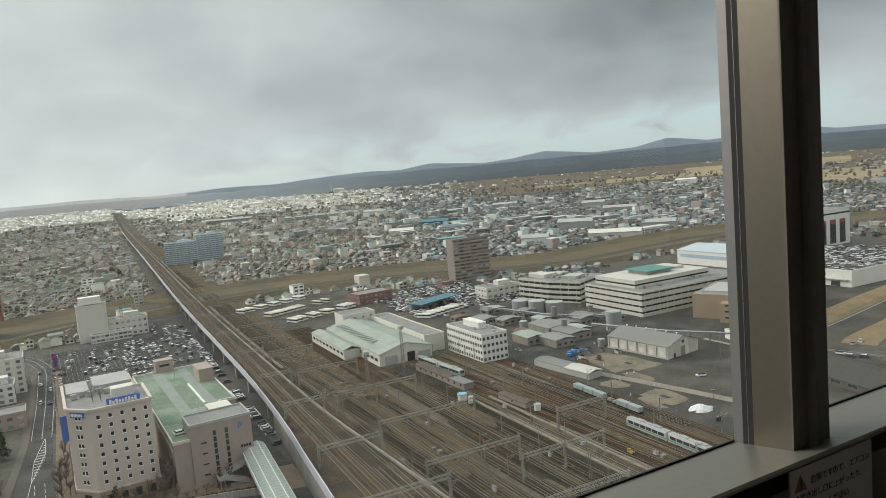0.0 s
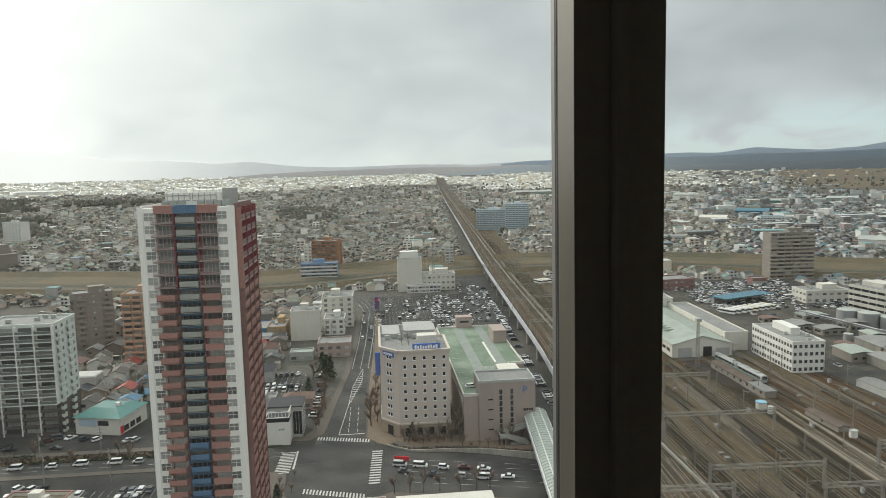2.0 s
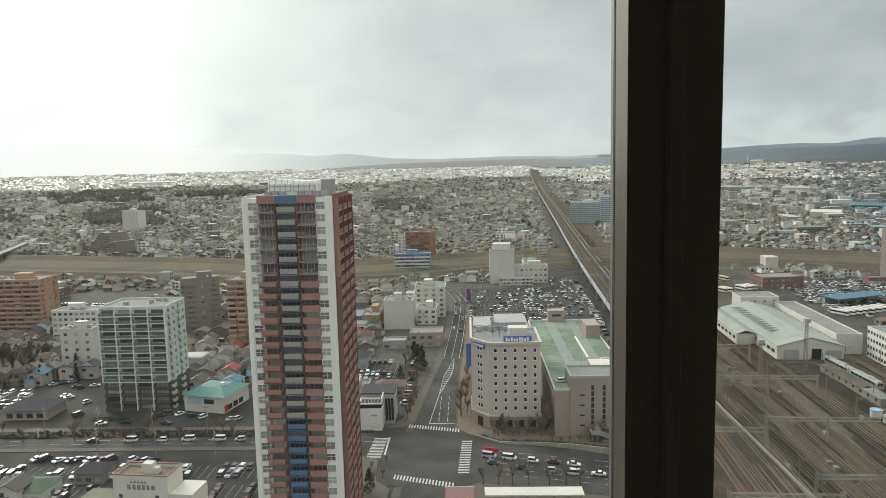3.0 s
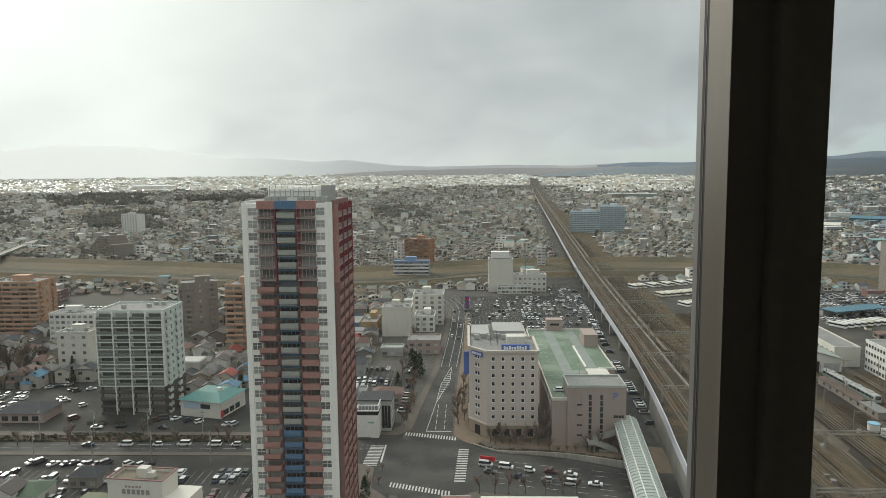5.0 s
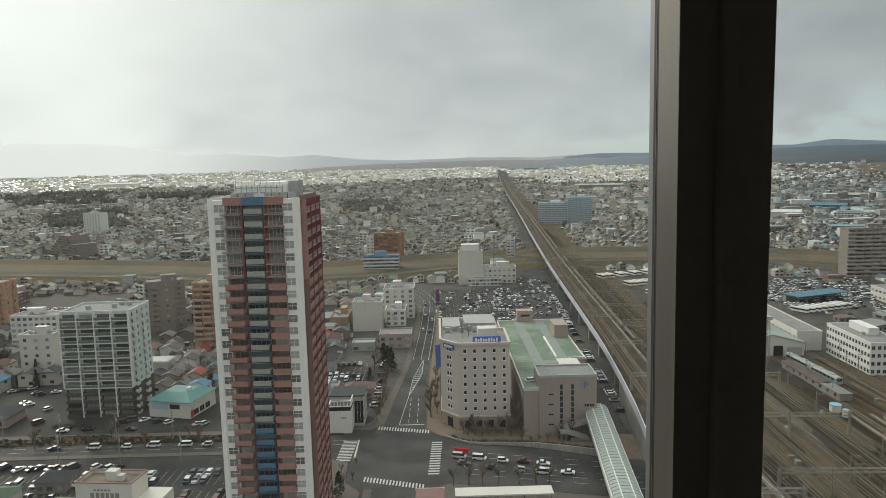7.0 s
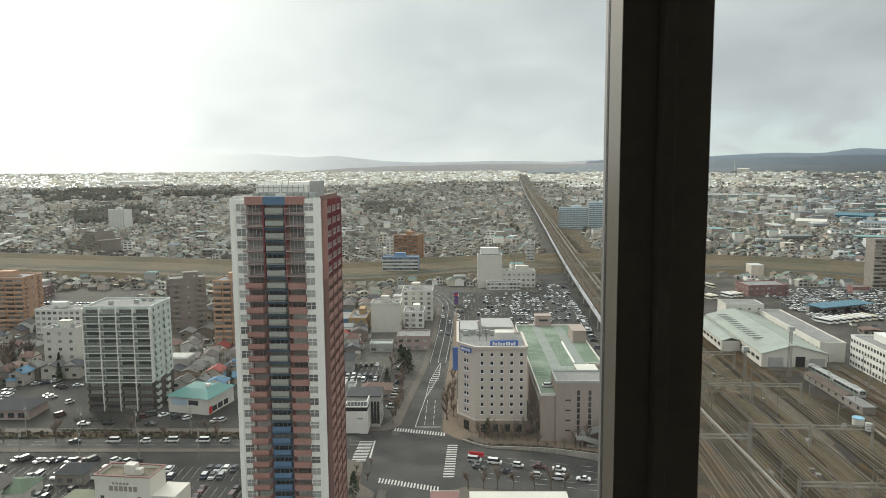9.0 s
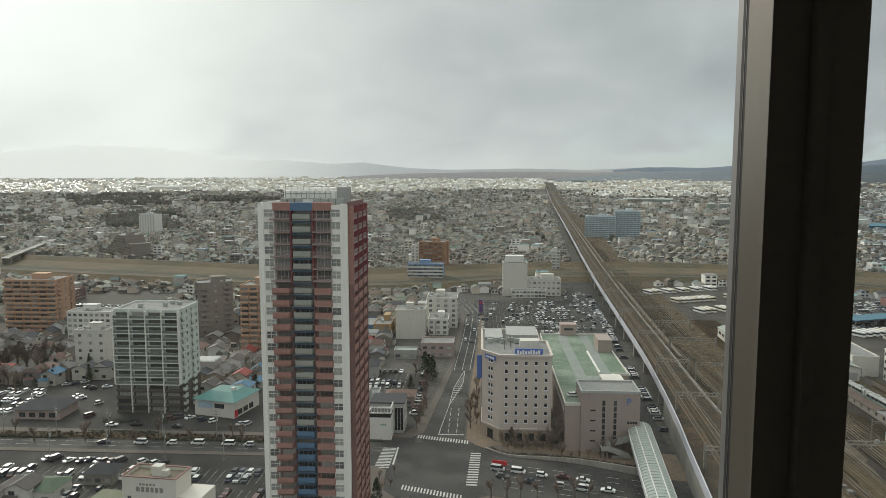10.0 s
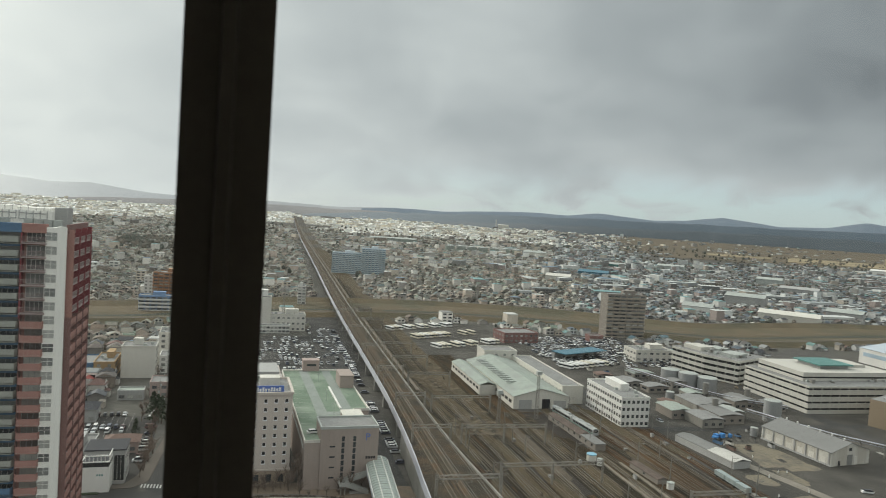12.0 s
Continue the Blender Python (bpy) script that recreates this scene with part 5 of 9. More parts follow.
balconied("apartment_block", lambda u, v: (-418, 594), 0, 0, 12, 26, 18, 25, 8, 5, RUSTTILE, RUSTTILE, "rust-orange apartment block across the river", seed=14, sides=("right",))
block("apartment_building", lambda u, v: (-432, 600), 0, 0, 12, 13, 12, 20, 6, WHITE, "white building beside the orange block", [("front", 3, 1.6, 1.4, 0.9)], seed=15)
balconied("apartment_building", lambda u, v: (-381, 523), 0, 0, 29, 33, 12, 12.5, 4, 7, material("blue_render", (0.2, 0.3, 0.46), 0.7, 0.15), WHITE, "white low-rise block with blue balconies", seed=16)
def stepped_block():
    """A grey-brown apartment block whose storeys step up from both ends."""
    ob = thing("terraced_block", -806, 486, 0, -6, "grey-brown apartment block stepping up storey by storey", "apartment block")
    for k in range(8):
        x0, x1, z = 4.6 * k, 66 - (2.2 * k if k > 4 else 0), 3.0 * k
        part("storey", Shape().box(x0, 0, z - (0.5 if k == 0 else 0), x1, 24, z + 2.9), TAUPE, ob)
        part("parapet", Shape().box(x0 - 1.2, -1.5, z - 0.15, x1 + 0.4, -1.3, z + 1.05).box(x0 - 1.2, -1.3, z - 0.15, x1 + 0.4, 0, z + 0.03), BEIGE, ob)
        for c in range(int((x1 - x0) / 6)):
            part("window", window_mesh(3.6, 1.8, CURTAIN, None, 2), None, ob, at=(x0 + 3.2 + c * 6, -0.02, z + 0.5))
    part("roof", Shape().box(33, 1, 23.9, 50, 23, 24.3), ROOFGREY, ob)
    part("stair_house", Shape().box(40, 8, 24.3, 47, 15, 27.2), TAUPE, ob)


stepped_block()
block("apartment_building", lambda u, v: (-1040, 690), 0, 0, 6, 36, 15, 30, 9, WHITE, "white apartment building among houses", [("front", 6, 2, 1.5, 0.8)], seed=18)
block("office_building", town, 16.3, 549, TOWN, 19, 13, 25.6, 8, CREAM, "cream eight-storey building with a white roof tank", [("left", 1, 1.4, 1.2, 1.0)], seed=19, top=False)
block("office_building", town, 35.6, 551, TOWN, 26, 14, 12.6, 3, CREAM, "low cream wing with square windows", [("front", 7, 1.6, 1.3, 1.1)], seed=20)
block("shop", town, 23, 541, TOWN, 26, 8, 5.5, 2, WHITE, "low white shop front", [("front", 9, 2.2, 1.3, 0.9)], seed=21, top=False)
tank = thing("roof_tank", *town(18.6, 552), 25.7, TOWN, "white box tank on the office roof", "roof tank")
part("tank", Shape().box(0, 0, 0.6, 14, 8, 5.6), WHITE, tank)
part("base", Shape().box(0.6, 0.6, 0, 1.4, 7.4, 0.6).box(12.6, 0.6, 0, 13.4, 7.4, 0.6), STEEL, tank)
balconied("apartment_building", lambda u, v: (-292, 645), 0, 0, 24, 8, 9, 18, 6, 2, WHITE, WHITE, "slim white apartment building by the viaduct", seed=22)

DARKSLATE = material("dark_slate_roof", (0.048, 0.05, 0.056), 0.8, 0.25, 0.2, 1.5)
# green-roofed shop, dark-roofed house, low hotel
shop = thing("shop", *town(-114.5, 268), 0, TOWN - 14, "two-storey shop with a teal hipped roof and posters", "shop")
part("wall", Shape().box(0, 0, -0.3, 18, 18, 6.6), CREAM, shop)
part("roof", Shape().faces([(-0.8, -0.8, 6.6), (18.8, -0.8, 6.6), (18.8, 18.8, 6.6), (-0.8, 18.8, 6.6), (4, 5, 8.8), (14, 5, 8.8), (14, 13, 8.8), (4, 13, 8.8)], [(3, 2, 1, 0), (0, 1, 5, 4), (1, 2, 6, 5), (2, 3, 7, 6), (3, 0, 4, 7), (4, 5, 6, 7)]), TEALROOF, shop, "teal metal hipped roof")
part("poster", Shape().box(1.5, -0.12, 3.2, 8.5, 0, 5.8), BLUEGLASS, shop)
part("poster", Shape().box(9.2, -0.12, 3.6, 13.5, 0, 5.4), GLASS, shop)
part("fascia", Shape().box(18.0, 1, 5.2, 18.12, 17, 6.4), WHITE, shop)
part("sign", Shape().box(17.98, 0.3, 0.4, 18.2, 2.2, 3.2), SIGNRED, shop)
for y in (4, 8, 12):
    part("window", window_mesh(3, 2.0, GLASS), None, shop, at=(18.02, y, 0.8), turn=90)
part("skylight", Shape().box(12, 7, 8.8, 13.6, 8.6, 10.0), WHITE, shop)

ob = thing("restaurant", *town(-183, 259), 0, TOWN, "low building with a dark hipped roof", "restaurant")
part("wall", Shape().box(0, 0, -0.3, 18, 13, 4.0), PINK, ob)
part("roof", Shape().faces([(-1, -1, 4), (19, -1, 4), (19, 14, 4), (-1, 14, 4), (5, 6.5, 6.6), (13, 6.5, 6.6)], [(3, 2, 1, 0), (0, 1, 5, 4), (1, 2, 5), (2, 3, 4, 5), (3, 0, 4)]), DARKSLATE, ob)
for x in (3, 7, 11, 15):
    part("window", window_mesh(2.4, 1.8, GLASS), None, ob, at=(x, 0, 0.9))

low_hotel = thing("low_hotel", -171.2, 104.2, 0, 24, "cream low hotel with a raised sign block on its roof", "hotel")
part("wall", Shape().box(0, 0, -0.5, 15.5, 8.0, 14.6), CREAM, low_hotel)
flat_roof(low_hotel, 15.5, 8.0, 14.6, SAND, CREAM, 0.9)
part("roof_edge", Shape().box(-0.2, -0.2, 15.5, 15.7, 0.35, 15.75).box(-0.2, 7.65, 15.5, 15.7, 8.2, 15.75).box(-0.2, 0.35, 15.5, 0.3, 7.65, 15.75).box(15.2, 0.35, 15.5, 15.7, 7.65, 15.75), DARKRED, low_hotel, "dark red coping")
part("roof_tank", Shape().box(6, 4, 14.7, 7.6, 6.4, 16.8), CREAM, low_hotel)
part("wall", Shape().box(-10, -22, -0.5, 0, 6, 8.5), CREAM, low_hotel)
part("wall", Shape().box(0, -22, -0.5, 24, 0, 8.0), CREAM, low_hotel)
part("wing_roof", Shape().box(-9.7, -21.7, 8.5, -0.2, 5.7, 8.7), material("mossy_roof", (0.17, 0.18, 0.13), 0.9, 0.3, 0.2, 1.5), low_hotel, "mossy flat roof")
part("wing_roof", Shape().box(0.2, -21.7, 8.0, 23.7, -0.3, 8.2), ROOFGREY, low_hotel)
part("roof_unit", Shape().box(7, 3, 14.6, 9.6, 5.4, 17.4).box(9.6, 3.2, 14.6, 11.2, 5, 16.2), CREAM, low_hotel)
part("wall", Shape().box(15.5, 0.5, -0.5, 22, 9, 10.5), CREAM, low_hotel)
letters = part("sign_letters", Shape(), REDPAINT, low_hotel, "brown-grey letter bars")
s = Shape()
for k, (x, wdt) in enumerate(((4.1, 1.2), (5.6, 1.0), (6.9, 1.2), (8.3, 1.0), (9.6, 1.0), (10.9, 1.2))):
    s.box(x, -0.12, 11.6, x + wdt * 0.8, 0, 12.9)
for k in range(5):
    s.box(5.0 + k * 1.0, -0.12, 13.4, 5.6 + k * 1.0, 0, 13.9)
letters.data = s.data("sign_letters", TAUPE)
for x in (2, 12.4):
    part("window", window_mesh(0.9, 0.9, GLASS), None, low_hotel, at=(x, 0, 9.2))



def hedge(u0, u1, v, h):
    """A clipped evergreen hedge of many small leaves."""
    rnd = random.Random(int(v * 7 + u0))
    s = Shape()
    for k in range(int((u1 - u0) * 26)):
        x, y, z = rnd.uniform(0, u1 - u0), rnd.uniform(-0.6, 0.6), rnd.uniform(0.0, h)
        d = [Vector((rnd.uniform(-1, 1), rnd.uniform(-1, 1), rnd.uniform(-0.6, 0.6))) * 0.32 for i in range(3)]
        c = Vector((x, y, z))
        s.faces([c + d[0], c + d[1], c + d[2], c - d[0]], [(0, 1, 2), (2, 1, 3)])
    ob = thing("hedge", *town(u0, v), 0.05, TOWN, "low clipped evergreen hedge before the apartment block", "hedge", "hedges")
    part("leaves", s, EVERGREEN, ob)


hedge(-147, -132, 257.5, 1.5)
hedge(-126, -121, 257.5, 1.2)
hedge(-147, -120, 247.0, 0.9)
hedge(-200, -150, 240.4, 0.8)
hedge(-118, -72, 240.4, 0.8)
# the business hotel on the corner
inn = thing("business_hotel", *town(0, 245), 0, TOWN, "nine-storey beige business hotel with small square windows and blue roof signs", "hotel")
foot = [(0, 7.5), (6.2, 0), (24.6, 0), (24.6, 22), (22, 22), (22, 42), (0, 42)]
part("wall", Shape().prism(foot, -0.5, 31.2), INNWALL, inn)
part("roof", Shape().prism([(x * 0.97 + 0.4, y * 0.97 + 0.6) for x, y in foot], 31.0, 31.28), ROOFGREY, inn)
s = Shape()
for (xa, ya), (xb, yb) in zip(foot, foot[1:] + foot[:1]):
    s.beam((xa, ya, 31.6), (xb, yb, 31.6), 0.45)
part("parapet", s, INNWALL, inn, "beige rounded parapet")
part("cornice", Shape().prism([(-0.25, 7.4), (6.1, -0.3), (24.85, -0.3), (24.85, 22.2), (-0.25, 22.2)], 4.6, 5.2), INNWALL, inn)
part("base", Shape().prism([(-0.12, 7.45), (6.15, -0.14), (24.7, -0.14), (24.7, 22), (-0.12, 22)], -0.5, 4.6), material("sandstone_base", (0.34, 0.28, 0.22), 0.8, 0.15, 0.3, 2), inn, "brown stone ground floor")
small = Shape()
small.box(-0.5, -0.03, 0, 0.5, 0.1, 1.15, 1).box(-0.68, -0.10, -0.3, 0.68, 0.05, 0, 0).box(-0.62, -0.08, 0, -0.5, 0.05, 1.2, 0).box(0.5, -0.08, 0, 0.62, 0.05, 1.2, 0)
small = small.data("window", [SIGNWHITE, BLACK])
for f in range(8):
    for c in range(5):
        part("window", small, None, inn, at=(8.6 + c * 3.5, 0, 7.2 + f * 3.03))
    for c in (-0.7, 0.7):
        dx, dy = 6.2 / 9.73, -7.5 / 9.73
        part("window", small, None, inn, at=(3.1 + dx * c, 3.75 + dy * c, 7.2 + f * 3.03), turn=-50.4)
    part("ledge", Shape().box(-1.9, -0.14, 0, 1.9, 0, 0.18), INNWALL, inn, at=(3.1, 3.75, 6.6 + f * 3.03), turn=-50.4)
for c in range(4):
    part("arch_window", Shape().box(-1.0, -0.1, 0.6, 1.0, 0.1, 3.4).drum(0, 0, 3.39, 3.4, 0.2, 6), GLASS, inn, at=(9.2 + c * 4.2, -0.12, 0))
part("entrance", Shape().box(-1.4, -0.25, 0, 1.4, 0.1, 3.6), BLACK, inn, at=(3.1, 3.7, 0), turn=-50.4)


def bars(parent, x0, x1, z0, z1, y, n, mat, seed):
    """Lettering as plain bars."""
    rnd, x, s = random.Random(seed), x0, Shape()
    step = (x1 - x0) / n
    for k in range(n):
        top = z1 if rnd.random() < 0.4 else z0 + (z1 - z0) * 0.72
        s.box(x0 + step * k, y - 0.06, z0, x0 + step * (k + 0.72), y, top)
    part("lettering", s, mat, parent, "white letter bars")


sg = part("sign", Shape().box(11.6, 1.2, 31.4, 21.6, 1.7, 33.9), SIGNBLUE, inn, "blue roof sign")
bars(inn, 12.4, 20.8, 32.0, 33.4, 1.19, 9, SIGNWHITE, 3)
part("sign", Shape().box(-2.9, -0.35, 29.3, 2.9, -0.1, 30.9), SIGNBLUE, inn, "blue wall sign", at=(3.1, 3.75, 0), turn=-50.4)
s = Shape()
for k in range(8):
    s.box(-2.4 + k * 0.6, -0.42, 29.7, -2.0 + k * 0.6, -0.36, 30.5)
part("lettering", s, SIGNWHITE, inn, at=(3.1, 3.75, 0), turn=-50.4)
part("blade_sign", Shape().box(-1.9, 8.4, 21, 0, 8.9, 29.5), SIGNBLUE, inn, "tall blue blade sign")
part("roof_house", Shape().box(9.5, 24, 31.2, 21.5, 40, 33.6).box(1.0, 25, 31.2, 8, 41, 32.4), GREYWALL, inn)
part("roof_house", Shape().box(14, 12, 31.2, 21, 17, 34.2), CREAM, inn)
for k in range(5):
    part("roof_unit", Shape().box(0, 0, 0.2, 2.0, 1.2, 1.8).box(0.2, 0.1, 0, 0.4, 1.1, 0.2).box(1.5, 0.1, 0, 1.7, 1.1, 0.2), GREYDECK, inn, at=(2 + k * 2.6, 19.5 + (k % 2) * 2, 31.25))
for k in range(6):
    part("pipe_frame", Shape().beam((0, 0, 0), (0, 0, 3.4), 0.07).beam((0, 0, 3.4), (2.4, 0, 3.4), 0.07).beam((2.4, 0, 3.4), (2.4, 0, 0), 0.07), STEEL, inn, at=(8.2, 9.5 + k * 2.2, 31.2))

LANE = material("grey_green_lane", (0.255, 0.28, 0.26), 0.85, 0.25, 0.1, 1, stain=(0.21, 0.235, 0.215))
# car-park building with a green deck
dk = thing("car_park_building", *town(28.6, 236.8), 0, TOWN, "mauve-grey multi-storey car park with a green coated roof deck", "car park")
part("wall", Shape().box(0, 0.6, -0.5, 5.3, 14, 16.6).box(0, 14, -0.5, 23, 38, 16.6).box(0, 38, -0.5, 29.2, 107, 16.6), MAUVE, dk)
part("stair_block", Shape().box(5.3, 0, -0.5, 25.3, 13, 21.2), MAUVE, dk, "tall front block with slot windows")
part("roof", Shape().box(5.6, 0.3, 21.2, 25.0, 12.7, 21.35), ROOFGREY, dk)
s = Shape()
for x0, y0, x1, y1 in ((5.2, -0.1, 25.4, 0.4), (5.2, 12.6, 25.4, 13.1), (5.2, 0.4, 5.7, 12.6), (24.9, 0.4, 25.4, 12.6)):
    s.box(x0, y0, 21.1, x1, y1, 21.95)
part("parapet", s, GREYDECK, dk, "pale grey parapet cap")
s = Shape()
for x0, y0, x1, y1 in ((-0.15, 0.5, 5.2, 0.9), (-0.15, 0.9, 0.25, 106.6), (28.9, 38.4, 29.35, 106.6), (23.1, 37.9, 29.35, 38.4), (22.7, 30.5, 23.1, 37.9), (-0.15, 106.6, 29.35, 107.1)):
    s.box(x0, y0, 16.4, x1, y1, 17.4)
part("parapet", s, CREAM, dk)
part("edge_rail", Shape().box(-0.5, 0.2, 14.6, -0.35, 106, 14.9).box(-0.5, 0.2, 15.6, -0.35, 106, 15.8), GREYDECK, dk, "pale rail along the wall")
for x0, x1, y0, y1, m, nm in ((0.3, 8.0, 0.95, 106.5, GREENROOF, "green parking strip"), (8.0, 12.2, 13.2, 106.5, LANE, "grey lane"), (12.2, 18.6, 13.2, 106.5, GREENROOF, "green parking strip"), (18.6, 22.6, 38.4, 106.5, LANE, "grey lane"), (22.6, 28.9, 38.4, 106.5, GREENROOF, "green parking strip"), (12.2, 22.6, 32, 36.5, LANE, "grey lane")):
    part("deck", Shape().box(x0, y0, 16.5, x1, y1, 16.66 if y1 > 40 else 16.7), m, dk, nm)
part("divider", Shape().box(17.7, 40, 16.66, 18.5, 74, 17.2).box(17.9, 20, 16.66, 18.5, 30, 17.1), WHITE, dk, "white snow-dusted divider")
for k in range(14):
    part("bay_line", Shape().box(0.6, 0, 16.67, 5.4, 0.12, 16.68), PAINT, dk, at=(0, 8 + k * 7, 0))
part("stair_tower", Shape().box(22.8, 73, 16.5, 28.8, 86, 22.0).box(22.6, 72.8, 22.0, 29.0, 86.2, 22.3), MAUVE, dk)
part("stair_tower", Shape().box(9.8, 106, 16.5, 17.6, 111, 21.8).box(9.6, 105.8, 21.8, 17.8, 111.2, 22.1), PINK, dk, "pink stair tower")
part("tower_window", Shape().box(11.6, 105.86, 19.2, 16.0, 106, 20.2), GLASS, dk)
part("ramp_house", Shape().box(16.6, 22, 16.5, 24.0, 30.4, 18.8), MAUVE, dk)
part("ramp_roof", Shape().box(16.3, 21.7, 18.8, 24.3, 30.6, 19.1), CREAM, dk)
# shade within the ramp mouth, put on as a flat black panel
part("ramp_mouth", Shape().box(17.4, 21.86, 16.8, 22.6, 22.0, 18.4), BLACK, dk)
for x in (13.0, 16.9):
    for k in range(7):
        part("slot_window", Shape().box(-0.5, -0.06, 0, 0.5, 0.1, 1.7), GLASS, dk, at=(x, 0, 4.2 + k * 2.1))
for k in range(4):
    part("slot_window", Shape().box(-0.9, -0.06, 0, 0.9, 0.1, 0.5), GLASS, dk, at=(9.4, 0, 4 + k * 3.6))
for k in range(4):
    part("slot_window", Shape().box(-0.35, -0.06, 0, 0.35, 0.1, 0.9), BLACK, dk, at=(21.4 + k * 0.9, 0, 10.4))
font_curve = bpy.data.curves.new("letter_p", "FONT")
font_curve.body, font_curve.size, font_curve.extrude = "P", 3.4, 0.06
font_curve.materials.append(SIGNBLUE)
letter = new("letter", font_curve)
letter.parent = dk
letter.matrix_basis = pose(20.6, -0.1, 17.0, 90, 0, 0)
for x in (14,):
    for y in (30, 52, 80):
        pl = thing("lamp_post", *town(28.6 + x, 236.8 + y), 16.66, TOWN, "thin grey lamp post on the roof deck", "lamp post", "deck lamps")
        part("pole", Shape().drum(0, 0, 0, 5.0, 0.07, 6), GREYDECK, pl)
        part("arm", Shape().beam((-1, 0, 5), (1, 0, 5), 0.06), GREYDECK, pl)
# low retaining wall between the avenue and the hotel garden
rw = Shape()
kerb = smooth_line([town(u, v) for u, v in ((1.5, 238.6), (9.4, 231.8), (20, 230), (31.7, 227.0), (42, 222.6), (52.5, 217.4))], 4)
top = [0.5 + 2.2 * (k / (len(kerb) - 1)) ** 1.2 for k in range(len(kerb))]
vs, bank, bed = [], Shape(), []
for k, p in enumerate(kerb):
    d = (kerb[min(k + 1, len(kerb) - 1)] - kerb[max(k - 1, 0)]).normalized()
    q = Vector((d.y, -d.x)) * 0.2
    vs += [(*(p + q), 0.1), (*(p + q), top[k]), (*(p - q), top[k]), (*(p - q), 0.1)]
    bed += [(*(p - q), top[k] - 0.12), (*(p - q * 8), top[k] - 0.2), (*(p - q * 14), 0.65 * top[k]), (*(p - q * 30), 0.12)]
bank.faces(bed, [(k * 4 + i + 1, k * 4 + i, k * 4 + 4 + i, k * 4 + 5 + i) for k in range(len(kerb) - 1) for i in range(3)])
solid("garden_bed", bank, PAVING, "raised bare garden bed behind the wall", "garden bed", "structure")
rw.faces(vs, [(k * 4 + i, k * 4 + 4 + i, k * 4 + 5 + i, k * 4 + 1 + i) for k in range(len(kerb) - 1) for i in range(3)])
solid("retaining_wall", rw, material("stained_wall_concrete", (0.34, 0.325, 0.29), 0.9, 0.4, 0.25, 1.5, streak=True), "low pale concrete wall curving along the avenue", "wall", "structure")
# outside stair down to the street
st = thing("footbridge_stair", *town(40.4, 231.2), 0, TOWN, "pale two-flight stair from the walkway down to the garden", "stair")
part("landing", Shape().box(0, 0, 3.1, 2.0, 4.8, 3.4), CONCRETE, st)
part("landing", Shape().box(9.6, 3.0, 5.4, 12.6, 4.8, 5.7), CONCRETE, st)


def flight(x0, z0, x1, z1, y, w, n):
    """Steps between two pale sloping cheeks with solid balustrades."""
    for k in range(n):
        part("step", Shape().box(0, y, -0.18, abs(x1 - x0) / n + 0.04, y + w, 0.0), CONCRETE, st, at=(min(x0 + (x1 - x0) * k / n, x0 + (x1 - x0) * (k + 1) / n), 0, z0 + (z1 - z0) * (k + 1) / n))
    for yy in (y - 0.14, y + w):
        part("balustrade", Shape().faces([(x0, yy, z0 - 0.4), (x1, yy, z1 - 0.4), (x1, yy, z1 + 1.1), (x0, yy, z0 + 1.1), (x0, yy + 0.14, z0 - 0.4), (x1, yy + 0.14, z1 - 0.4), (x1, yy + 0.14, z1 + 1.1), (x0, yy + 0.14, z0 + 1.1)], [(0, 1, 2, 3), (7, 6, 5, 4), (3, 2, 6, 7), (1, 0, 4, 5), (0, 3, 7, 4), (2, 1, 5, 6)]), GREYSTAIR, st)


GREYSTAIR = material("pale_stair_concrete", (0.42, 0.42, 0.40), 0.8, 0.2, 0.3, 2, streak=True)
flight(9.8, 5.6, 2.0, 3.4, 3.0, 1.7, 12)
flight(2.0, 3.3, 9.8, 0.2, 0.2, 1.7, 17)
part("balustrade", Shape().box(-0.14, 0, 3.0, 0, 4.8, 4.5).box(0, -0.14, 3.0, 2.0, 0, 4.5).box(0, 4.8, 3.0, 2.0, 4.94, 4.5), GREYSTAIR, st)
for x, y in ((0.2, 0.2), (0.2, 4.3), (1.6, 0.2), (11.6, 3.2)):
    part("post", Shape().box(x, y, -0.2, x + 0.35, y + 0.35, 3.1 if x < 5 else 5.4), CONCRETE, st)
part("store_wall", Shape().box(3.6, 0.5, -0.2, 9.4, 1.6, 1.0), GREYWALL, st)

# covered elevated walkway to the station
wk = thing("covered_walkway", *yard(31.9, 120), 0, YARD - 2.8, "long elevated walkway under a ribbed pale green canopy", "walkway")
part("deck", Shape().box(0.4, 0, 5.2, 7.2, 124, 5.8), CONCRETE, wk)
CANOPY = material("canopy_sheet", (0.29, 0.335, 0.305), 0.35, 0.15, 0.3, 2, spec=0.5)
arc = [(3.8 - 3.9 * math.cos(math.pi * k / 8), 8.3 + 1.5 * math.sin(math.pi * k / 8)) for k in range(9)]
s = Shape()
for k in range(8):
    (xa, za), (xb, zb) = arc[k], arc[k + 1]
    s.faces([(xa, 0, za), (xb, 0, zb), (xb, 124, zb), (xa, 124, za), (xa, 0, za - 0.08), (xb, 0, zb - 0.08), (xb, 124, zb - 0.08), (xa, 124, za - 0.08)], [(0, 1, 2, 3), (7, 6, 5, 4), (0, 4, 5, 1), (2, 6, 7, 3)])
part("canopy", s, CANOPY, wk, "pale green translucent canopy")
rib = Shape()
for k in range(8):
    (xa, za), (xb, zb) = arc[k], arc[k + 1]
    rib.beam((xa, 0, za + 0.06), (xb, 0, zb + 0.06), 0.09)
rib_me = rib.data("rib", GREYDECK)
for k in range(63):
    part("rib", rib_me, None, wk, at=(0, k * 2.0, 0))
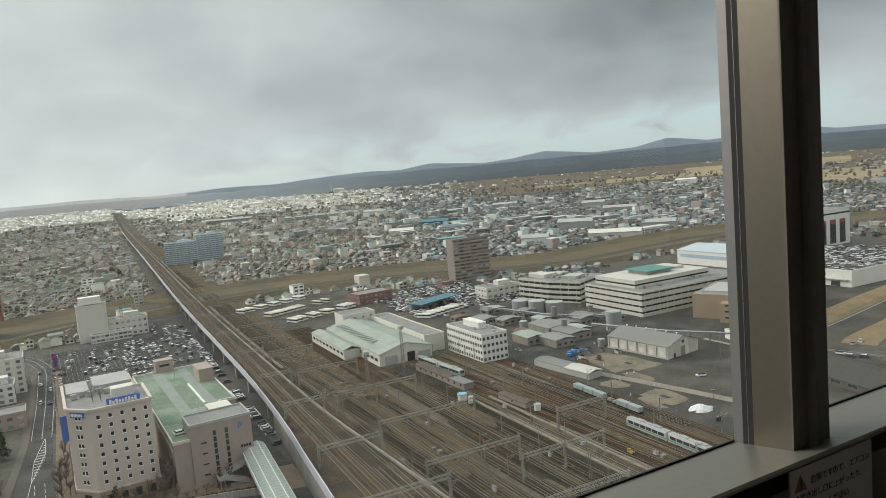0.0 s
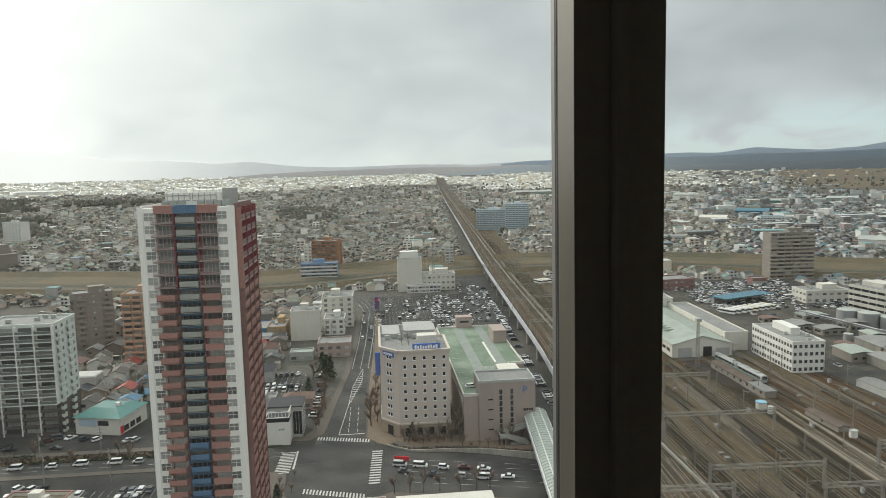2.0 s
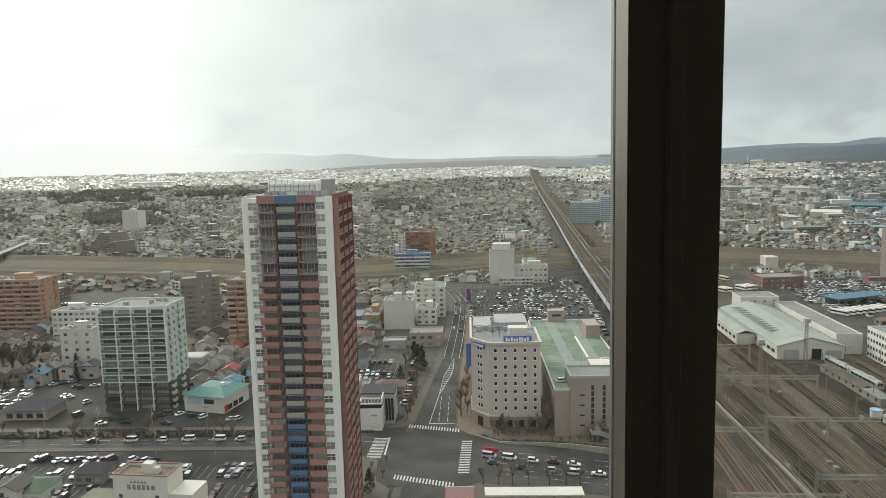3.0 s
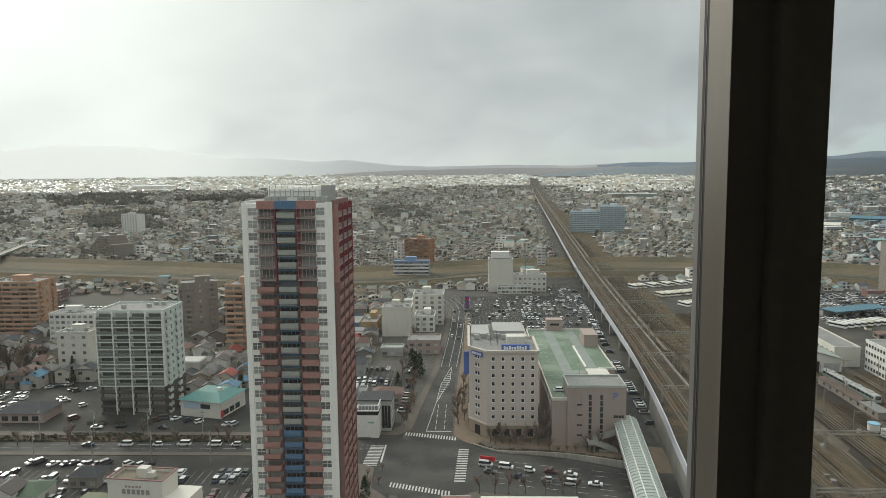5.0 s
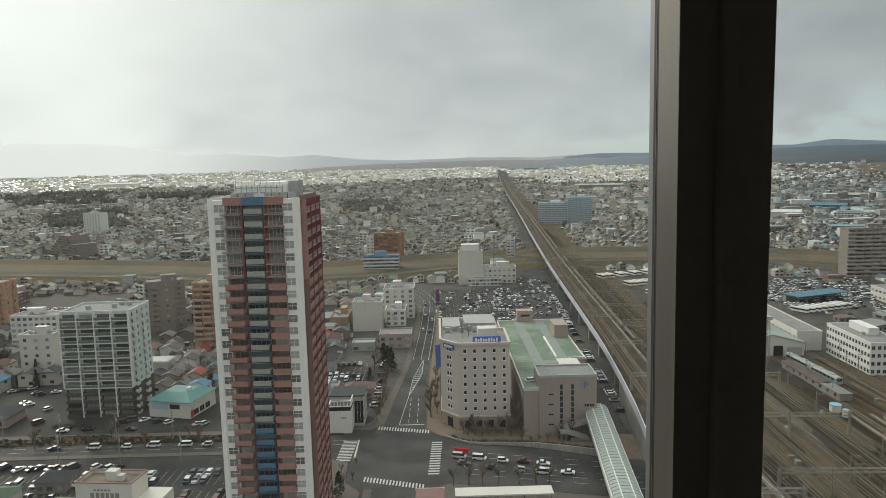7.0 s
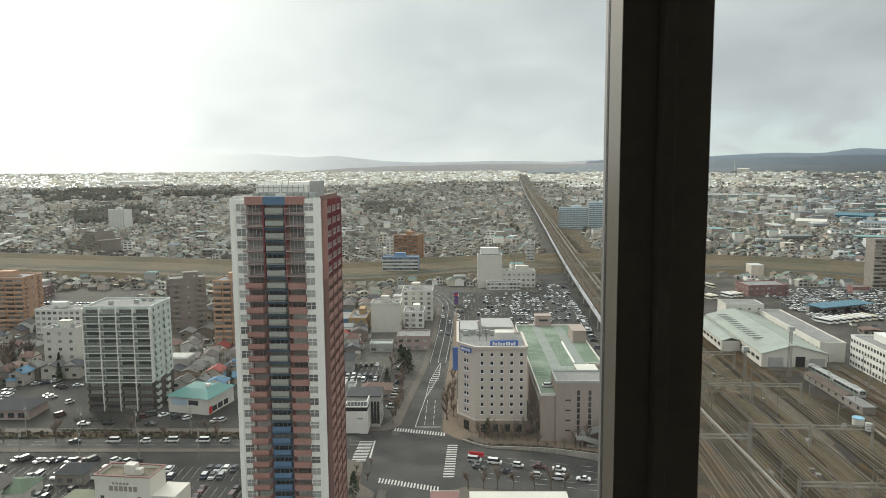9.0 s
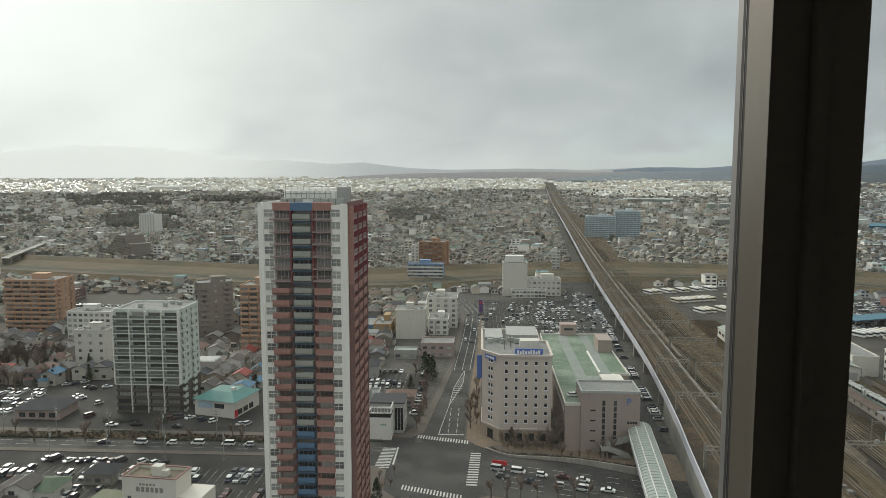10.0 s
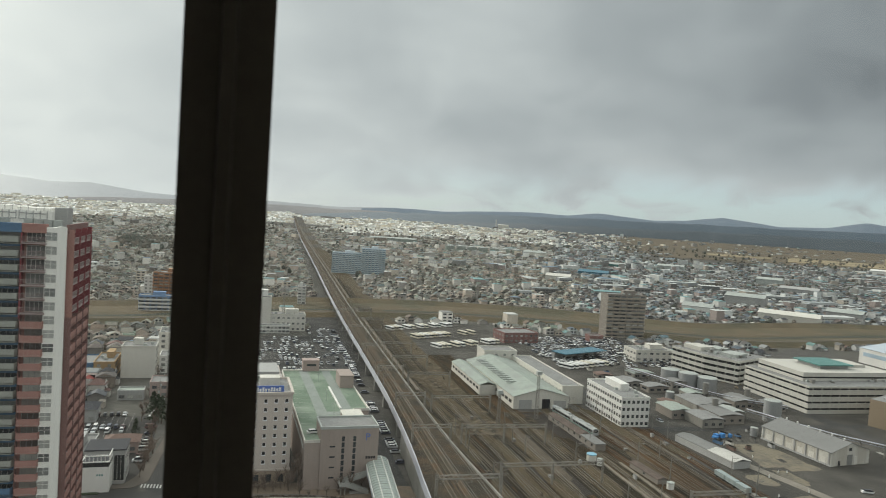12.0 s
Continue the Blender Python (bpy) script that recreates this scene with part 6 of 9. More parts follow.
for x, z in ((-0.12, 8.3), (7.72, 8.3), (2.2, 9.68), (5.4, 9.68)):
    part("edge_beam", Shape().box(x - 0.14, 0, z - 0.1, x + 0.14, 124, z + 0.22), WHITE, wk)
for x in (0.0, 7.3):
    part("side_panel", Shape().box(x, 0, 5.8, x + 0.12, 124, 7.0), PALE, wk)
    for k in range(21):
        part("post", Shape().box(-0.1, -0.1, 5.8, 0.1, 0.1, 8.3), WHITE, wk, at=(x + 0.1, 1 + k * 6.1, 0))
for k in range(6):
    part("column", Shape().box(3.0, -0.5, -0.3, 4.6, 0.5, 5.2), CONCRETE, wk, at=(0, 8 + k * 22, 0))

# shelters of the station forecourt
ob = thing("shelter", *town(-8, 184), 0, TOWN, "small shelter with a dull red roof", "shelter")
part("roof", Shape().box(0, 0, 3.7, 8, 7, 4.0), DARKRED, ob)
part("edge", Shape().box(-0.15, -0.15, 3.5, 8.15, 0, 4.1).box(-0.15, 7, 3.5, 8.15, 7.15, 4.1), WHITE, ob)
for x in (0.5, 7.3):
    for y in (0.5, 6.3):
        part("post", Shape().box(x, y, -0.2, x + 0.2, y + 0.2, 3.7), STEEL, ob)
ob = thing("shelter", *town(3, 186), 0, TOWN, "long flat shelter with a pale yellow-grey roof", "shelter")
part("roof", Shape().box(0, 0, 3.6, 27.5, 5, 3.95), CREAM, ob)
for k in range(8):
    part("post", Shape().box(0.4 + k * 3.8, 2.3, -0.2, 0.65 + k * 3.8, 2.6, 3.6), STEEL, ob)

# railway sheds, office and works on the far side of the tracks
sh = thing("railway_shed", *yard(126.3, 335.5), 0, YARD, "large railway workshop with a weathered pale green sheet roof", "workshop")
part("wall", Shape().box(0, 0, -0.3, 30, 88, 6.6).faces([(0, 0, 6.6), (30, 0, 6.6), (15, 0, 10.6), (0, 88, 6.6), (30, 88, 6.6), (15, 88, 10.6)], [(0, 1, 2), (5, 4, 3)]), CREAM, sh)
part("roof", Shape().gable(0, 0, 30, 88, 6.6, 4.0, 0.5, "y"), SHEDROOF, sh)
vent = Shape().box(-4.5, -0.5, 0, 4.5, 0.5, 0.7).data("roof_vent", GREYDECK)
for k in range(13):
    part("roof_vent", vent, None, sh, at=(7.6, 22 + k * 4.6, 8.6), turn=0)
# black panel on the wall paints the unlit inside of the gate
part("gate", Shape().box(15.6, -0.15, -0.2, 20.0, 0.05, 5.2), BLACK, sh, "open dark gate")
part("gate", Shape().box(3.0, -0.15, -0.2, 10, 0.05, 4.8), GREYWALL, sh)
part("gate", Shape().box(22.0, -0.15, -0.2, 29, 0.05, 4.4), GREYWALL, sh)
for k in range(5):
    part("window", window_mesh(4.0, 1.6, GLASS, None, 3), None, sh, at=(0, 5 + k * 6, 2.4), turn=-90)
lo = thing("railway_shed", *yard(116.8, 364), 0, YARD, "lean-to workshop with pale green roof and window strip", "workshop")
part("wall", Shape().box(0, 0, -0.3, 9.4, 60, 5.4), CREAM, lo)
part("roof", Shape().gable(0, 0, 9.4, 60, 5.4, 1.6, 0.4, "y"), SHEDROOF, lo)
for k in range(9):
    part("window", window_mesh(3.6, 1.5, GLASS, None, 2), None, lo, at=(0, 4 + k * 6.4, 2.3), turn=-90)
block("works_wing", yard, 157, 345, YARD, 12, 80, 9.2, 2, CREAM, "long cream two-storey works wing", [("left", 16, 1.3, 1.2, 1.3)], seed=23, top=False)
block("works_wing", yard, 138, 425, YARD, 22, 16, 12, 3, CREAM, "cream works block behind the shed", [("front", 4, 1.5, 1.2, 1.2)], seed=24, top=False)
block("railway_office", yard, 169.4, 303.5, YARD, 15, 38, 14, 4, WHITE, "white four-storey railway office with paired windows", [("front", 6, 1.25, 1.4, 1.05), ("left", 15, 1.25, 1.4, 1.05)], seed=25, glass=GLASS)
HUTROOF = material("faded_rust_roof", (0.105, 0.082, 0.07), 0.85, 0.4, 0.3, 2)
hut = thing("long_hut", *yard(140.4, 271), 0, YARD + 3, "long low hut with a rust-red roof beside the sidings", "hut")
part("wall", Shape().box(0, 0, -0.2, 5.0, 46, 2.8), TAUPE, hut)
part("roof", Shape().gable(0, 14, 5.0, 46, 2.8, 0.7, 0.4, "y"), HUTROOF, hut)
part("roof", Shape().box(-0.2, -0.2, 2.8, 5.2, 13.6, 3.1), SLATE, hut)
for k in range(8):
    part("window", window_mesh(1.4, 1.2, GLASS), None, hut, at=(0, 3 + k * 5.4, 1.2), turn=-90)
hut = thing("small_hut", *yard(147.6, 233), 0, YARD + 4, "small hut with a rust-red roof beside the platform", "hut")
part("wall", Shape().box(0, 0, -0.2, 4.0, 19, 2.0), TAUPE, hut)
part("roof", Shape().gable(0, 0, 4.0, 19, 2.0, 0.6, 0.3, "y"), HUTROOF, hut)
part("window", window_mesh(1.2, 0.8, GLASS), None, hut, at=(0, 9, 0.8), turn=-90)
tk = thing("water_tank", *yard(133.4, 260), 0, 0, "round tank with a light blue lid beside the tracks", "tank")
part("drum", Shape().drum(0, 0, -0.2, 2.7, 2.0, 20), CREAM, tk)
part("lid", Shape().drum(0, 0, 2.7, 3.0, 2.1, 20), material("light_blue_lid", (0.22, 0.42, 0.55), 0.5, 0.1), tk, "light blue lid")
for u, v, r in ((134.4, 254.6, 1.1), (150, 228.3, 1.35)):
    tk = thing("water_tank", *yard(u, v), 0, 0, "small pale round tank beside the platform", "tank")
    part("drum", Shape().drum(0, 0, -0.2, 2.6, r, 16), WHITE, tk)
    part("lid", Shape().drum(0, 0, 2.6, 2.8, r + 0.1, 16), GREYDECK, tk)

WORKSGREY = material("grey_painted_gate", (0.22, 0.22, 0.21), 0.7, 0.2, 0.3, 2)
PALESHEET = material("pale_sheet_roof", (0.46, 0.45, 0.42), 0.7, 0.15, 0.3, 2)
gs = thing("goods_shed", *yard(189.9, 246), 0, YARD + 6, "low grey goods shed, part of its roof pale", "shed")
part("wall", Shape().box(0, 0, -0.2, 8.6, 37, 3.0), GREYWALL, gs)
part("roof", Shape().gable(0, 0, 8.6, 15, 3.0, 0.9, 0.4, "y"), PALESHEET, gs, "pale sheet roof")
part("roof", Shape().gable(0.2, 15.6, 8.4, 36.6, 2.9, 0.8, 0.3, "y"), SLATE, gs)
DIRTYWHITE = material("dirty_white_wall", (0.56, 0.54, 0.49), 0.85, 0.3, 0.25, 1.8, streak=True, stain=(0.42, 0.39, 0.34))
wh = thing("warehouse", *yard(237.3, 245.8), 0, YARD + 7, "white-walled warehouse with a grey pitched roof, its walls streaked with dirt", "warehouse")
part("wall", Shape().box(0, 0, -0.2, 22.5, 38, 6.0).faces([(0, 0, 6.0), (22.5, 0, 6.0), (11.25, 0, 9.6), (0, 38, 6.0), (22.5, 38, 6.0), (11.25, 38, 9.6)], [(0, 1, 2), (5, 4, 3)]), DIRTYWHITE, wh)
part("roof", Shape().gable(0, 0, 22.5, 38, 6.0, 3.6, 0.4, "y"), SLATE, wh)
for k in range(7):
    part("buttress", Shape().box(-0.35, -0.3, -0.2, 0, 0.3, 5.6), GREYWALL, wh, at=(0, 1 + k * 6.0, 0))
part("plinth", Shape().box(-0.5, -0.4, -0.2, 0, 38, 0.7), GREYWALL, wh)
for k in range(6):
    part("hatch", Shape().box(-0.1, 2.6, 0.9, 0.05, 5.4, 3.4), CREAM, wh, at=(0, k * 6.0, 0))
part("gate", Shape().box(9.4, -0.12, -0.2, 12.4, 0, 4.6), WORKSGREY, wh, "grey sliding gate")
part("gate", Shape().box(13.2, -0.12, -0.2, 15.4, 0, 3.6), CREAM, wh)
# the doorway's inner shade is a black sheet, the wall stays closed
part("door", Shape().box(4.2, -0.1, -0.2, 5.3, 0, 2.2), BLACK, wh, "open dark doorway")
part("window", window_mesh(1.6, 1.3, GLASS), None, wh, at=(11, 0, 6.2))
for k in range(6):
    part("roof_vent", Shape().drum(0, 0, -0.3, 0.9, 0.35, 8).drum(0, 0, 0.9, 1.2, 0.5, 8, r2=0.1), WHITE, wh, at=(11.25, 3.5 + k * 6.2, 9.6))
big = thing("open_shed", *yard(249, 138), 0, YARD - 10, "long low shed with a wide grey roof", "shed")
part("wall", Shape().box(0, 0, -0.2, 24, 66, 3.2), DARKTILE, big)
part("roof", Shape().gable(0, 0, 24, 66, 3.2, 3.2, 0.6, "y"), material("worn_dark_roof", (0.062, 0.060, 0.054), 0.8, 0.3, 0.2, 1.5), big)
for k in range(6):
    part("window", window_mesh(4.5, 1.4, GLASS, None, 3), None, big, at=(0, 5 + k * 8, 1.2), turn=-90)
WORKS = material("weathered_works_wall", (0.24, 0.228, 0.205), 0.85, 0.3, 0.2, 1.5, streak=True)
for k in range(5):
    a, b, c = ((212, 300, 12), (226, 306, 14), (236, 312, 9), (205, 316, 12), (226, 326, 16))[k]
    fh = thing("works_hut", *yard(a, b), 0, YARD, "grey works building with a low pitched roof", "works building", "works buildings")
    part("wall", Shape().box(0, 0, -0.2, c, c * 1.3, 4.4), (WORKS, TAUPE, WORKS, TAUPE, WORKS)[k], fh)
    part("roof", Shape().gable(0, 0, c, c * 1.3, 4.4, 0.8, 0.4, "y"), (ROOFGREY, SLATE, GREYDECK, SHEDROOF, ROOFGREY)[k], fh)
    for q in range(3):
        part("window", window_mesh(1.6, 1.2, GLASS), None, fh, at=(c * (q + 0.5) / 3, 0, 1.4))
for u, v, r, h in ((248, 388, 5.6, 10), (254, 378, 5.6, 10), (262, 370, 5.8, 9), (260.5, 311, 4.4, 11), (226, 352, 2.4, 5), (232, 288, 1.8, 4)):
    tk = thing("storage_tank", *yard(u, v), 0, 0, "grey cylindrical storage tank of the works", "tank", "storage tanks")
    part("drum", Shape().drum(0, 0, -0.3, h, r, 24), material("tank_grey", (0.27, 0.275, 0.275), 0.6, 0.12, 0.2, 1.5, streak=True) if "tank_grey" not in bpy.data.materials else bpy.data.materials["tank_grey"], tk)
    part("lid", Shape().drum(0, 0, h, h + r * 0.12, r, 24, r2=r * 0.3), GREYDECK, tk)
def pipe_rack(points):
    """Pipes carried on steel trestles along a bent line."""
    pr = thing("pipe_rack", *yard(*points[0]), 0, YARD, "grey pipe bridge on trestles crossing the works", "pipe rack", "pipe racks")
    base = Vector(points[0])
    for a, b in zip(points, points[1:]):
        a, b = Vector(a) - base, Vector(b) - base
        d = (b - a).normalized()
        q = Vector((-d.y, d.x))
        for o, z, r in ((-0.9, 5.6, 0.2), (-0.3, 5.6, 0.14), (0.4, 5.6, 0.26), (0.1, 4.6, 0.16)):
            part("pipe", Shape().beam((*(a + q * o), z), (*(b + q * o), z), r), PALE if o > -0.5 else STEEL, pr)
        n = max(2, int((b - a).length / 9))
        for k in range(n):
            c = a.lerp(b, k / n)
            s = Shape()
            for o in (-1.1, 1.1):
                p = c + q * o
                s.box(p.x - 0.14, p.y - 0.14, -0.2, p.x + 0.14, p.y + 0.14, 5.4)
            s.beam((*(c - q * 1.3), 5.3), (*(c + q * 1.3), 5.3), 0.13).beam((*(c - q * 1.2), 4.3), (*(c + q * 1.2), 4.3), 0.1)
            part("trestle", s, STEEL, pr)


pipe_rack([(231, 412), (238, 384), (244.6, 356), (258, 333), (276, 318)])
pipe_rack([(247, 314), (254, 292), (263, 270), (274, 254), (284, 236), (296, 214)])
# white terraced complex
TERRACE = material("cream_grey_panel", (0.49, 0.475, 0.435), 0.8, 0.16, 0.1, 1.2, streak=True)


def terraces(u, v, w, d, storeys, label, upper, turn=0.0, sill=0.55, strip_h=2.1):
    ob = thing("office_complex", *yard(u, v), 0, YARD + turn, label, "office complex")
    for k in range(storeys):
        z = k * 3.7
        part("window_band", Shape().box(0.6, 0.6, z + sill - 0.05, w - 0.6, d - 0.6, z + sill + strip_h + 0.05), DARKGLASS, ob)
        part("storey_band", Shape().box(0, 0, z - (0.4 if k == 0 else 3.7 - sill - strip_h), w, d, z + sill), TERRACE, ob)
    z = storeys * 3.7
    part("storey_band", Shape().box(0, 0, z - 3.7 + sill + strip_h, w, d, z + 0.5), TERRACE, ob)
    part("roof", Shape().box(0.4, 0.4, z + 0.45, w - 0.4, d - 0.4, z + 0.6), ROOFGREY, ob)
    rnd = random.Random(int(u))
    for k in range(14):
        x, y = rnd.uniform(3, w - 8), (rnd.uniform(2, 12) if k % 2 else rnd.uniform(d - 9, d - 4))
        a, b, h = rnd.uniform(0.8, 3.0), rnd.uniform(0.8, 2.4), rnd.uniform(0.8, 2.2)
        part("roof_unit", Shape().box(x, y, z + 0.75, x + a, y + b, z + 0.6 + h).box(x + 0.1, y + 0.1, z + 0.6, x + a - 0.1, y + b - 0.1, z + 0.75), (GREYDECK, STEEL, GREYWALL)[k % 3], ob)
    for x0, y0, x1, y1, z0, z1, m, nm in upper:
        part(nm, Shape().box(x0, y0, z0, x1, y1, z1), m, ob)
    for k in range(int(w / 6)):
        part("mullion", Shape().box(k * 6.0 + 2.8, 0.45, 0, k * 6.0 + 3.1, 0.65, z), TERRACE, ob)
    for k in range(int(d / 6)):
        part("mullion", Shape().box(0.45, k * 6.0 + 2.8, 0, 0.65, k * 6.0 + 3.1, z), TERRACE, ob)
    return ob


terraces(293, 323, 92, 54, 4, "white terraced office complex with window bands and teal roof house",
         [(6, 12, 70, 50, 15.4, 17.0, TERRACE, "upper_wall"), (6.3, 12.3, 69.7, 49.7, 17.0, 18.0, DARKGLASS, "window_band"), (6, 12, 70, 50, 18.0, 20.4, TERRACE, "upper_wall"), (26, 22, 46, 40, 20.4, 22.4, GREYWALL, "roof_house"), (24, 20, 48, 42, 22.4, 23.1, TEALROOF, "roof_cap"), (50, 26, 62, 44, 20.4, 22.0, TERRACE, "roof_house")], 0, 2.0, 1.2)
terraces(286.2, 408.5, 34, 31, 4, "white four-storey office wing with dark window bands", [(6, 10, 18, 26, 15.4, 18.0, TERRACE, "roof_house"), (20, 8, 30, 20, 15.4, 16.9, GREYDECK, "roof_house")], 10.9, 1.0, 1.7)
terraces(296.5, 387.3, 36, 23.2, 4, "white office wing with long window bands, set at an angle", [(8, 6, 22, 18, 15.4, 17.5, GREYDECK, "roof_house")], 25.9, 1.0, 1.7)
block("works_annex", yard, 262, 455, YARD, 30, 18, 8, 2, CREAM, "low cream annex with a parapet", [("front", 6, 2.4, 1.2, 1.4), ("left", 4, 2, 1.2, 1.4)], seed=27)
block("works_annex", yard, 284, 249, YARD - 20, 14, 7, 4.2, 1, WHITE, "low white annex in front of the terraces", [("front", 5, 1.6, 1.4, 1.4)], seed=28, top=False)
br = thing("hall_building", *yard(331, 257), 0, YARD + 24, "ochre-panelled hall with a glazed corner", "hall")
part("wall", Shape().box(0, 0, -0.3, 40, 48, 14.2), OCHRE, br)
part("roof", Shape().box(0.3, 0.3, 14.2, 39.7, 47.7, 14.35), ROOFGREY, br)
part("stair_tower", Shape().box(-0.6, -0.6, -0.3, 4.2, 4.6, 15.3), OCHRE, br)
part("window", window_mesh(5.2, 9.0, GLASS, None, 2), None, br, at=(0, 7.6, 3.4), turn=-90)
for k in range(12):
    part("panel_joint", Shape().box(-0.06, -0.03, 0, 0.06, 0.05, 12.7), TAUPE, br, at=(4 + k * 3.5, 0, 0))
part("porch", Shape().box(-8, 14, -0.3, 0, 30, 11.0), OCHRE, br)
for k in range(3):
    part("window", window_mesh(10, 0.9, GLASS, None, 3), None, br, at=(-8, 22, 2.5 + k * 3.4), turn=-90)
part("canopy", Shape().box(-14, 8, 3.6, 0, 20, 4.2), GREYDECK, br)
part("window", window_mesh(8, 11, DARKGLASS, None, 4), None, br, at=(34.6, 0, 1.5))
part("roof_wall", Shape().box(6, 8, 14.3, 36, 44, 15.4), GREYWALL, br)
block("office_wing", yard, 366, 268, YARD + 20, 30, 14, 8.3, 2, WHITE, "low white office wing with dark window bands", [("front", 5, 4.6, 1.3, 1.2), ("right", 2, 3.0, 1.3, 1.2)], seed=62, glass=DARKGLASS, top=False)
tl = thing("garage_canopy", *yard(206.6, 454), 0, YARD + 23, "long vehicle shelter with a blue metal roof", "garage")
part("roof", Shape().box(-0.5, -1, 4.6, 43, 13, 5.1), BLUEROOF, tl, "blue metal roof")
part("wall", Shape().box(0, 10, -0.2, 42, 12.5, 4.6), GREYWALL, tl)
for k in range(8):
    part("post", Shape().box(k * 6.0, -0.4, -0.2, k * 6.0 + 0.4, 0, 4.6), STEEL, tl)
block("depot_office", yard, 184, 519, YARD + 8, 30, 20, 7.5, 2, DARKRED, "dark red brick depot building with a grey roof", [("front", 7, 2, 1.3, 1.2), ("left", 4, 2, 1.3, 1.2)], seed=29, top=False)
block("shop", yard, 262, 530, YARD, 12, 9, 5, 1, DARKRED, "small shop with a dark red fascia", [("front", 3, 4, 2.2, 0.8)], seed=30, top=False)

# shopping centre with roof parking, dark banded store behind
ml = thing("shopping_centre", *yard(441, 288), 0, YARD, "white shopping centre with cars parked on its roof", "shopping centre")
part("wall", Shape().box(0, 0, -0.3, 110, 100, 10.2), WHITE, ml)
part("roof", Shape().box(0.5, 0.5, 10.2, 109.5, 99.5, 10.35), ASPHALT, ml)
part("parapet", Shape().box(-0.2, -0.2, 10, 0.3, 100, 11.4).box(0.3, -0.2, 10, 110, 0.3, 11.4), WHITE, ml)
part("fascia", Shape().box(-0.35, 34, 6.8, -0.1, 44, 8.6), DARKRED, ml, "dull red shop sign")
part("fascia", Shape().box(-0.35, 18, 6.8, -0.1, 30, 8.4), material("ochre_sign", (0.42, 0.27, 0.12), 0.5, 0.05), ml, "ochre shop sign")
part("canopy", Shape().box(-2.4, 2, 4.6, 0, 98, 5.1), GREYDECK, ml)
for k in range(5):
    part("shop_window", Shape().box(-0.12, 0, 0.2, 0.05, 6.5, 3.4), CURTAIN, ml, at=(0, 8 + k * 19, 0))
bk = thing("banded_store", *yard(580, 420), 0, YARD, "large white store block with black and red window bays", "store")
part("wall", Shape().box(0, 0, -0.3, 62, 70, 33), WHITE, bk)
part("roof", Shape().box(0.3, 0.3, 33, 61.7, 69.7, 33.2), ROOFGREY, bk)
part("band", Shape().box(-0.2, -0.2, 29.0, 62.2, 70.2, 30.4), BLACK, bk, "black band")
for k in range(4):
    part("bay", Shape().box(-0.3, 0, 8, 0.05, 9, 20), BLACK, bk, at=(0, 6 + k * 16, 0))
    part("bay_head", Shape().box(-0.4, 0, 20, 0.05, 9, 24), REDPAINT, bk, at=(0, 6 + k * 16, 0))
for k in range(4):
    part("bay", Shape().box(0, -0.3, 2, 8, 0.05, 20), BLACK, bk, at=(5 + k * 14, 0, 0))
    part("bay_head", Shape().box(0, -0.4, 20, 8, 0.05, 24), REDPAINT, bk, at=(5 + k * 14, 0, 0))
DARKDECK = material("dark_green_deck", (0.085, 0.10, 0.095), 0.8, 0.25, 0.2, 1.5)
ramp = thing("parking_deck", *yard(520, 400), 0, YARD, "dark open parking decks beside the store", "parking deck")
for k in range(4):
    part("deck", Shape().box(0, 0, 3 + k * 3.6, 48, 66, 3.5 + k * 3.6).box(-0.2, 0, 3 + k * 3.6, 0, 66, 4.3 + k * 3.6), DARKDECK, ramp)
    for q in range(5):
        part("column", Shape().box(0.5, q * 15.0, k * 3.6 - 0.5, 1.1, q * 15.0 + 0.6, 3.0 + k * 3.6), GREYWALL, ramp)
wm = thing("shopping_centre", *yard(466, 395), 0, YARD, "white store with a blue-grey roof and window strip", "store")
part("wall", Shape().box(0, 0, -0.3, 50, 70, 12), WHITE, wm)
part("roof", Shape().gable(0, 0, 50, 70, 12, 3.5, 0.5, "y"), material("pale_blue_sheet", (0.42, 0.47, 0.52), 0.6, 0.12, 0.1, 1), wm)
part("window_band", Shape().box(-0.15, 4, 6, 0.05, 66, 9), BLUEGLASS, wm)

# town blocks along the street
block("hall", town, -330, 504, TOWN, 24, 20, 8, 3, DARKRED, "dark red low hall beside a car park", [("front", 9, 2.6, 1.3, 1.0), ("right", 5, 2.4, 1.3, 1.0)], seed=41, top=False)
block("office_building", town, -50, 401, TOWN, 17, 14, 16.6, 5, CREAM, "plain cream block without windows", [("right", 3, 1.2, 1.2, 1.0)], seed=31)
block("office_building", town, -34.3, 432.5, TOWN, 19, 20, 18.4, 6, CREAM, "cream town building with balconies and roof house", [("front", 4, 1.8, 1.4, 0.9), ("right", 5, 1.6, 1.4, 0.9)], seed=32)
block("office_building", town, -32, 412, TOWN, 12, 16, 9.2, 3, WHITE, "small white office with square windows", [("front", 3, 1.8, 1.4, 0.9), ("right", 4, 1.6, 1.4, 0.9)], seed=33)
block("shop", town, -62.5, 397, TOWN, 10, 24, 9, 3, material("amber_wall", (0.36, 0.25, 0.14), 0.8, 0.1), "narrow amber-yellow three-storey building", [("front", 2, 1.6, 1.2, 1.0), ("right", 6, 1.6, 1.2, 1.0)], seed=34)
block("shop", town, -71, 399, TOWN, 8, 22, 8, 2, BLUETILE, "small blue-walled two-storey shop", [("front", 2, 1.6, 1.2, 1.0)], seed=35, top=False)
block("apartment_building", town, -31.8, 361, TOWN, 17, 14, 7.0, 2, PINK, "pinkish-grey three-storey house with balconies", [("front", 4, 2.0, 1.4, 0.8), ("right", 3, 1.6, 1.4, 0.8)], seed=36, top=False)
